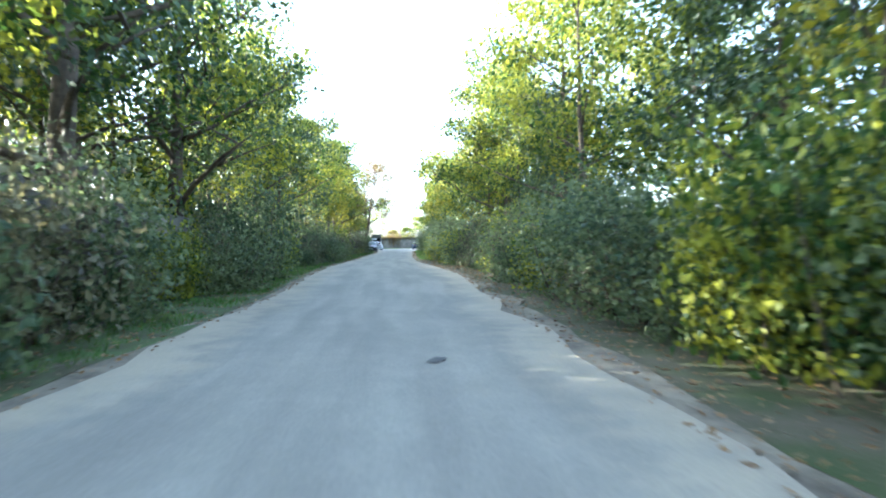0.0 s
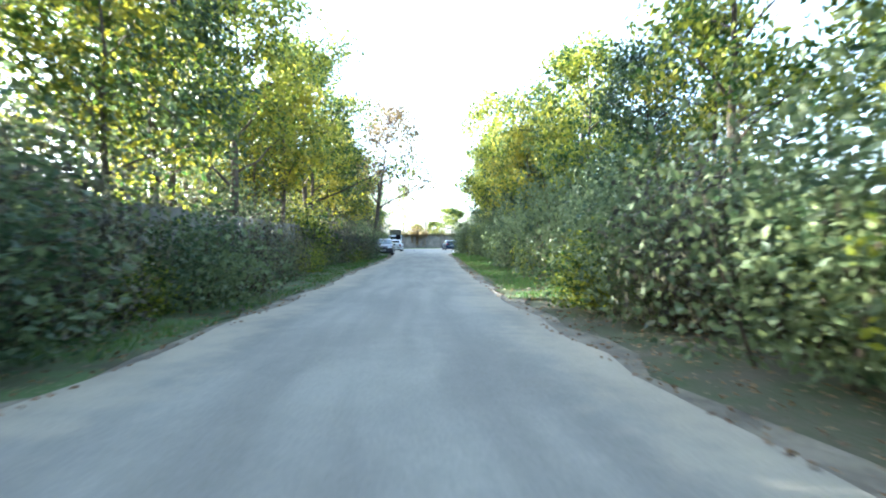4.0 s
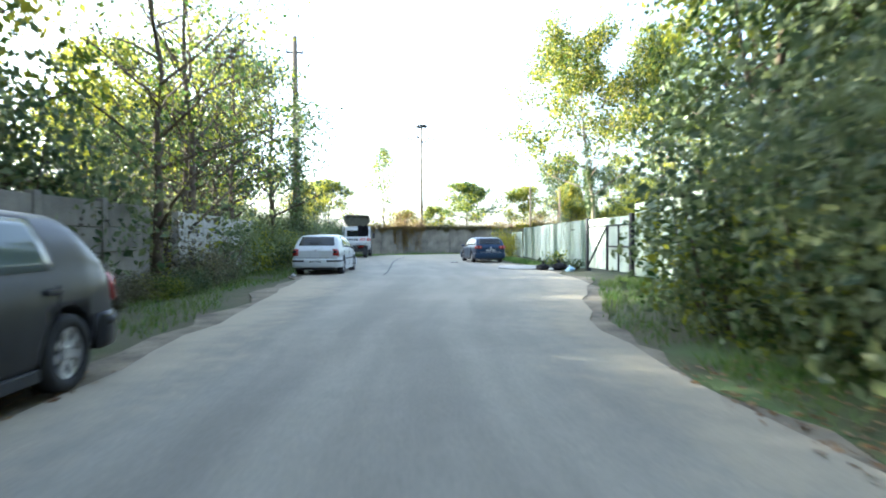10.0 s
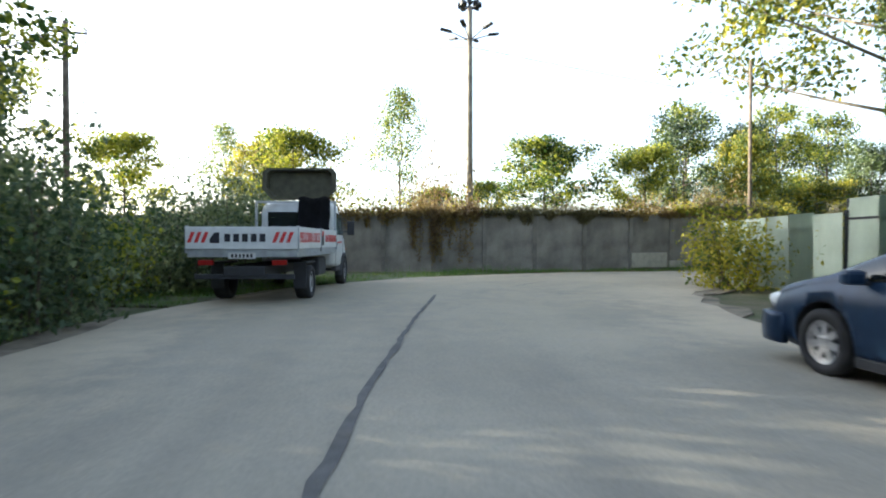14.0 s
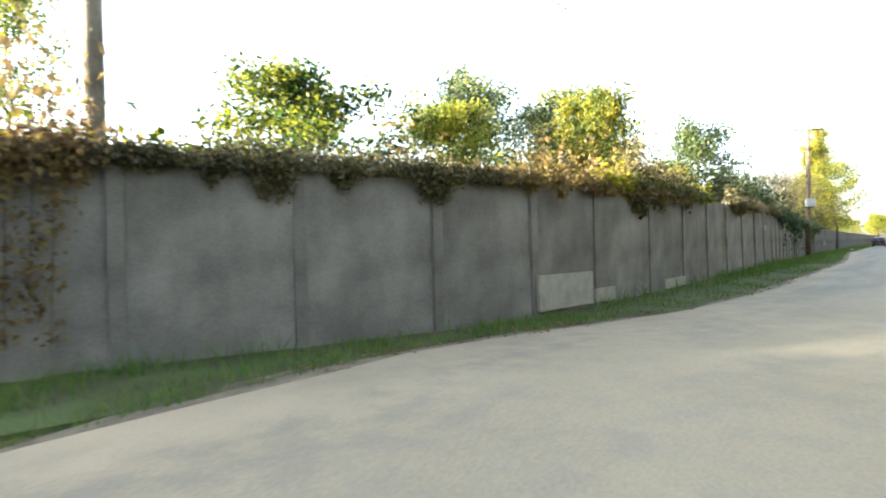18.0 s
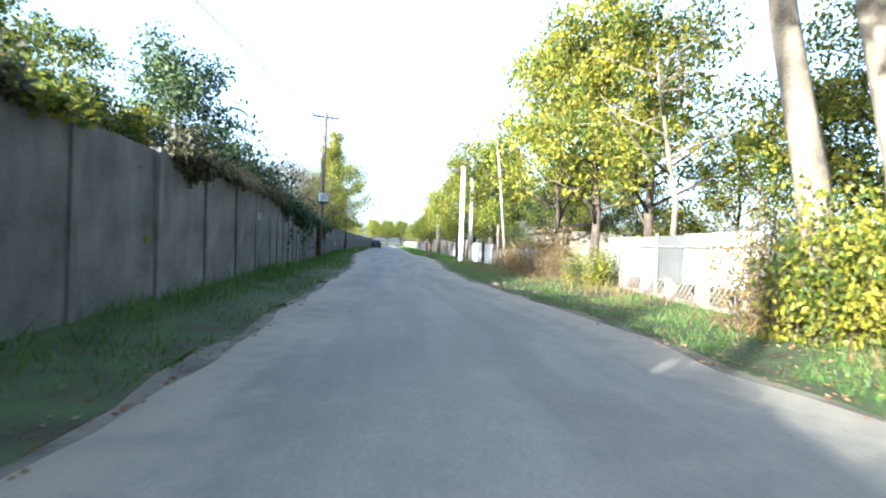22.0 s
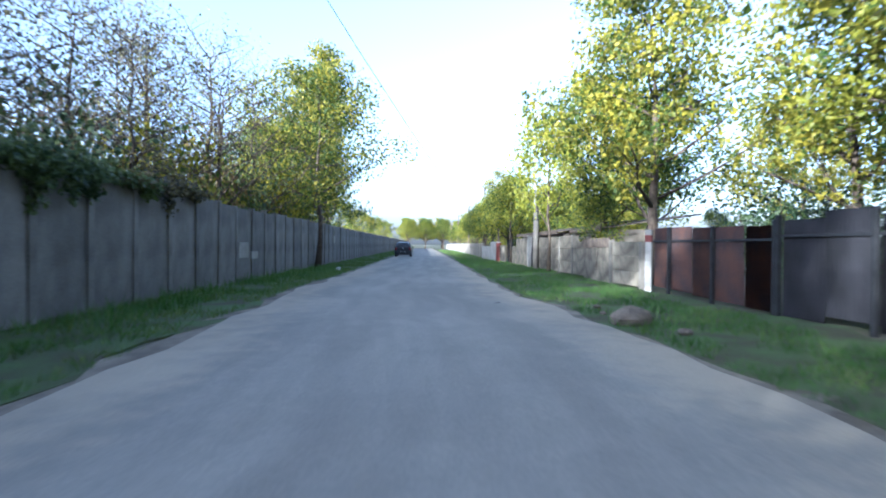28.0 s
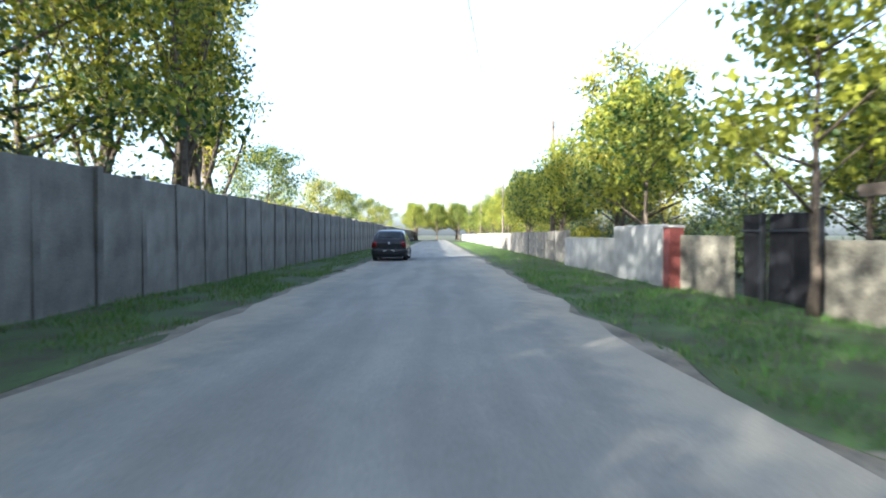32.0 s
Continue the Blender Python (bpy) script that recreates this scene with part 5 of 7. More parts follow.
for x, w0, w1, z0, z1 in ((-2.55, -0.95, 0.95, 0.1, 0.74), (-1.1, -0.4, 0.4, 0.1, 0.38), (2.35, -0.9, 0.9, 0.12, 0.36), (50.2, -0.4, 0.55, 0.75, 1.25), (51.5, -0.6, 0.1, 0.7, 0.95), (66.5, -0.7, -0.2, 1.3, 1.75), (14.5, -0.2, 0.5, 1.75, 1.98)):
    part("mortar_patch", box(w0, w1, -0.105, -0.04, z0, z1, 0.01), PATCH, wall_outer, "pale mortar patch").matrix_basis = on_wall(x)


# ---- vines over the wall, and trees behind it ----
def vine(x0, x1, up, hang, count, leaf, label, seed, size=0.13, strands=3.0, full=0.0):
    """A creeper: a cushion along the wall's top, and strands of leaves that hang down its road side."""
    count, size = int(count * 1.6), size * 0.76
    rng = np.random.default_rng(seed)
    g = random.Random(seed)
    px, py = np.array(PTS).T
    o = np.argsort(px)
    ground_y = lambda x: float(np.interp(x, px[o], py[o]))
    nx, ny = (0.5, -0.866) if x0 > 2 else (0.4, -0.91) if x0 > -5 else (0.0, -1.0)
    lift = bank(133.5 + (x0 + x1) * 0.57)
    ob = thing("vine", Matrix(), label, "vine", "vines on the wall")
    spots = []
    n_top = int(count * 0.5)
    for x in rng.uniform(x0, x1, n_top):
        lump = noise.noise(Vector((x * 0.6, seed, 0)))
        q = g.gauss(0, 0.16)
        spots.append((x + nx * q, ground_y(x) + ny * q, lift + 2.31 + abs(g.gauss(0, 1)) * (up + 0.06) * (0.45 + lump * 0.55)))
    k = max(3, int((x1 - x0) * strands))
    bm = bmesh.new()
    for i in range(k):
        x = g.uniform(x0, x1)
        lump = max(0.05, full, 0.35 + 1.3 * noise.noise(Vector((x * 0.6, seed, 0))))
        ln = hang * lump * g.uniform(0.5, 1.2)
        out = 0.1 + 0.1 * g.random()
        top = Vector((x + nx * out, ground_y(x) + ny * out, lift + 2.44))
        end = top + Vector((g.uniform(-0.15, 0.15), 0, -min(ln, 2.2)))
        tube([Vector((x, ground_y(x), lift + 2.36)), top, end], [0.012, 0.01, 0.004], 4, bm)
        m = max(4, int((count - n_top) / k * (0.35 + 0.65 * min(1.5, lump * 1.6))))
        for j in range(m):
            q = g.random() ** 1.25
            c = top.lerp(end, q)
            r = 0.13 * (1.15 - 0.75 * q)
            spots.append((c.x + g.gauss(0, r) + nx * abs(g.gauss(0, r * 0.6)), c.y + ny * abs(g.gauss(0, r * 0.6)), c.z + g.gauss(0, 0.07)))
    part("branchwork", bm, BARK, ob)
    piece("foliage", leaves("foliage", spots, rng.uniform(0.6, 1.4, len(spots)) * size, leaf, rng, 0.6), ob)
    return ob


vine(-12.4, -9.6, 0.5, 2.3, 3000, LEAF_BROWN, "dry yellow brown creeper covering the wall down to the ground", 12, 0.11, 6.0, 0.8)
vine(-16.5, -9.0, 0.35, 1.5, 3800, LEAF_BROWN, "dry brown vine hanging over the concrete wall", 1, 0.12)
vine(-9.6, -3.4, 0.3, 1.0, 14000, LEAF_VINE, "dark brown green ivy hanging over the concrete wall", 2, 0.08)
vine(-4.5, 3.0, 0.6, 0.3, 4200, LEAF_BROWN, "dry brown vine along the top of the wall", 3)
vine(-1.0, 6.0, 0.4, 0.2, 2600, LEAF_YELLOW, "yellowing vine along the top of the wall", 4)
vine(0.2, 4.6, 0.7, 0.85, 6500, LEAF_VINE, "thick grey brown ivy hanging far down the wall", 5, 0.11)
vine(8.5, 20.0, 0.4, 0.3, 5200, LEAF_VINE, "dark ivy along the top of the wall", 6)
vine(19.0, 34.0, 0.4, 1.2, 10500, LEAF_DARK, "dark creeper covering the top of the wall", 7)
vine(33.0, 45.0, 0.42, 1.5, 10500, LEAF_DARK, "dark creeper with red brown leaves on the wall", 8)
vine(44.0, 47.5, 0.5, 0.7, 1700, LEAF_VINE, "dark creeper along the top of the wall", 9)


def put(proto, x, y, k=1.0, rz=0.0, kz=None, label=""):
    c = copy_thing(proto, Matrix.Translation((x, y, -0.05)) @ pose(0, 0, 0, 0, 0, rz) @ Matrix.Diagonal((k, k, kz or k, 1)))
    if label:
        c["label"] = label
    return c


BEHIND = "trees behind the wall"
birch = tree("slim_tree", "slim upright tree with light yellow green leaves", 14.5, 2.6, 0.16, 0.25, 16, 6500, 0.19, 0.6, LEAF, seed=62, group=BEHIND, up=1.3)
poplar = tree("poplar", "tall narrow poplar turning yellow", 17.5, 1.7, 0.3, 0.12, 26, 9000, 0.2, 0.55, LEAF_YELLOW, seed=63, group=BEHIND, up=2.2)
def feather_tree(name, label, height, seed, stems=4, fronds=11, leaf=None, group=""):
    """A young tree of thin stems that carry long fronds of paired leaflets."""
    ob = thing(name, Matrix(), label, "tree", group)
    g = random.Random(seed)
    bm, quads = bmesh.new(), []
    for k in range(stems):
        a = g.uniform(0, math.tau)
        top = Vector((math.cos(a) * height * 0.16, math.sin(a) * height * 0.16, height * g.uniform(0.62, 1.0)))
        mid = top * 0.5 + Vector((g.uniform(-0.15, 0.15), g.uniform(-0.15, 0.15), 0))
        tube([Vector((math.cos(a) * 0.1, math.sin(a) * 0.1, -0.1)), mid, top], [0.045, 0.032, 0.014], 5, bm)
        for j in range(fronds):
            q = 0.42 + 0.58 * (j / (fronds - 1))
            p = mid.lerp(top, max(0.0, q * 2 - 1)) if q > 0.5 else mid * (q * 2)
            b = j * 2.4 + g.uniform(-0.4, 0.4)
            out = Vector((math.cos(b), math.sin(b), 0))
            ln = g.uniform(0.65, 0.95) * (1.15 - 0.35 * q)
            pts = [p + out * ln * u + Vector((0, 0, ln * (0.55 * u - 0.7 * u * u))) for u in (0, 0.25, 0.5, 0.75, 1.0)]
            tube(pts, [0.008, 0.007, 0.006, 0.004, 0.002], 3, bm)
            side = Vector((-out.y, out.x, 0))
            for i in range(11):
                u = 0.18 + 0.8 * i / 10
                f = min(3, int(u * 4))
                c = pts[f].lerp(pts[f + 1], u * 4 - f)
                w = 0.2 * ln * (1.15 - 0.6 * abs(u - 0.45))
                for sd in (-1, 1):
                    d = side * sd + out * 0.35 + Vector((0, 0, -0.45 + g.uniform(-0.15, 0.15)))
                    d.normalize()
                    e = out * (0.03 + 0.014 * ln)
                    quads.append((c, c + d * w * 0.45 + e, c + d * w, c + d * w * 0.45 - e))
    part("branchwork", bm, BARK, ob)
    me = bpy.data.meshes.new("foliage")
    me.from_pydata([v[:] for q in quads for v in q], [], [(4 * i, 4 * i + 1, 4 * i + 2, 4 * i + 3) for i in range(len(quads))])
    me.materials.append(leaf or LEAF_DARK)
    piece("foliage", me, ob)
    return ob


ail = tree("ailanthus_tree", "broad yellow green tree with feathery leaves behind the wall", 8.2, 3.4, 0.13, 0.42, 15, 8500, 0.2, 0.42, LEAF_YELLOW, seed=68, group=BEHIND, up=0.35, forks=4)
ail_full = tree("ailanthus_tree", "broad yellow green tree with layered feathery foliage behind the wall", 8.4, 3.6, 0.13, 0.4, 14, 8500, 0.2, 0.42, LEAF, seed=61, group=BEHIND, up=0.3, forks=4)
sumac = feather_tree("young_tree", "young dark green tree with long feathery leaves", 4.6, 64, 6, 15, group=BEHIND)
shrub = bush("wall_shrub", "yellow green shrub rising behind the wall", 3.0, 3.6, 4200, 0.15, LEAF_YELLOW, 65, "shrubs behind the wall")
shrub_dry = bush("wall_shrub", "half bare brown shrub rising behind the wall", 2.8, 3.8, 2300, 0.13, LEAF_BROWN, 66, "shrubs behind the wall")
shrub_dark = bush("wall_shrub", "dark green shrub rising behind the wall", 3.0, 3.6, 4600, 0.14, LEAF_DARK, 67, "shrubs behind the wall")
for x, y, k, kz, pr in ((-5.5, 144.4, 1.15, 0.92, ail_full), (1.2, 145.5, 0.85, 0.88, ail_full), (6.0, 141.6, 0.62, 0.88, ail), (-9.4, 146.0, 0.6, 0.62, ail_full), 
                        (-20.4, 138.6, 0.85, 0.9, ail_full), (-24, 143, 0.95, 0.9, ail), (-12.5, 143, 0.55, 0.55, ail), (-31, 139, 0.9, 0.9, ail_full)):
    put(pr, x, y, k, x * 77 % 360, kz)
put(shrub_dry, -11.2, 132.0, 0.8, 20, 1.5)
put(shrub_dry, -12.6, 132.6, 0.7, 140, 1.25)
for x, y, k, kz, pr in ((2.0, 135.4, 0.8, 1.15, shrub_dry), (3.4, 136.2, 0.8, 1.2, shrub_dry), (4.9, 136.9, 0.8, 1.1, shrub_dark), (-0.2, 134.0, 0.7, 0.92, shrub_dry), (6.8, 138.0, 0.75, 1.05, shrub), (0.8, 134.8, 0.7, 0.95, shrub)):
    put(pr, x - 0.35, y + 0.65, k, x * 40, kz)
put(birch, -16.2, 151.4, 0.88)
put(birch, -30, 150, 0.7, 40)
for i, x in enumerate(np.arange(-26, 2, 2.1)):
    put((shrub, shrub_dry, shrub)[i % 3], x, float(np.interp(x, [q[0] for q in PTS], [q[1] for q in PTS])) + (3.5 if x < -4 else 2.6) + (i % 2) * 0.9, (0.98 if x < -4 else 0.84) + 0.08 * (i % 3), i * 50)
bs = random.Random(12)
for i, s in enumerate(np.arange(133, 345, 2.2)):
    p = at(s, -8.6 - bs.random() * 1.8 - (1.2 if s > 230 else 0) + (1.6 if 156 < s < 180 else 0))
    far = s > 232
    kinds = (shrub, shrub_dry, shrub_dark) if s < 146 else (shrub_dark, shrub_dark, shrub_dry) if s < 196 else (shrub, shrub_dark, shrub)
    put(kinds[i % 3], p.x, p.y, bs.uniform(0.78, 1.0) * (1.15 if far else 0.82 if s < 146 else 1.35 if 156 < s < 167 else 1.0), i * 47)
for s, off, k in ((141, -9.5, 1.1), (150.5, -7.4, 0.95), (153, -7.6, 1.0), (155, -7.4, 1.1), (158.6, -7.4, 1.45), (160.4, -7.2, 1.3), (162, -7.4, 1.0), (163.8, -7, 1.0), (170, -8.5, 0.95), (175, -9, 1.0), (165, -8.8, 0.9)):
    p = at(s, off)
    put(sumac, p.x, p.y, k, s * 31 % 360)
for s, k, kz in ((158.6, 1.0, 1.65), (160.2, 1.05, 1.5), (162.0, 1.0, 1.35), (164.0, 0.95, 1.2), (166.4, 0.9, 1.15), (169.0, 0.85, 1.0)):
    p = at(s, -6.9)
    put(shrub_dark, p.x, p.y, k, s * 61 % 360, kz)
for s, off, k in ((156.4, -8.2, 0.85), (158.2, -8.6, 0.8), (165.6, -8.4, 0.5)):
    p = at(s, off)
    put(tall[3], p.x, p.y, k, s * 53 % 360, label="dark green tree with thick foliage behind the wall")
for s, off, k in ((225, -8.6, 1.0), (227.5, -9.2, 0.94), (223, -10, 0.85), (231, -10, 0.9)):
    p = at(s, off)
    put(poplar, p.x, p.y, k, s * 17 % 360)
lime = tree("wall_tree", "spreading yellow green tree with a dark trunk at the wall", 9.5, 4.6, 0.15, 0.25, 18, 9500, 0.17, 0.5, LEAF_YELLOW, seed=71, up=0.35, group=BEHIND)
lime2 = tree("wall_tree", "spreading green tree with a dark trunk at the wall", 9.5, 4.2, 0.15, 0.24, 18, 13000, 0.17, 0.5, LEAF, seed=72, up=0.4, group=BEHIND)
for s, off, k, pr in ((206.3, -5.65, 1.05, lime), (213, -9.2, 0.9, lime), (217.5, -9.0, 0.95, lime2), (220.5, -10.5, 1.0, lime), (209.8, -9.0, 0.8, lime2), (238, -9.5, 0.6, lime2), (250, -9, 0.55, lime), (262, -9, 0.55, lime2), (280, -9, 0.6, lime), (300, -9, 0.6, lime2)):
    p = at(s, off)
    put(pr, p.x, p.y, k, s * 29 % 360)

# ---- right side of the second road ----
BIG = "tall old trees at the bend"
old = tree("old_poplar", "tall old tree with a pale sunlit trunk, ivy and open crown", 18, 6.6, 0.2, 0.27, 23, 24000, 0.24, 0.62, LEAF_YELLOW, PALE_BARK, 81, (-1.2, 1.2), 0.6, BIG, forks=6, ivy=(0.22, 0.6))
old2 = tree("old_poplar", "tall old tree with a thick pale trunk", 19, 4.6, 0.28, 0.33, 17, 15000, 0.19, 0.7, LEAF, PALE_BARK, 82, (2.2, 1.1), 0.9, BIG, forks=5)
put(old, 5.1, 126.5, 1.0, 0)
put(old2, 11.6, 127.4, 0.95, 87)
put(old2, 11.9, 126.1, 1.0, 76)
walnut = tree("roadside_walnut", "broad sunlit tree with yellow green leaves beside the road", 9.0, 3.7, 0.2, 0.2, 17, 11500, 0.17, 0.45, LEAF_YELLOW, seed=83, up=0.5, group="trees along the second road")
maple = tree("roadside_maple", "leafy green tree with a rounded crown beside the road", 8.6, 3.4, 0.18, 0.22, 17, 11000, 0.16, 0.42, LEAF, seed=84, up=0.55, group="trees along the second road")
thin = tree("fruit_tree", "small fruit tree with thin leaves before the fence", 5.2, 2.1, 0.09, 0.28, 10, 3600, 0.16, 0.42, LEAF, seed=85, up=0.7, group="trees along the second road")
for s, off, k, pr in ((156.5, 9.4, 1.1, walnut), (160.0, 8.6, 1.2, walnut), (164.5, 8.2, 1.28, maple), (167.5, 9.6, 0.72, maple), (152, 15, 1.0, walnut),
                      (182.3, 8.6, 0.95, maple), (185.5, 9.6, 1.0, maple), (189, 10, 0.8, walnut), (195.5, 7.6, 1.05, walnut),
                      (199.5, 9.2, 0.85, maple), (201.2, 7.8, 0.95, maple), (214, 9.6, 0.6, maple), (227, 7.6, 0.78, walnut), (231, 8.0, 0.72, walnut), (240, 7.5, 0.6, maple)):
    p = at(s, off)
    put(pr, p.x, p.y, k, s * 37 % 360)
p = at(202.9, 5.75)
put(thin, p.x, p.y, 1.05, 70, 1.3)
p = at(179.6, 7.7)
put(walnut, p.x, p.y, 1.28, 200, 0.98)
for s, off, k in ((172.5, 6.6, 0.7), (214.6, 5.7, 1.0), (222, 5.9, 0.95), (225, 6.2, 1.0), (233, 6.0, 1.0), (236, 6.2, 0.9), (243, 6.0, 0.9), (247, 6.5, 1.0), (199, 6.9, 0.6)):
    p = at(s, off)
    put(thin, p.x, p.y, k, s * 41 % 360)
for i, s in enumerate(np.arange(252, 350, 5)):
    p = at(s, 7.5 + (i % 3))
    put((maple, walnut, thin)[i % 3], p.x, p.y, 0.62 + 0.1 * (i % 2), i * 60)
for i, s in enumerate(np.arange(330, 356, 6)):
    for off in (-5, 5, 0):
        p = at(s + 4, off)
        put((maple, walnut)[i % 2], p.x, p.y, 0.9, i * 60 + off)
for s, off, k, pr in ((153.5, 6.0, 0.42, shrub), (140.5, 5.6, 0.5, shrub_dry), (143.5, 6.9, 0.55, shrub), (137, 6.6, 0.6, shrub), (158, 6.6, 0.4, shrub_dry), (163, 6.9, 0.6, shrub_dry), (161.4, 7.2, 0.7, shrub_dry), (165.5, 6.9, 0.62, shrub_dry), (169, 7.6, 0.6, shrub_dark), (186.2, 8.6, 0.7, shrub_dark),
                      (144.8, 9.0, 0.8, shrub), (133, 7.5, 0.75, shrub), (129.5, 7.5, 0.7, shrub)):
    p = at(s, off)
    put(pr, p.x, p.y, k, s * 43 % 360)
put(shrub, -2.6, 122.0, 0.72, 30)
put(shrub, 10.9, 127.6, 0.5, 140, 0.72)
put(shrub_dry, 11.6, 128.3, 0.48, 20, 0.62)
put(shrub_dry, 5.6, 125.4, 0.5, 60, 0.55)
put(shrub_dry, 6.8, 126.2, 0.45, 160, 0.6)
put(shrub, -1.2, 124.4, 0.6, 80)
# gardens behind the right-hand fences, and behind the green fence
gs = random.Random(31)
for i, s in enumerate(np.arange(140, 345, 3.4)):
    p = at(s, 13.5 + gs.random() * 4)
    put((maple, shrub_dark, walnut, shrub)[i % 4], p.x, p.y, (gs.uniform(0.6, 0.85) if i % 2 == 0 else gs.uniform(0.9, 1.3)) * (0.55 if 203 < s < 218 else 1.0), i * 53)
for i, (x, y, k) in enumerate(((9, 96, 0.9), (12, 103, 1.0), (8, 110, 0.8), (16, 112, 1.0), (13, 119, 0.8), (20, 106, 1.1), (5, 104, 0.5), (24, 118, 1.1), (6, 117, 0.55), (4, 91, 0.8), (19, 122, 0.8))):
    put((maple, walnut)[i % 2], x, y, k, i * 71)
for i, (s, off) in enumerate(((208, 9), (211, 11), (217, 8.4), (219, 10), (222.5, 9.4), (212.5, 8.4), (216, 11.5), (234, 10), (205.5, 11.5))):
    p = at(s, off)
    put((maple, shrub_dark, thin)[i % 3], p.x, p.y, (0.42, 0.8, 0.8)[i % 3], i * 61)
for i, (s, off) in enumerate(((156.2, 6.3), (157.6, 6.0), (159.2, 6.2), (161.0, 5.7), (162.6, 5.6), (164.4, 5.8), (166.2, 5.8))):
    p = at(s, off)
    put(shrub_dry, p.x, p.y, 0.34 + 0.07 * (i % 3), i * 80)
# the tall dark tree over the lane, with hanging brown leaves
tree("overhanging_tree", "dark tree with brown hanging leaves leaning over the lane", 11.5, 3.4, 0.2, 0.3, 13, 8500, 0.17, 0.6, LEAF_BROWN, seed=91, lean=(1.6, 0.5), up=0.4, m=Matrix.Translation(at(73.5, -4.3, -0.05)))
# LEAF_DARK stands in for brown leaves against the light, as silhouettes
tree("bank_tree", "dark bank tree, its brown leaves coloured dark as a silhouette", 9.5, 3.0, 0.17, 0.22, 13, 5200, 0.15, 0.6, LEAF_DARK, seed=92, up=0.4, m=Matrix.Translation((-15.3, 104.6, -0.05)))
tree("bank_tree", "dark bank tree, its brown leaves coloured dark as a silhouette", 9.0, 2.8, 0.17, 0.22, 12, 5200, 0.15, 0.6, LEAF_DARK, seed=93, up=0.5, m=Matrix.Translation((-16.0, 100.5, -0.05)))

for s, off, k, pr in ((146.5, -9.4, 0.58, ail), (150.5, -9.8, 0.55, ail), (153.6, -8.8, 1.1, shrub_dark), (156.4, -8.6, 1.25, shrub_dark), (149, -8.5, 1.05, shrub_dark), (157.8, -8.3, 1.3, shrub_dark), (160.2, -8.4, 1.4, shrub_dark), (163, -8.5, 1.15, shrub_dark), (152.6, -9.3, 0.6, ail), (155.4, -9.7, 0.62, ail), (168, -9, 1.45, shrub_dark), (183.5, -8.6, 1.15, shrub_dark), (186, -9.0, 1.2, shrub_dry), (188.5, -8.6, 1.1, shrub_dry)):
    p = at(s, off)
    put(pr, p.x, p.y, k, s * 23 % 360)

dry = tree("dry_tree", "half bare grey brown tree behind the wall", 9.0, 3.6, 0.13, 0.2, 20, 2600, 0.12, 0.5, LEAF_GREY, seed=74, up=0.5, group=BEHIND, forks=4)
for s, off, k in ((185, -9.6, 0.85), (188.5, -9.2, 0.9), (191.8, -9.4, 0.88), (170.8, 9.8, 0.55), (168.6, 8.8, 0.5), (195, -9.2, 0.9), (182, -9.8, 0.7), (190, -11.5, 0.9), (196.5, -11, 0.9)):
    p = at(s, off)
    put(dry, p.x, p.y, k, s * 27 % 360)

# dark row added far behind the wall, unseen, to shade road and fences
for i, (s, off) in enumerate(((152.5, -20.5), (156, -23), (160, -20.5), (164, -20), (168, -22.5), (171.5, -20), (175, -23))):
    p = at(s, off)
    put(tall[(3, 1)[i % 2]], p.x, p.y, 1.25, i * 83, label="tall dark tree added far behind the wall for its shade")

# undergrowth behind the far wall, raised in height to shade road and fences
for i, s in enumerate(np.arange(166.5, 179, 2.0)):
    p = at(s, -9.4)
    put(shrub_dark, p.x, p.y, 1.0, i * 71, 1.45)
for i, s in enumerate(np.arange(190, 216, 2.1)):
    p = at(s, -8.9 - 0.8 * (i % 2))
    put((shrub_dark, shrub_dry, shrub)[i % 3], p.x, p.y, 1.1, i * 59, 1.4 + 0.12 * (i % 3) + (0.2 if 197 < s < 208 else 0.0))

# bare and dead trees
twiggy = tree("twiggy_tree", "nearly leafless dark tree with a mesh of fine twigs", 9.6, 4.0, 0.12, 0.16, 26, 900, 0.1, 0.5, LEAF_YELLOW, seed=97, up=0.55, group=BEHIND, forks=8)
for s, off, k in ((192.5, -8.2, 0.78), (195.5, -9.4, 0.82), (197.6, -7.8, 0.8), (200.2, -9.0, 1.0), (202.8, -8.0, 0.9), (204.6, -10, 0.95)):
    p = at(s, off)
    put(twiggy, p.x, p.y, k, s * 33 % 360)
bare = tree("bare_tree", "leafless thin tree with dark twigs", 5.6, 1.9, 0.06, 0.3, 10, 160, 0.1, 0.3, LEAF_BROWN, seed=95, up=0.9, forks=4, m=Matrix.Translation((-20.5, 133.2, -0.05)))
dead = tree("dead_tree", "dead tree with pale bare limbs among green leaves", 6.6, 3.0, 0.13, 0.4, 8, 240, 0.1, 0.3, LEAF_BROWN, PALE_BARK, seed=96, up=0.35, forks=4, lean=(-1.2, 0.8), m=Matrix.Translation(at(150.5, 7.6, -0.05)))
for s, off, k in ((190, -8.2, 0.95), (192.6, -8.5, 0.9), (188, -8.0, 0.85), (194.5, -8.4, 0.8), (180, -8.6, 0.75)):
    p = at(s, off)
    put(bare, p.x, p.y, k, s * 31 % 360)


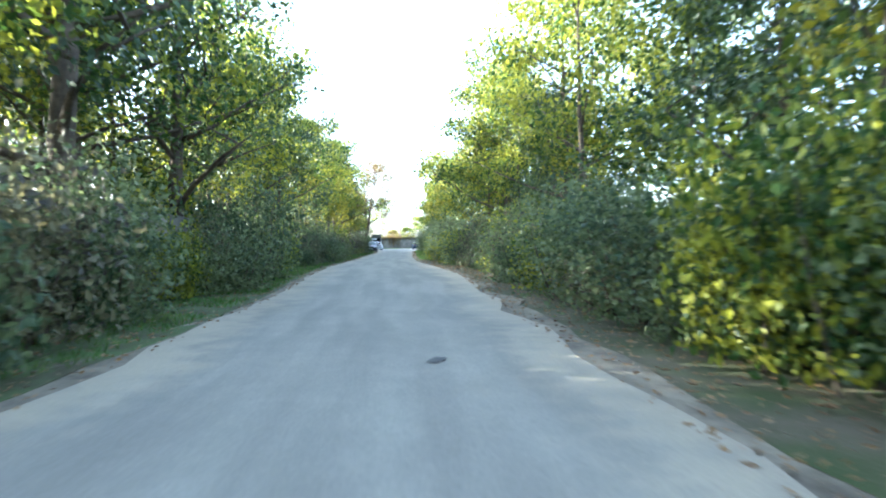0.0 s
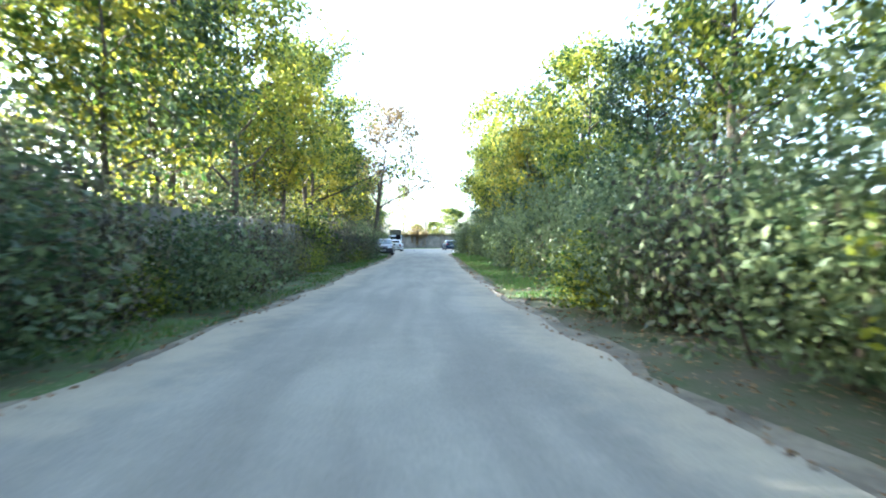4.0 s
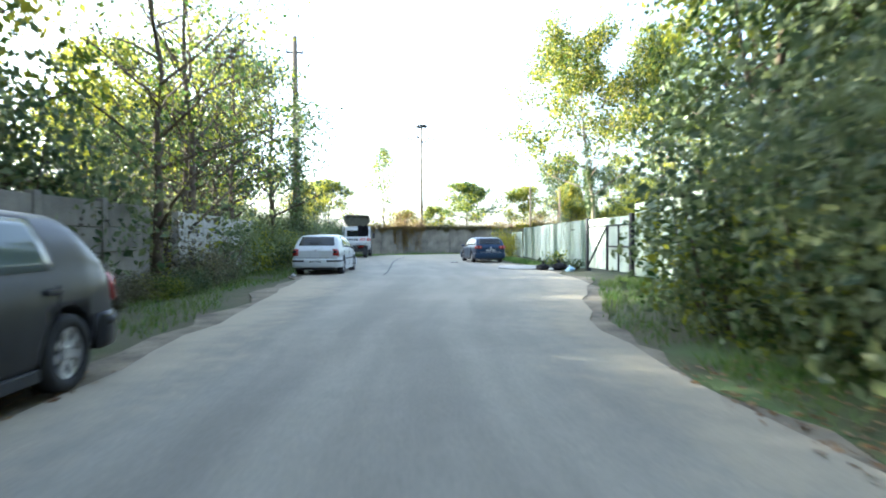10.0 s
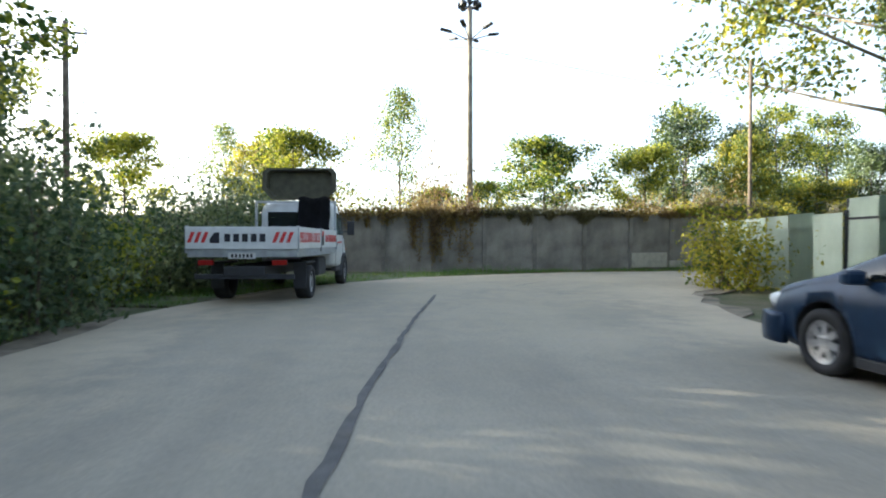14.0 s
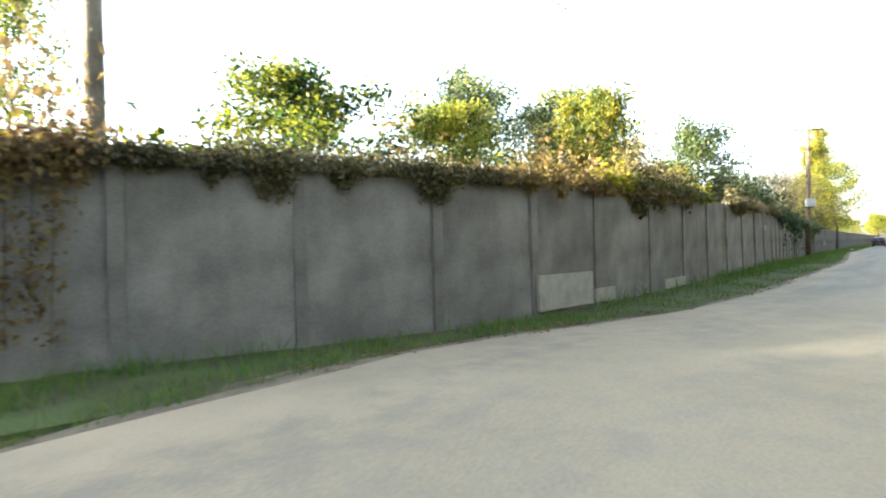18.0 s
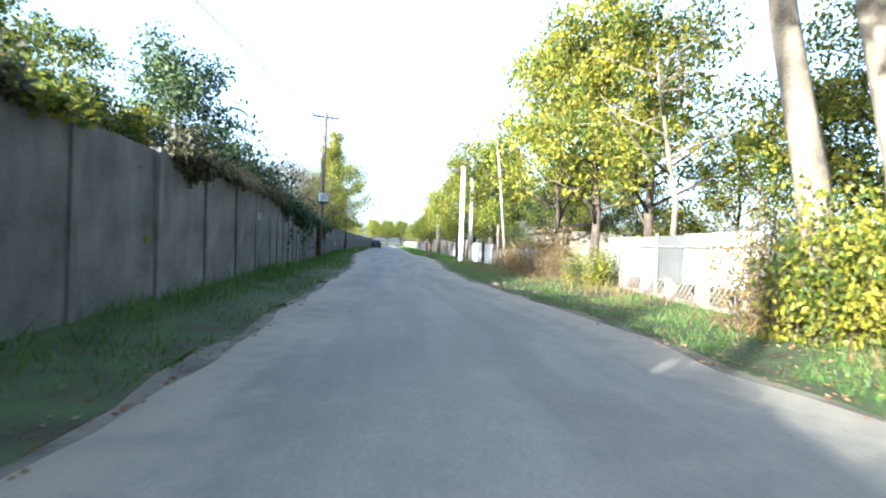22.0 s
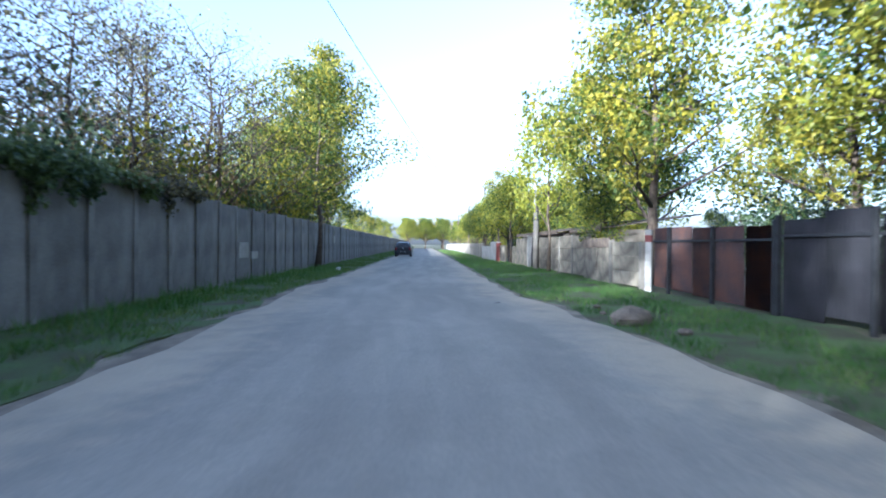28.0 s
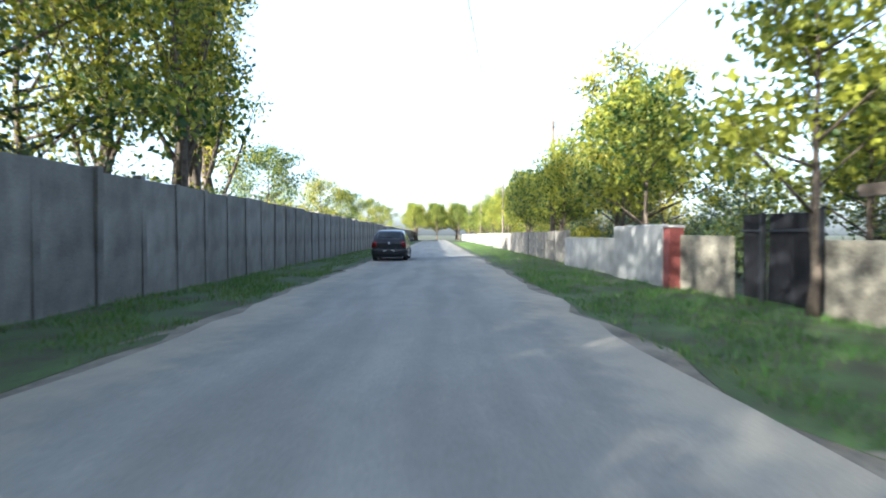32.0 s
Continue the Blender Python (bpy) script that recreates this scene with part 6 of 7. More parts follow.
def tuft(x, label, seed, n=46):
    """Dry grass that arches over the wall's top."""
    m = on_wall(x)
    g = random.Random(seed)
    bm = bmesh.new()
    for k in range(n):
        a = g.uniform(-1, 1)
        h, out = g.uniform(0.12, 0.42), g.uniform(0.2, 0.65)
        p = Vector((g.uniform(-0.25, 0.25), 0, 2.55))
        tube([p, p + Vector((a * 0.2, -out * 0.3, h)), p + Vector((a * 0.42, -out * 0.75, h * 0.7)), p + Vector((a * 0.55, -out, -g.uniform(0.05, 0.4)))], [0.008, 0.007, 0.006, 0.003], 3, bm)
    ob = new("dry_grass_tuft", mesh_of("dry_grass_tuft", bm, DRY))
    ob.matrix_basis = m
    return tagged(ob, label, "grass", kind="stuff")


tuft(11.6, "pale dry grass arching over the top of the wall", 3)
tuft(12.3, "pale dry grass arching over the top of the wall", 4, 30)

# ---- poles ----
def pole(x, y, h, label, r0=0.15, r1=0.10, material=None, lean=(0, 0), arms=(), pots=(), crown=False, category="utility pole"):
    """A utility pole: shaft, cross arms with insulators, and whatever is fixed to it."""
    ob = thing("utility_pole", pose(x, y, 0), label, category, "utility poles")
    top = Vector((lean[0], lean[1], h))
    part("shaft", tube([(0, 0, -0.3), top * 0.5, top], [r0, (r0 + r1) / 2, r1], 10), material or WOOD, ob, smooth=True)
    for z, half, turn in arms:
        c = top * (z / h)
        arm = part("cross_arm", box(-half, half, -0.045, 0.045, -0.05, 0.05, 0.01), DARK_STEEL, ob)
        arm.matrix_basis = Matrix.Translation(c) @ pose(0, 0, 0, 0, 0, turn)
        for sd in (-1, -0.5, 0.5, 1) if half > 0.9 else (-1, 1):
            part("insulator", tube([(0, 0, -0.1), (0, 0, 0.0), (0, 0, 0.05), (0, 0, 0.1)], [0.02, 0.03, 0.055, 0.035], 8), TRIM, arm).matrix_basis = pose(sd * (half - 0.06), 0, 0.1)
    for z in pots:
        c = top * (z / h)
        for sd in (-1, 1):
            part("bracket", tube([c, c + Vector((sd * 0.28, -0.05, 0)), c + Vector((sd * 0.3, -0.05, 0.22))], [0.02, 0.02, 0.035], 6), TRIM, ob)
    if crown:
        for k in range(8):
            a = k * math.tau / 8
            part("floodlight", box(-0.14, 0.14, -0.1, 0.1, -0.12, 0.12, 0.03), TRIM, ob).matrix_basis = Matrix.Translation(top) @ pose(math.cos(a) * 0.42, math.sin(a) * 0.42, 0.05, 25, 0, math.degrees(a))
        for k in range(6):
            a = k * math.tau / 6 + 0.3
            part("lamp_arm", tube([top + Vector((0, 0, -1.6)), top + Vector((math.cos(a) * 1.0, math.sin(a) * 1.0, -1.25))], [0.03, 0.02], 6), DARK_STEEL, ob)
            part("street_light", box(-0.1, 0.1, -0.28, 0.28, -0.05, 0.05, 0.03), TRIM, ob).matrix_basis = Matrix.Translation(top) @ pose(math.cos(a) * 1.15, math.sin(a) * 1.15, -1.22, 10, 0, math.degrees(a) - 90)
    return ob


p0 = pole(-14.6, 106.6, 11.5, "old wooden pole with short cross arm, wrapped in creeper", 0.22, 0.13, arms=((10.7, 0.45, 10),), lean=(-0.1, 0.1))
c, rng = crown_points([(Vector((0, 0, z)), 1.0 - z / 12) for z in np.linspace(0.3, 8.5, 40)], 4200, 0.26, 77, 1.2)
piece("creeper", leaves("creeper", c, rng.uniform(0.6, 1.4, 4200) * 0.12, LEAF_DARK, rng, 0.6), p0)["label"] = "dark creeper round the shaft"
pole(-28.5, 131.2, 11.3, "tall concrete pole with lamps on arms", 0.17, 0.12, arms=((10.8, 0.9, 20), (10.2, 0.6, 70)))
pole(-36.5, 136.0, 9.5, "lattice mast seen far behind the wall", 0.14, 0.1, DARK_STEEL, arms=((9.2, 0.5, 20),))
pole(-10.1, 133.5, 12.3, "tall pole crowned with floodlights and lamp arms behind the wall", 0.17, 0.12, STUCCO, crown=True)
pole(-0.4, 126.6, 7.3, "thin wooden pole at the corner", 0.07, 0.05)
pole(1.2, 121.5, 5.2, "short wooden pole behind the fence", 0.08, 0.06)
p5 = pole(34.1, 153.1, 10.1, "wooden pole with cross arm and grey box behind the wall", 0.18, 0.13, lean=(0.12, -0.22), arms=((9.75, 0.95, -35),), pots=(5.6, 6.1, 8.2))
part("transformer_box", box(-0.28, 0.28, -0.22, 0.22, -0.3, 0.3, 0.03), GREY_METAL, p5, "grey metal box").matrix_basis = pose(-0.05, -0.32, 4.15, 0, 0, -30)
part("box_bracket", box(-0.35, 0.35, -0.3, 0.05, -0.04, 0.04), DARK_STEEL, p5).matrix_basis = pose(0, -0.1, 3.8, 0, 0, -30)
pw = pole(39.0, 144.35, 6.75, "white painted concrete pole with a street lamp arm", 0.2, 0.15, WHITE_SHEET, category="street lamp")
part("lamp_arm", tube([(0, 0, 6.1), (-0.4, 0.15, 6.35), (-0.75, 0.25, 6.45)], [0.03, 0.03, 0.025], 6), GREY_METAL, pw)
part("lamp_head", box(-0.22, 0.22, -0.09, 0.09, -0.05, 0.05, 0.03), GREY_METAL, pw).matrix_basis = pose(-0.9, 0.3, 6.45, 0, 8, -18)
pole(29.87, 138.12, 8.6, "leaning pale wooden pole beside the wall", 0.1, 0.06, STUCCO, lean=(-0.4, 0.8))
pole(29.75, 138.6, 2.3, "short dark stay pole", 0.09, 0.08, WOOD)
pole(43.15, 145.2, 8.5, "pale concrete pole beside the rusty fence", 0.19, 0.13, PALE_CONCRETE, lean=(-0.1, 0.0))
pt = pole(66.1, 158.4, 3.3, "thick grey post with a thin pale pole bound to it", 0.165, 0.13, CONCRETE)
part("upper_pole", tube([(0.1, 0.1, 2.2), (0.05, 0.08, 5.0), (-0.1, 0.05, 8.6)], [0.06, 0.055, 0.045], 8), PALE_CONCRETE, pt, "thin pale upper pole", smooth=True)
for z in (2.55, 3.0):
    part("binding", tube([(0, 0, z), (0, 0, z + 0.05)], [0.16, 0.16], 12), DARK_STEEL, pt)
p = at(236.5, 6.2)
pole(p.x, p.y, 7.4, "wooden pole with a small cross arm", 0.13, 0.09, arms=((7.0, 0.35, 30),))
for s, h in ((262, 7.2), (290, 7.2), (320, 7.2)):
    p = at(s, 6.5)
    pole(p.x, p.y, h, "wooden pole far along the road", 0.13, 0.09)


def cable(a, b, sag, label="thin overhead cable between the poles"):
    a, b = Vector(a), Vector(b)
    pts = [a.lerp(b, k / 12) - Vector((0, 0, sag * 4 * (k / 12) * (1 - k / 12))) for k in range(13)]
    ob = new("overhead_cable", mesh_of("overhead_cable", tube(pts, [0.012] * 13, 4), TRIM))
    tagged(ob, label, "cable", "overhead cables")


cable((34.0, 153.2, 6.0), (39.0, 144.3, 6.4), 0.25)
cable((39.0, 144.3, 6.65), (43.1, 145.2, 8.4), 0.1)
cable((43.1, 145.2, 8.4), (at(236.5, 6.2).x, at(236.5, 6.2).y, 7.2), 0.6)
cable((39.0, 144.3, 6.6), (29.42, 139.0, 8.4), 0.2)
cable((-28.5, 131.2, 10.6), (-10.1, 133.5, 10.4), 0.4)
cable((-10.1, 133.5, 10.4), (34.0, 153.3, 9.7), 0.8)
cable((34.0, 153.3, 9.8), (at(262, 6.5).x, at(262, 6.5).y, 7.2), 1.2)


# ---- fences and gates ----
def run(a, b):
    a, b = Vector(a), Vector(b)
    return (b - a).length, Matrix.Translation((a.x, a.y, 0)) @ pose(0, 0, 0, 0, 0, math.degrees(math.atan2(b.y - a.y, b.x - a.x)))


def sheet_fence(name, a, b, h, material, label, width=0.9, lift=0.05, posts=True, post_mat=None, ripple=0.012, seed=1, kind="structure", wave=0.09, thick=0.012, top_wave=0.03):
    """A fence of profiled sheets between posts; each sheet is a piece."""
    L, m = run(a, b)
    ob = thing(name, m, label, "fence", kind=kind)
    n = max(1, round(L / width))
    w = L / n
    r = random.Random(seed)
    bm = bmesh.new()
    k = max(4, int(w / wave) * 2)
    cols = []
    for i in range(k + 1):
        y = ripple * (1 if (i // 1) % 2 else -1)
        cols.append([bm.verts.new((w * i / k, y, lift)), bm.verts.new((w * i / k, y, h))])
    for c0, c1 in zip(cols, cols[1:]):
        bm.faces.new((c0[0], c1[0], c1[1], c0[1]))
    bmesh.ops.solidify(bm, geom=bm.faces[:], thickness=thick)
    me = mesh_of("sheet", bm, material)
    for i in range(n):
        piece("sheet", me, ob, pose(i * w, r.uniform(-0.012, 0.012), r.uniform(-top_wave, top_wave), r.uniform(-1, 1), r.uniform(-0.4, 0.4), 0))
    if posts:
        stick = mesh_of("post", box(-0.04, 0.04, 0.04, 0.12, -0.2, h + 0.03, 0.008), post_mat or DARK_STEEL)
        for i in range(0, n + 1, 2):
            piece("post", stick, ob, pose(i * w, 0, r.uniform(-0.03, 0.03)))
        piece("rail", mesh_of("rail", box(0, L, 0.02, 0.06, h * 0.8, h * 0.8 + 0.05), post_mat or DARK_STEEL), ob)
    return ob


sheet_fence("fence_green_far", (-1.85, 119.0, 0), (-1.15, 101.9, 0), 2.08, GREEN_SHEET, "pale green sheet metal fence with stains", 0.95, seed=2, wave=0.2, ripple=0.0006)
sheet_fence("fence_green_end", (-2.1, 125.0, 0), (-1.9, 119.0, 0), 1.85, GREEN_SHEET, "lower pale green sheet fence at the corner", 1.0, seed=3, wave=0.2, ripple=0.0006)
sheet_fence("fence_green_near", (-0.55, 97.4, 0), (-0.1, 89.5, 0), 2.45, GREEN_SHEET, "tall pale green sheet fence beside the gate", 1.0, seed=4, wave=0.2, ripple=0.0008)
# the double gate
L, m = run((-0.6, 97.5, 0), (-1.1, 101.8, 0))
gate = tagged(thing("gate_green", m, "pale green metal double gate with dark frame and braces", "gate"), kind="structure")
for k in range(2):
    x0, x1 = L * k / 2 + 0.03, L * (k + 1) / 2 - 0.03
    leaf = part("gate_leaf", box(x0, x1, -0.012, 0.012, 0.1, 2.05, 0.0), GREEN_SHEET, gate)
    for z in ((1.72,) if k else (0.95, 1.72)):
        part("rail", box(x0, x1, 0.014, 0.06, z, z + 0.06, 0.006), DARK_STEEL, leaf)
    for x in (x0, x1 - 0.05) if k else ((x0 + x1) / 2, x1 - 0.05):
        part("stile", box(x, x + 0.05, 0.014, 0.06, 0.08, 1.78, 0.006), DARK_STEEL, leaf)
    part("sheet_joint", box((x0 + x1) / 2 - 0.008, (x0 + x1) / 2 + 0.008, 0.012, 0.02, 0.1, 2.05), DARK_STEEL, leaf)
    if k:
        rise, ln = math.degrees(math.atan2(1.55, x1 - x0 - 0.1)), math.hypot(x1 - x0 - 0.1, 1.55)
        part("brace", box(0, ln, 0.016, 0.056, -0.028, 0.028, 0.004), DARK_STEEL, leaf).matrix_basis = pose(x1 - 0.05, 0, 0.18, 0, rise + 180, 0)
for x in (0.0, L):
    part("gate_post", box(x - 0.1, x + 0.1, -0.09, 0.09, -0.3, 2.12, 0.015), DARK_STEEL, gate)

# white fence on a low base
a, b = at(144.5, 6.5), at(154.8, 7.2)
white = sheet_fence("fence_white", a, b, 1.62, WHITE_SHEET, "white sheet fence on short posts, lit by the sun", 1.5, 0.42, True, STUCCO, 0.006, 5, wave=0.25)
L, m = run(a, b)
base = thing("fence_base", m, "low plaster base with lattice under the white fence", "fence", kind="structure")
for i in range(7):
    part("pier", box(i * L / 6 - 0.12, i * L / 6 + 0.12, -0.16, 0.1, -0.2, 0.5, 0.02), STUCCO, base)
for i in range(6):
    for q in (-1, 1):
        for k in range(4):
            x = (i + 0.5) * L / 6 + (k - 1.5) * 0.22
            part("lattice_bar", box(-0.3, 0.3, -0.02, 0.02, -0.02, 0.02), STUCCO, base).matrix_basis = pose(x, 0.03 * q, 0.22, 0, 42 * q, 0)
part("footing", box(-0.2, L + 0.2, -0.1, 0.1, -0.2, 0.06, 0.02), STUCCO, base)


def low_wall(s0, s1, o0, o1, h, material, label, thick=0.12, ragged=0.12, seed=1, name="garden_wall"):
    """A plastered wall with an uneven, crumbling top."""
    a, b = at(s0, o0), at(s1, o1)
    L, m = run(a, b)
    bm = bmesh.new()
    n = int(L / 0.13)
    r = random.Random(seed)
    pr = []
    for i in range(n + 1):
        z = h + ragged * noise.noise(Vector((i // 3 * 0.9, seed, 0))) * 1.8 + r.uniform(-0.3, 0.3) * ragged
        w = thick * (1 + 0.08 * noise.noise(Vector((i * 0.5, seed, 3))))
        pr.append([bm.verts.new((L * i / n, y, q)) for y, q in ((-w, -0.2), (-w * r.uniform(1 - ragged, 1 + ragged), z * 0.5), (-w * 0.9, z - 0.03 - r.random() * ragged * 0.5), (0, z), (w * 0.9, z - 0.03 - r.random() * ragged * 0.5), (w * r.uniform(1 - ragged, 1 + ragged), z * 0.5), (w, -0.2))])
    for p0, p1 in zip(pr, pr[1:]):
        for k in range(6):
            bm.faces.new((p0[k], p1[k], p1[k + 1], p0[k + 1]))
    bm.faces.new(pr[0])
    bm.faces.new(pr[-1][::-1])
    bmesh.ops.recalc_face_normals(bm, faces=bm.faces)
    ob = new(name, mesh_of(name, bm, material))
    ob.matrix_basis = m
    return tagged(ob, label, "wall", kind="structure")


low_wall(155.2, 160.0, 7.0, 6.2, 0.8, STUCCO, "broken pale plaster wall with dry plants", seed=1, ragged=0.13)
low_wall(160.2, 168.5, 6.0, 6.5, 1.05, STUCCO, "weathered pale garden wall with crumbling top", seed=2, ragged=0.13)
low_wall(169.2, 171.0, 6.4, 6.2, 1.0, STUCCO, "short plaster wall beside the gate", seed=3)
low_wall(174.2, 176.2, 5.9, 5.9, 1.35, WHITE_SHEET, "white painted wall beside the lamp pole", seed=4, ragged=0.02)
low_wall(176.6, 179.2, 6.0, 6.2, 1.2, STUCCO, "weathered plaster wall under trees", seed=5)
for s, o in ((171.2, 6.2), (172.6, 6.1), (176.4, 5.95)):
    p = at(s, o)
    ob = thing("gate_pier", pose(p.x, p.y, 0, 0, 0, turn_at(s)), "white painted gate pier with a flat cap", "pier", "gate piers")
    part("shaft", box(-0.15, 0.15, -0.15, 0.15, -0.2, 1.25, 0.02), WHITE_SHEET, ob)
    part("cap", box(-0.19, 0.19, -0.19, 0.19, 1.25, 1.32, 0.02), PALE_CONCRETE, ob)
sheet_fence("gate_dark", at(168.7, 6.5), at(171.0, 6.3), 1.75, RUST, "dark rusty sheet gate", 1.1, seed=6)
sheet_fence("fence_dark", at(179.8, 6.5), at(186.4, 6.55), 1.76, DARK_SHEET, "dark sheet fence with a ragged top", 1.05, seed=17, top_wave=0.07)
sheet_fence("fence_rusty", at(186.5, 6.55), at(192.4, 6.6), 1.68, RUST, "rusty brown sheet metal fence leaning a little", 1.05, seed=7, top_wave=0.06)
# fence posts and a white post of the rusty fence
p = at(183.6, 6.35)
ob = thing("fence_post", pose(p.x, p.y, 0, 2, 1, 0), "pale round post before the rusty fence", "post")
part("shaft", tube([(0, 0, -0.2), (0, 0, 1.5)], [0.11, 0.1], 10), PALE_BARK, ob)
part("knob", tube([(0, 0, 1.5), (0, 0, 1.56), (0, 0, 1.6)], [0.12, 0.12, 0.05], 10), PALE_BARK, ob)
p = at(192.6, 6.5)
ob = thing("fence_post", pose(p.x, p.y, 0), "grey corner post with a red top", "post")
part("shaft", box(-0.09, 0.09, -0.09, 0.09, -0.2, 1.7, 0.015), PALE_CONCRETE, ob)
part("red_top", box(-0.095, 0.095, -0.095, 0.095, 1.35, 1.55, 0.01), RED_PAINT, ob)


def board_fence(name, s0, s1, o0, o1, h, rows, material, label, seed=1, step=2.1):
    """Horizontal boards or slabs between posts, a little out of line."""
    L, m = run(at(s0, o0), at(s1, o1))
    ob = thing(name, m, label, "fence", kind="structure")
    n = max(1, round(L / step))
    w = L / n
    r = random.Random(seed)
    slab = mesh_of("board", box(-w / 2 + 0.05, w / 2 - 0.05, -0.03, 0.03, 0, h / rows - 0.015, 0.01), material)
    stick = mesh_of("post", box(-0.08, 0.08, -0.08, 0.08, -0.2, h + 0.08, 0.015), CONCRETE)
    for i in range(n):
        for k in range(rows):
            piece("board", slab, ob, pose((i + 0.5) * w, r.uniform(-0.015, 0.015), k * h / rows + 0.03, r.uniform(-1.5, 1.5), r.uniform(-0.5, 0.5), 0))
    for i in range(n + 1):
        piece("post", stick, ob, pose(i * w, 0, r.uniform(-0.08, 0.02), r.uniform(-1, 1), r.uniform(-1.5, 1.5), 0))
    return ob


board_fence("fence_pale_near", 192.9, 195.2, 6.4, 6.2, 1.35, 3, WEATHERED, "low fence of pale concrete boards", 1)
def panel_fence(name, s0, s1, o0, o1, h, n, material, label, cap=0.0, seed=1):
    """Smooth upright slabs side by side with narrow gaps, and a dark board along the top if cap is given."""
    L, m = run(at(s0, o0), at(s1, o1))
    ob = thing(name, m, label, "fence", kind="structure")
    w = L / n
    r = random.Random(seed)
    slab = mesh_of("slab", box(-w / 2 + 0.03, w / 2 - 0.03, -0.05, 0.05, -0.1, h, 0.015), material)
    for i in range(n):
        piece("slab", slab, ob, pose((i + 0.5) * w, r.uniform(-0.02, 0.02), r.uniform(-0.04, 0.04), r.uniform(-1.5, 1.5), r.uniform(-0.6, 0.6), 0))
    if cap:
        piece("top_board", mesh_of("top_board", box(0.02, L - 0.02, -0.03, 0.03, 0, cap, 0.008), WOOD), ob, pose(0, 0.06, h + 0.04, 0, 0.6, 0))
    return ob


panel_fence("fence_slab_near", 195.3, 198.4, 6.2, 6.1, 1.15, 2, WEATHERED, "smooth pale slab fence with a dark board on top", 0.32, 1)
board_fence("fence_pale_mid", 198.6, 206.2, 6.3, 6.0, 1.62, 3, WEATHERED, "old fence of three wide weathered boards", 2, 2.2)
for s in (206.42, 208.5):
    p = at(s, 5.92)
    ob = thing("gate_pier", pose(p.x, p.y, 0, 0, 0, turn_at(s)), "pale concrete gate pier beside a dark sheet gate", "pier", "gate piers")
    part("shaft", box(-0.13, 0.13, -0.2, 0.2, -0.2, 1.78, 0.02), PALE_CONCRETE, ob)
sheet_fence("gate_small", at(206.6, 5.97), at(208.3, 5.95), 1.72, DARK_SHEET, "dark sheet gate stained with rust", 1.0, seed=8, posts=False)
panel_fence("fence_slab_mid", 208.75, 212.9, 5.92, 5.88, 1.62, 3, WEATHERED, "tall smooth pale slab fence under a dark roof", 0.0, 2)
panel_fence("fence_slab_low", 213.0, 214.5, 5.86, 5.85, 1.15, 1, WEATHERED, "low smooth pale slab fence", 0.0, 3)
sheet_fence("gate_wide", at(214.6, 5.9), at(216.9, 5.9), 1.6, DARK_SHEET, "dark metal gate between posts", 0.9, seed=9)
panel_fence("fence_slab_far", 217.0, 219.0, 5.75, 5.6, 1.25, 1, WEATHERED, "weathered plaster slab beside the gate", 0.0, 4)
p = at(219.2, 5.5)
ob = thing("gate_pier", pose(p.x, p.y, 0, 0, 0, turn_at(219)), "faded red painted gate pier", "pier", "gate piers")
part("shaft", box(-0.17, 0.17, -0.17, 0.17, -0.2, 1.4, 0.02), RED_PAINT, ob)
part("cap", box(-0.2, 0.2, -0.2, 0.2, 1.4, 1.46, 0.02), PALE_CONCRETE, ob)
low_wall(219.6, 223.0, 5.5, 5.4, 1.5, PALE_CONCRETE, "sunlit white garden wall", seed=9, ragged=0.02)
low_wall(223.2, 229.5, 5.6, 5.4, 1.15, PALE_CONCRETE, "sunlit white garden wall, lower", seed=10, ragged=0.02)
board_fence("fence_row_end", 229.8, 262, 5.5, 5.8, 1.4, 3, STUCCO, "garden fence of pale boards far along the road", 4, 2.6)
board_fence("fence_row_last", 262, 340, 5.8, 6.0, 1.4, 1, PALE_CONCRETE, "garden fence far along the road", 5, 4.0)

# ---- shed roofs behind the fence ----
def shed(s0, s1, off, deep, low, high, label, wall_mat, roof_mat):
    L, m = run(at(s0, off), at(s1, off))
    ob = thing("shed", m, label, "shed")
    part("wall", box(0, L, -deep, 0, -0.1, low, 0.01), wall_mat, ob)
    bm = box(-0.35, L + 0.35, -deep - 0.3, 0.4, 0, 0.06, 0.01)
    part("roof", bm, roof_mat, ob).matrix_basis = pose(0, 0, low + 0.05, -math.degrees(math.atan2(high - low, deep)), 0, 0)
    part("fascia", box(-0.35, L + 0.35, 0.36, 0.41, low - 0.08, low + 0.1, 0.005), WOOD, ob)
    return ob


shed(198.8, 202.6, 7.1, 3.4, 1.9, 2.4, "low shed with a dark sheet roof behind the fence", STUCCO, WOOD)
shed(202.9, 213.8, 6.45, 3.2, 1.85, 2.35, "low shed with a sagging dark roof over the slab fence", STUCCO, WOOD)
shed(168, 174.0, 9.5, 5, 2.2, 3.1, "small outbuilding with a reddish roof under the trees", STUCCO, RUST)

# ---- small things on the ground ----
mat_ob = thing("floor_mat", pose(-6.7, 109.1, 0.005, 0, 0, 12), "dark blue rubber mat lying on the road", "mat")
part("sheet", box(-0.17, 0.17, -0.12, 0.12, 0.015, 0.035, 0.006), PAINT_BLUE, mat_ob)
part("rim", box(-0.18, 0.18, -0.13, 0.13, 0.012, 0.024, 0.006), TRIM, mat_ob)


cup = thing("paper_cup", pose(58.03, 165.07, 0.02, 8, 5, 0), "crumpled white paper cup lying in the grass", "cup")
part("wall", tube([(0, 0, 0), (0, 0, 0.12), (0, 0, 0.145)], [0.045, 0.06, 0.062], 14), WHITE_SHEET, cup, smooth=True)
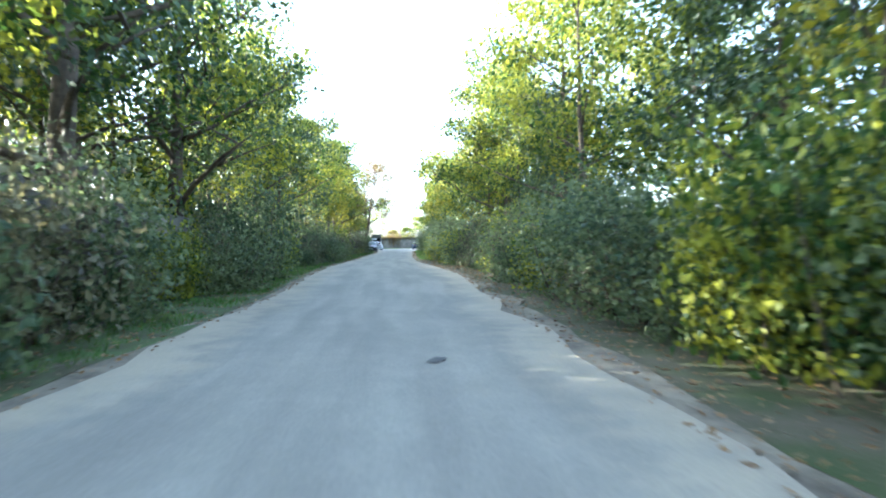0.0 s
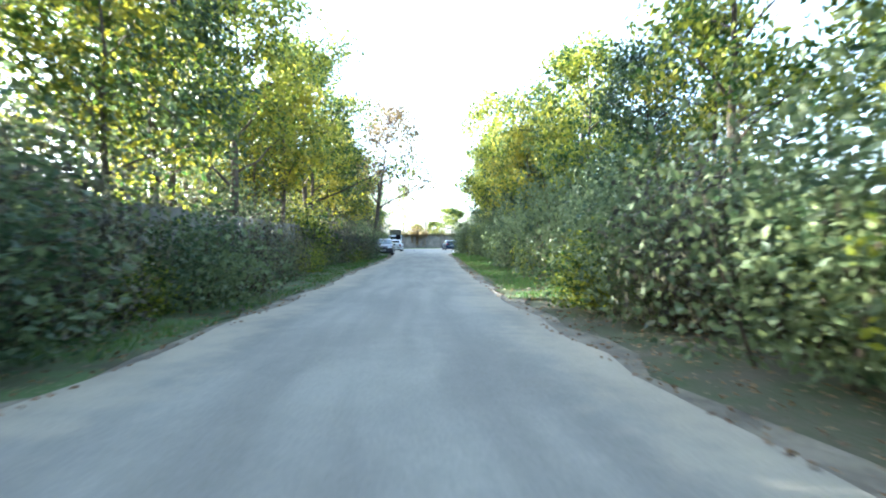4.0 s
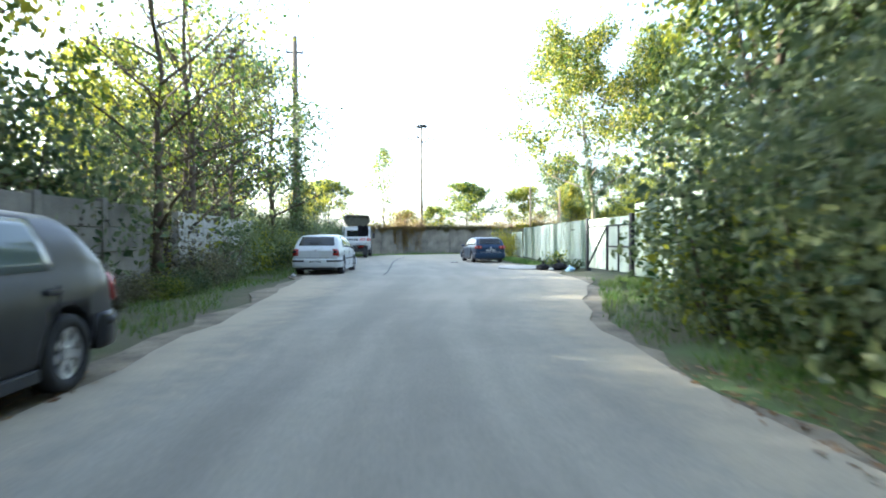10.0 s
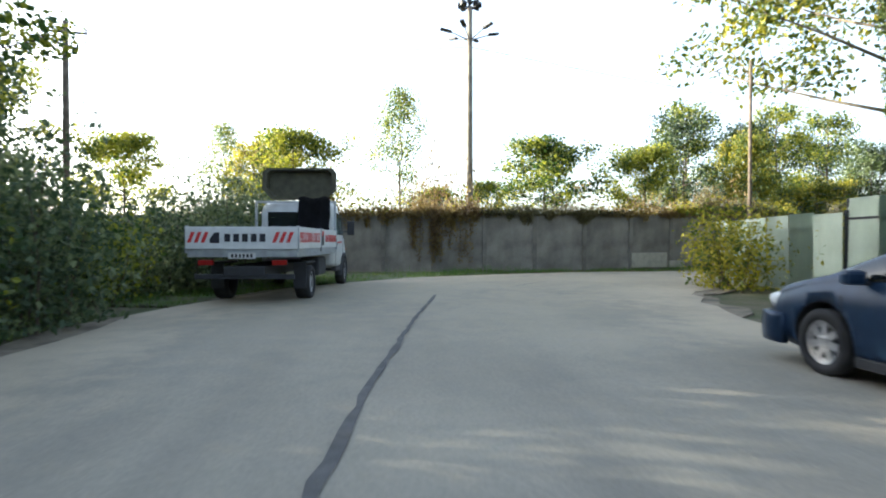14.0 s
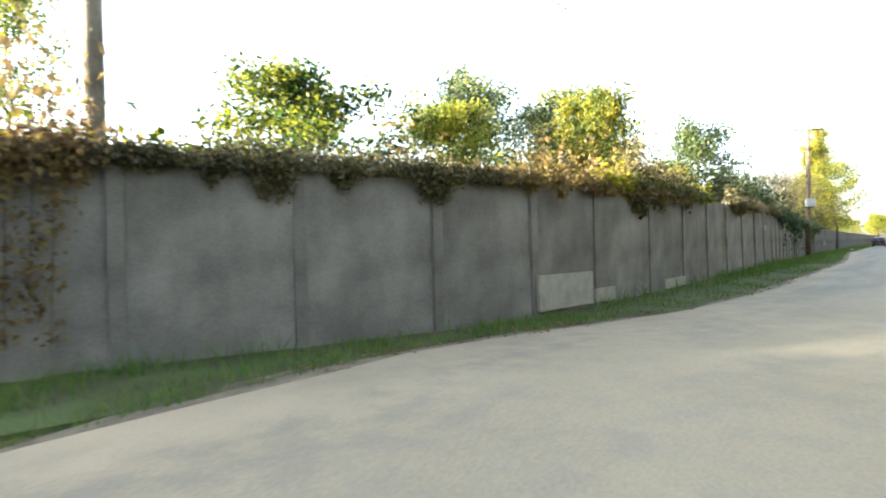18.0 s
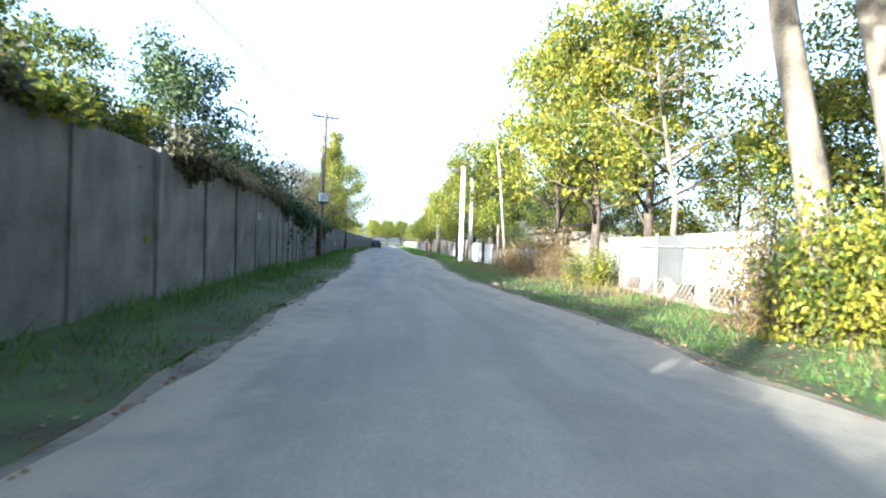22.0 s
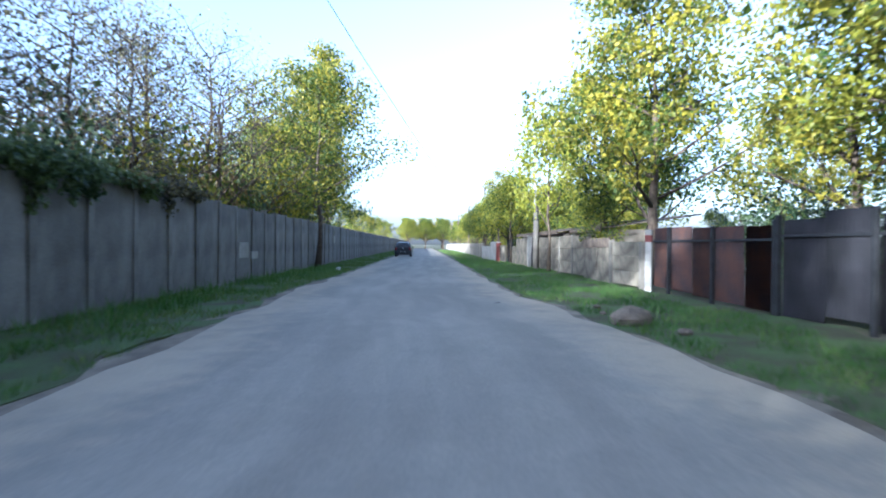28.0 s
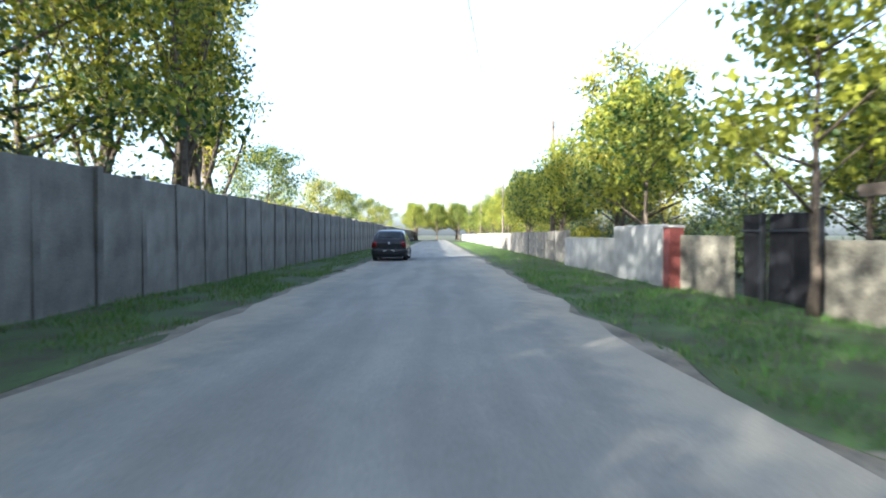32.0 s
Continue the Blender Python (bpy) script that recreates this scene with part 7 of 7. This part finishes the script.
part("rim", tube([(0, 0, 0.14), (0, 0, 0.15)], [0.066, 0.066], 14), PAPER, cup)


def stone(x, y, r, label, seed, material=None, group=""):
    bm = bmesh.new()
    bmesh.ops.create_icosphere(bm, subdivisions=2, radius=r)
    for v in bm.verts:
        v.co *= 1 + 0.35 * noise.noise(v.co / r * 0.9 + Vector((seed * 7.1, 0, 0)))
        v.co.z *= 0.55
    ob = new("stone", mesh_of("stone", bm, material or STONE))
    ob.matrix_basis = pose(x, y, r * 0.3, 0, 0, seed * 40)
    return tagged(ob, label, "stone", group)


p = at(185.3, 3.35)
stone(p.x, p.y, 0.34, "brown boulder at the road's edge", 1)
p = at(152.2, 2.7)
stone(p.x, p.y, 0.13, "grey stone at the road's edge", 2)
for k, (s, o) in enumerate(((153.5, 3.2), (155, 3.3), (150, 3.4), (186.5, 3.3), (187.5, 3.5), (184.2, 3.7), (134, -2.6), (137, -2.9), (29.5, -3.4), (40, -3.3), (26.0, 3.2), (60.5, 2.5))):
    p = at(s, o)
    stone(p.x, p.y, 0.06 + 0.02 * (k % 3), "small pale stone beside the road", k + 5, group="stones beside the road")
p = at(203.4, -4.2)
ob = new("plastic_bag", None)
ob.matrix_basis = Matrix.Translation(p)
tagged(ob, "crumpled white plastic bag in the grass", "litter")
bm = bmesh.new()
bmesh.ops.create_icosphere(bm, subdivisions=2, radius=0.09)
for v in bm.verts:
    v.co *= 1 + 0.5 * noise.noise(v.co * 9)
    v.co.z = max(v.co.z * 0.7, -0.05)
part("sheet", bm, PAPER, ob).location.z = 0.06


def refuse(x, y, r, material, label, seed, flat=0.6, name="refuse_bag"):
    """A slumped, crumpled bag with a gathered neck."""
    ob = thing(name, pose(x, y, 0, 0, 0, seed * 50), label, "litter")
    bm = bmesh.new()
    bmesh.ops.create_icosphere(bm, subdivisions=3, radius=r)
    for v in bm.verts:
        v.co *= 1 + 0.28 * noise.noise(v.co / r * 1.3 + Vector((seed * 5.3, 0, 0))) + 0.09 * noise.noise(v.co / r * 5 + Vector((0, seed, 0)))
        v.co.z = max(v.co.z * flat, -r * 0.4)
    part("sack", bm, material, ob, smooth=True).location.z = r * 0.36
    part("neck", tube([(0, 0, r * (0.36 + flat * 0.8)), (r * 0.1, 0, r * (0.5 + flat)), (r * 0.3, r * 0.1, r * (0.6 + flat))], [r * 0.22, r * 0.1, r * 0.2], 7), material, ob)
    return ob


refuse(-3.0, 101.55, 0.3, BLACK_SHEET, "slumped black refuse bag beside the slab", 1, 0.45)
refuse(-2.3, 101.75, 0.34, BLACK_SHEET, "slumped black refuse bag by the green fence", 2, 0.5)
refuse(-2.75, 101.1, 0.1, PAPER, "small crumpled white bag on the ground", 3, 0.7, "plastic_bag")
refuse(-2.1, 100.45, 0.17, PAINT_BLUE_BAG, "crumpled pale blue plastic bag by the gate post", 4, 0.7, "plastic_bag")
refuse(-12.05, 97.3, 0.09, PAPER, "small white scrap of plastic on the verge", 5, 0.5, "plastic_bag")
bush("fence_weed", "leafy weed growing before the green fence", 0.9, 0.85, 420, 0.11, LEAF, 58, m=Matrix.Translation((-1.95, 104.1, 0)), category="weed")
bush("fence_weed", "low dark weed growing between the refuse bags", 0.8, 0.5, 380, 0.10, LEAF_DARK, 59, m=Matrix.Translation((-1.85, 102.3, 0)), category="weed")
twig = thing("hanging_branch", pose(-1.42, 104.6, 2.02), "thin dark branch hanging over the top of the green fence", "branch")
part("stem", tube([(0.5, 0, -0.15), (0.1, 0, 0.12), (-0.12, 0.02, -0.1), (-0.2, -0.08, -0.45), (-0.17, -0.12, -0.75)], [0.02, 0.018, 0.014, 0.01, 0.005], 5), BARK, twig)
c, rng = crown_points([(Vector((-0.14, 0, -0.1)), 1.0), (Vector((-0.2, -0.08, -0.4)), 1.0), (Vector((-0.2, -0.12, -0.65)), 1.0)], 60, 0.12, 31)
piece("foliage", leaves("foliage", c, rng.uniform(0.7, 1.3, 60) * 0.15, LEAF_DARK, rng, 0.8), twig)
# concrete slab at the gate, and manhole-like patches and cracks on the road
slab = new("kerb_slab", mesh_of("kerb_slab", plate([(-4.6, 104.7), (-3.6, 105.1), (-2.3, 105.1), (-2.3, 103.0), (-3.4, 101.6), (-4.2, 101.5), (-4.75, 102.6)], 0.07, "z"), PALE_CONCRETE))
slab.location.z = -0.02
tagged(slab, "pale concrete slab before the green fence", "slab", kind="structure")


def crack(points, w, name, label, seed, material=None):
    bm = bmesh.new()
    pts = [Vector((*p, 0)) for p in points]
    rows = []
    r = random.Random(seed)
    fine = []
    for a, b in zip(pts, pts[1:]):
        n = max(2, int((b - a).length / 0.25))
        fine += [a.lerp(b, k / n) for k in range(n)]
    fine.append(pts[-1])
    for i, p in enumerate(fine):
        d = (fine[min(i + 1, len(fine) - 1)] - fine[max(0, i - 1)]).normalized()
        nrm = Vector((d.y, -d.x, 0))
        k = w * r.uniform(0.5, 1.2)
        c = p + nrm * r.uniform(-0.015, 0.015)
        rows.append((bm.verts.new(c - nrm * k + Vector((0, 0, 0.03))), bm.verts.new(c + nrm * k + Vector((0, 0, 0.03)))))
    for a, b in zip(rows, rows[1:]):
        bm.faces.new((a[0], a[1], b[1], b[0]))
    ob = new(name, mesh_of(name, bm, material or TAR))
    ob.parent = road
    return ob



crack([(-9.02, 97.6), (-9.12, 99.4), (-9.3, 101.3), (-9.55, 103.9), (-9.92, 107.6), (-10.2, 111.2), (-10.36, 115.6), (-10.4, 119.2)], 0.042, "tar_seam", "", 1)
crack([(-8.5, 121.9), (-8.0, 122.9), (-7.5, 123.7)], 0.02, "road_crack", "", 2)
crack([(-7.9, 120.1), (-7.5, 119.9), (-7.2, 119.7)], 0.03, "road_crack", "", 3)
for s, o, w in ((166, 0.7, 0.55), (166.4, 0.9, 0.4), (165.5, -1.2, 0.25), (188, 1.6, 0.15), (5.6, 0.45, 0.12)):
    a, b = at(s, o - w / 2), at(s + 0.25, o + w / 2)
    crack([a[:2], b[:2]], 0.07, "road_patch", "", int(s))


# ---- grass and fallen leaves ----
def blades(name, s0, s1, o0, o1, per_metre, h, material, label, seed, rise=0.0):
    """Upright blades over a band along the road, in one mesh."""
    rng = np.random.default_rng(seed)
    n = int((s1 - s0) * per_metre)
    ss = rng.uniform(s0, s1, n)
    u = rng.random(n)
    keep = []
    for s, q in zip(ss, u):
        a = o0(s) if callable(o0) else o0
        b = o1(s) if callable(o1) else o1
        o = a + (b - a) * q
        if noise.noise(Vector((s * 0.7, o * 0.9, seed))) > -0.25 + 0.3 * rng.random():
            p = at(s, o)
            e = -edges(s)[0] - 0.5
            keep.append((p.x, p.y, rise * bank(s) * min(1.0, max(0.0, (o - e) / (-5.0 - e)))))
    c = np.array(keep)
    n = len(c)
    ang = rng.uniform(0, math.tau, n)
    hh = h * rng.uniform(0.5, 1.4, n)
    w = 0.006 + 0.008 * rng.random(n)
    bend = rng.normal(size=(n, 2)) * hh[:, None] * 0.35
    dx, dy = np.cos(ang) * w, np.sin(ang) * w
    z0 = c[:, 2] - 0.06
    v = np.stack([np.stack([c[:, 0] - dx, c[:, 1] - dy, z0], 1), np.stack([c[:, 0] + dx, c[:, 1] + dy, z0], 1), np.stack([c[:, 0] + bend[:, 0], c[:, 1] + bend[:, 1], z0 + hh], 1)], 1).reshape(-1, 3)
    me = bpy.data.meshes.new(name)
    me.from_pydata(v.tolist(), [], np.arange(3 * n).reshape(n, 3).tolist())
    me.materials.append(material)
    return tagged(new(name, me), label, "grass", kind="stuff")


def turf(name, s0, s1, o0, o1, seed, rise=None):
    return tagged(strip(name, s0, s1, o0, o1, -0.012, TURF, 1.0, 0.25, 0.06, seed, rise=rise), "thin turf with bare earth showing through", "turf", kind="structure")


turf("turf_lane_left", -8, 78, lambda s: -5.2, lambda s: -edges(s)[0] - 0.22, 21)
turf("turf_lane_right", 42, 85, lambda s: edges(s)[1] + 0.2, lambda s: 4.9, 22)
turf("turf_bend", 117, 133, lambda s: -edges(s)[0] - 2.6, lambda s: -edges(s)[0] - 0.3, 23)
turf("turf_wall", 131.5, 340, lambda s: -6.2, lambda s: -edges(s)[0] - 0.22, 24, lambda s: 1.4 * bank(s))
turf("turf_right", 136, 340, lambda s: edges(s)[1] + 0.2, lambda s: 6.4, 25)
blades("grass_lane_left", -6, 78, lambda s: -edges(s)[0] - 0.35, -5.0, 700, 0.13, GRASS, "short green grass along the lane", 1)
blades("grass_lane_right", 42, 84, lambda s: edges(s)[1] + 0.35, 4.7, 800, 0.16, GRASS, "green grass and weeds along the lane", 2)
blades("grass_bank", 86, 116, lambda s: -edges(s)[0] - 0.6, -7.0, 350, 0.2, GRASS, "weeds on the bank", 3)
blades("grass_fence", 102, 118, lambda s: 6.2, 7.4, 450, 0.2, GRASS, "grass strip along the green fence", 4)
blades("grass_gate", 82, 96, lambda s: edges(s)[1] + 0.3, 7.2, 420, 0.2, GRASS, "weeds beside the gate", 14)
blades("grass_wall_bend", 117, 133, lambda s: -edges(s)[0] - 0.2, lambda s: -edges(s)[0] - 2.6, 900, 0.17, GRASS, "green grass at the foot of the wall", 5)
blades("grass_wall", 131, 225, lambda s: -edges(s)[0] - 0.25, -5.9, 850, 0.14, GRASS, "green grass strip at the foot of the wall", 6, 1.0)
blades("grass_wall_far", 225, 300, lambda s: -edges(s)[0] - 0.5, -5.9, 250, 0.18, GRASS, "green grass far along the wall", 16)
blades("grass_right", 132, 180, lambda s: edges(s)[1] + 0.25, 6.4, 800, 0.13, GRASS, "sunlit grass along the road", 7)
blades("grass_right_mid", 180, 225, lambda s: edges(s)[1] + 0.2, 6.0, 1100, 0.14, GRASS, "thick green grass before the garden fences", 8)
blades("grass_right_far", 225, 300, lambda s: edges(s)[1] + 0.45, 6.0, 250, 0.18, GRASS, "green grass far along the road", 18)
blades("dry_weeds", 132, 172, lambda s: edges(s)[1] + 1.6, 7.2, 90, 0.32, LITTER, "dry weeds before the walls", 9)
blades("wall_weeds", 122, 205, lambda s: -edges(s)[0] - 1.2, lambda s: -edges(s)[0] - 2.4, 160, 0.3, GRASS, "tall weeds at the foot of the wall", 10, 1.0)


def fallen(name, s0, s1, o0, o1, n, seed):
    rng = np.random.default_rng(seed)
    c = []
    for s, q in zip(rng.uniform(s0, s1, n), rng.random(n)):
        a = o0(s) if callable(o0) else o0
        p = at(s, a + (o1 - a) * q)
        c.append((p.x, p.y, 0.0 + 0.015 * rng.random()))
    me = leaves(name, c, rng.uniform(0.05, 0.1, n), LITTER, rng)
    v = np.zeros(len(me.vertices) * 3)
    me.vertices.foreach_get("co", v)
    v = v.reshape(-1, 3)
    v[:, 2] = np.clip(v[:, 2] * 0.4, -0.02, 0.03) + 0.01
    me.vertices.foreach_set("co", v.ravel())
    return tagged(new(name, me), "brown fallen leaves along the road's edge", "leaf litter", kind="stuff")


fallen("fallen_leaves_right", -4, 84, lambda s: edges(s)[1] - 0.1, 4.0, 9000, 1)
fallen("fallen_leaves_left", -4, 84, lambda s: -edges(s)[0] + 0.1, -4.6, 5000, 2)
fallen("fallen_leaves_wall", 128, 180, lambda s: -edges(s)[0] + 0.1, -4.2, 2500, 3)
fallen("fallen_leaves_fence", 135, 180, lambda s: edges(s)[1] - 0.1, 6.0, 4000, 4)
drop(tall + low + [lane_big, lane_dark, bank_twigs, dry, twiggy, ail, ail_full, birch, poplar, sumac, shrub, shrub_dry, shrub_dark, lime, lime2, old, old2, walnut, maple, thin])
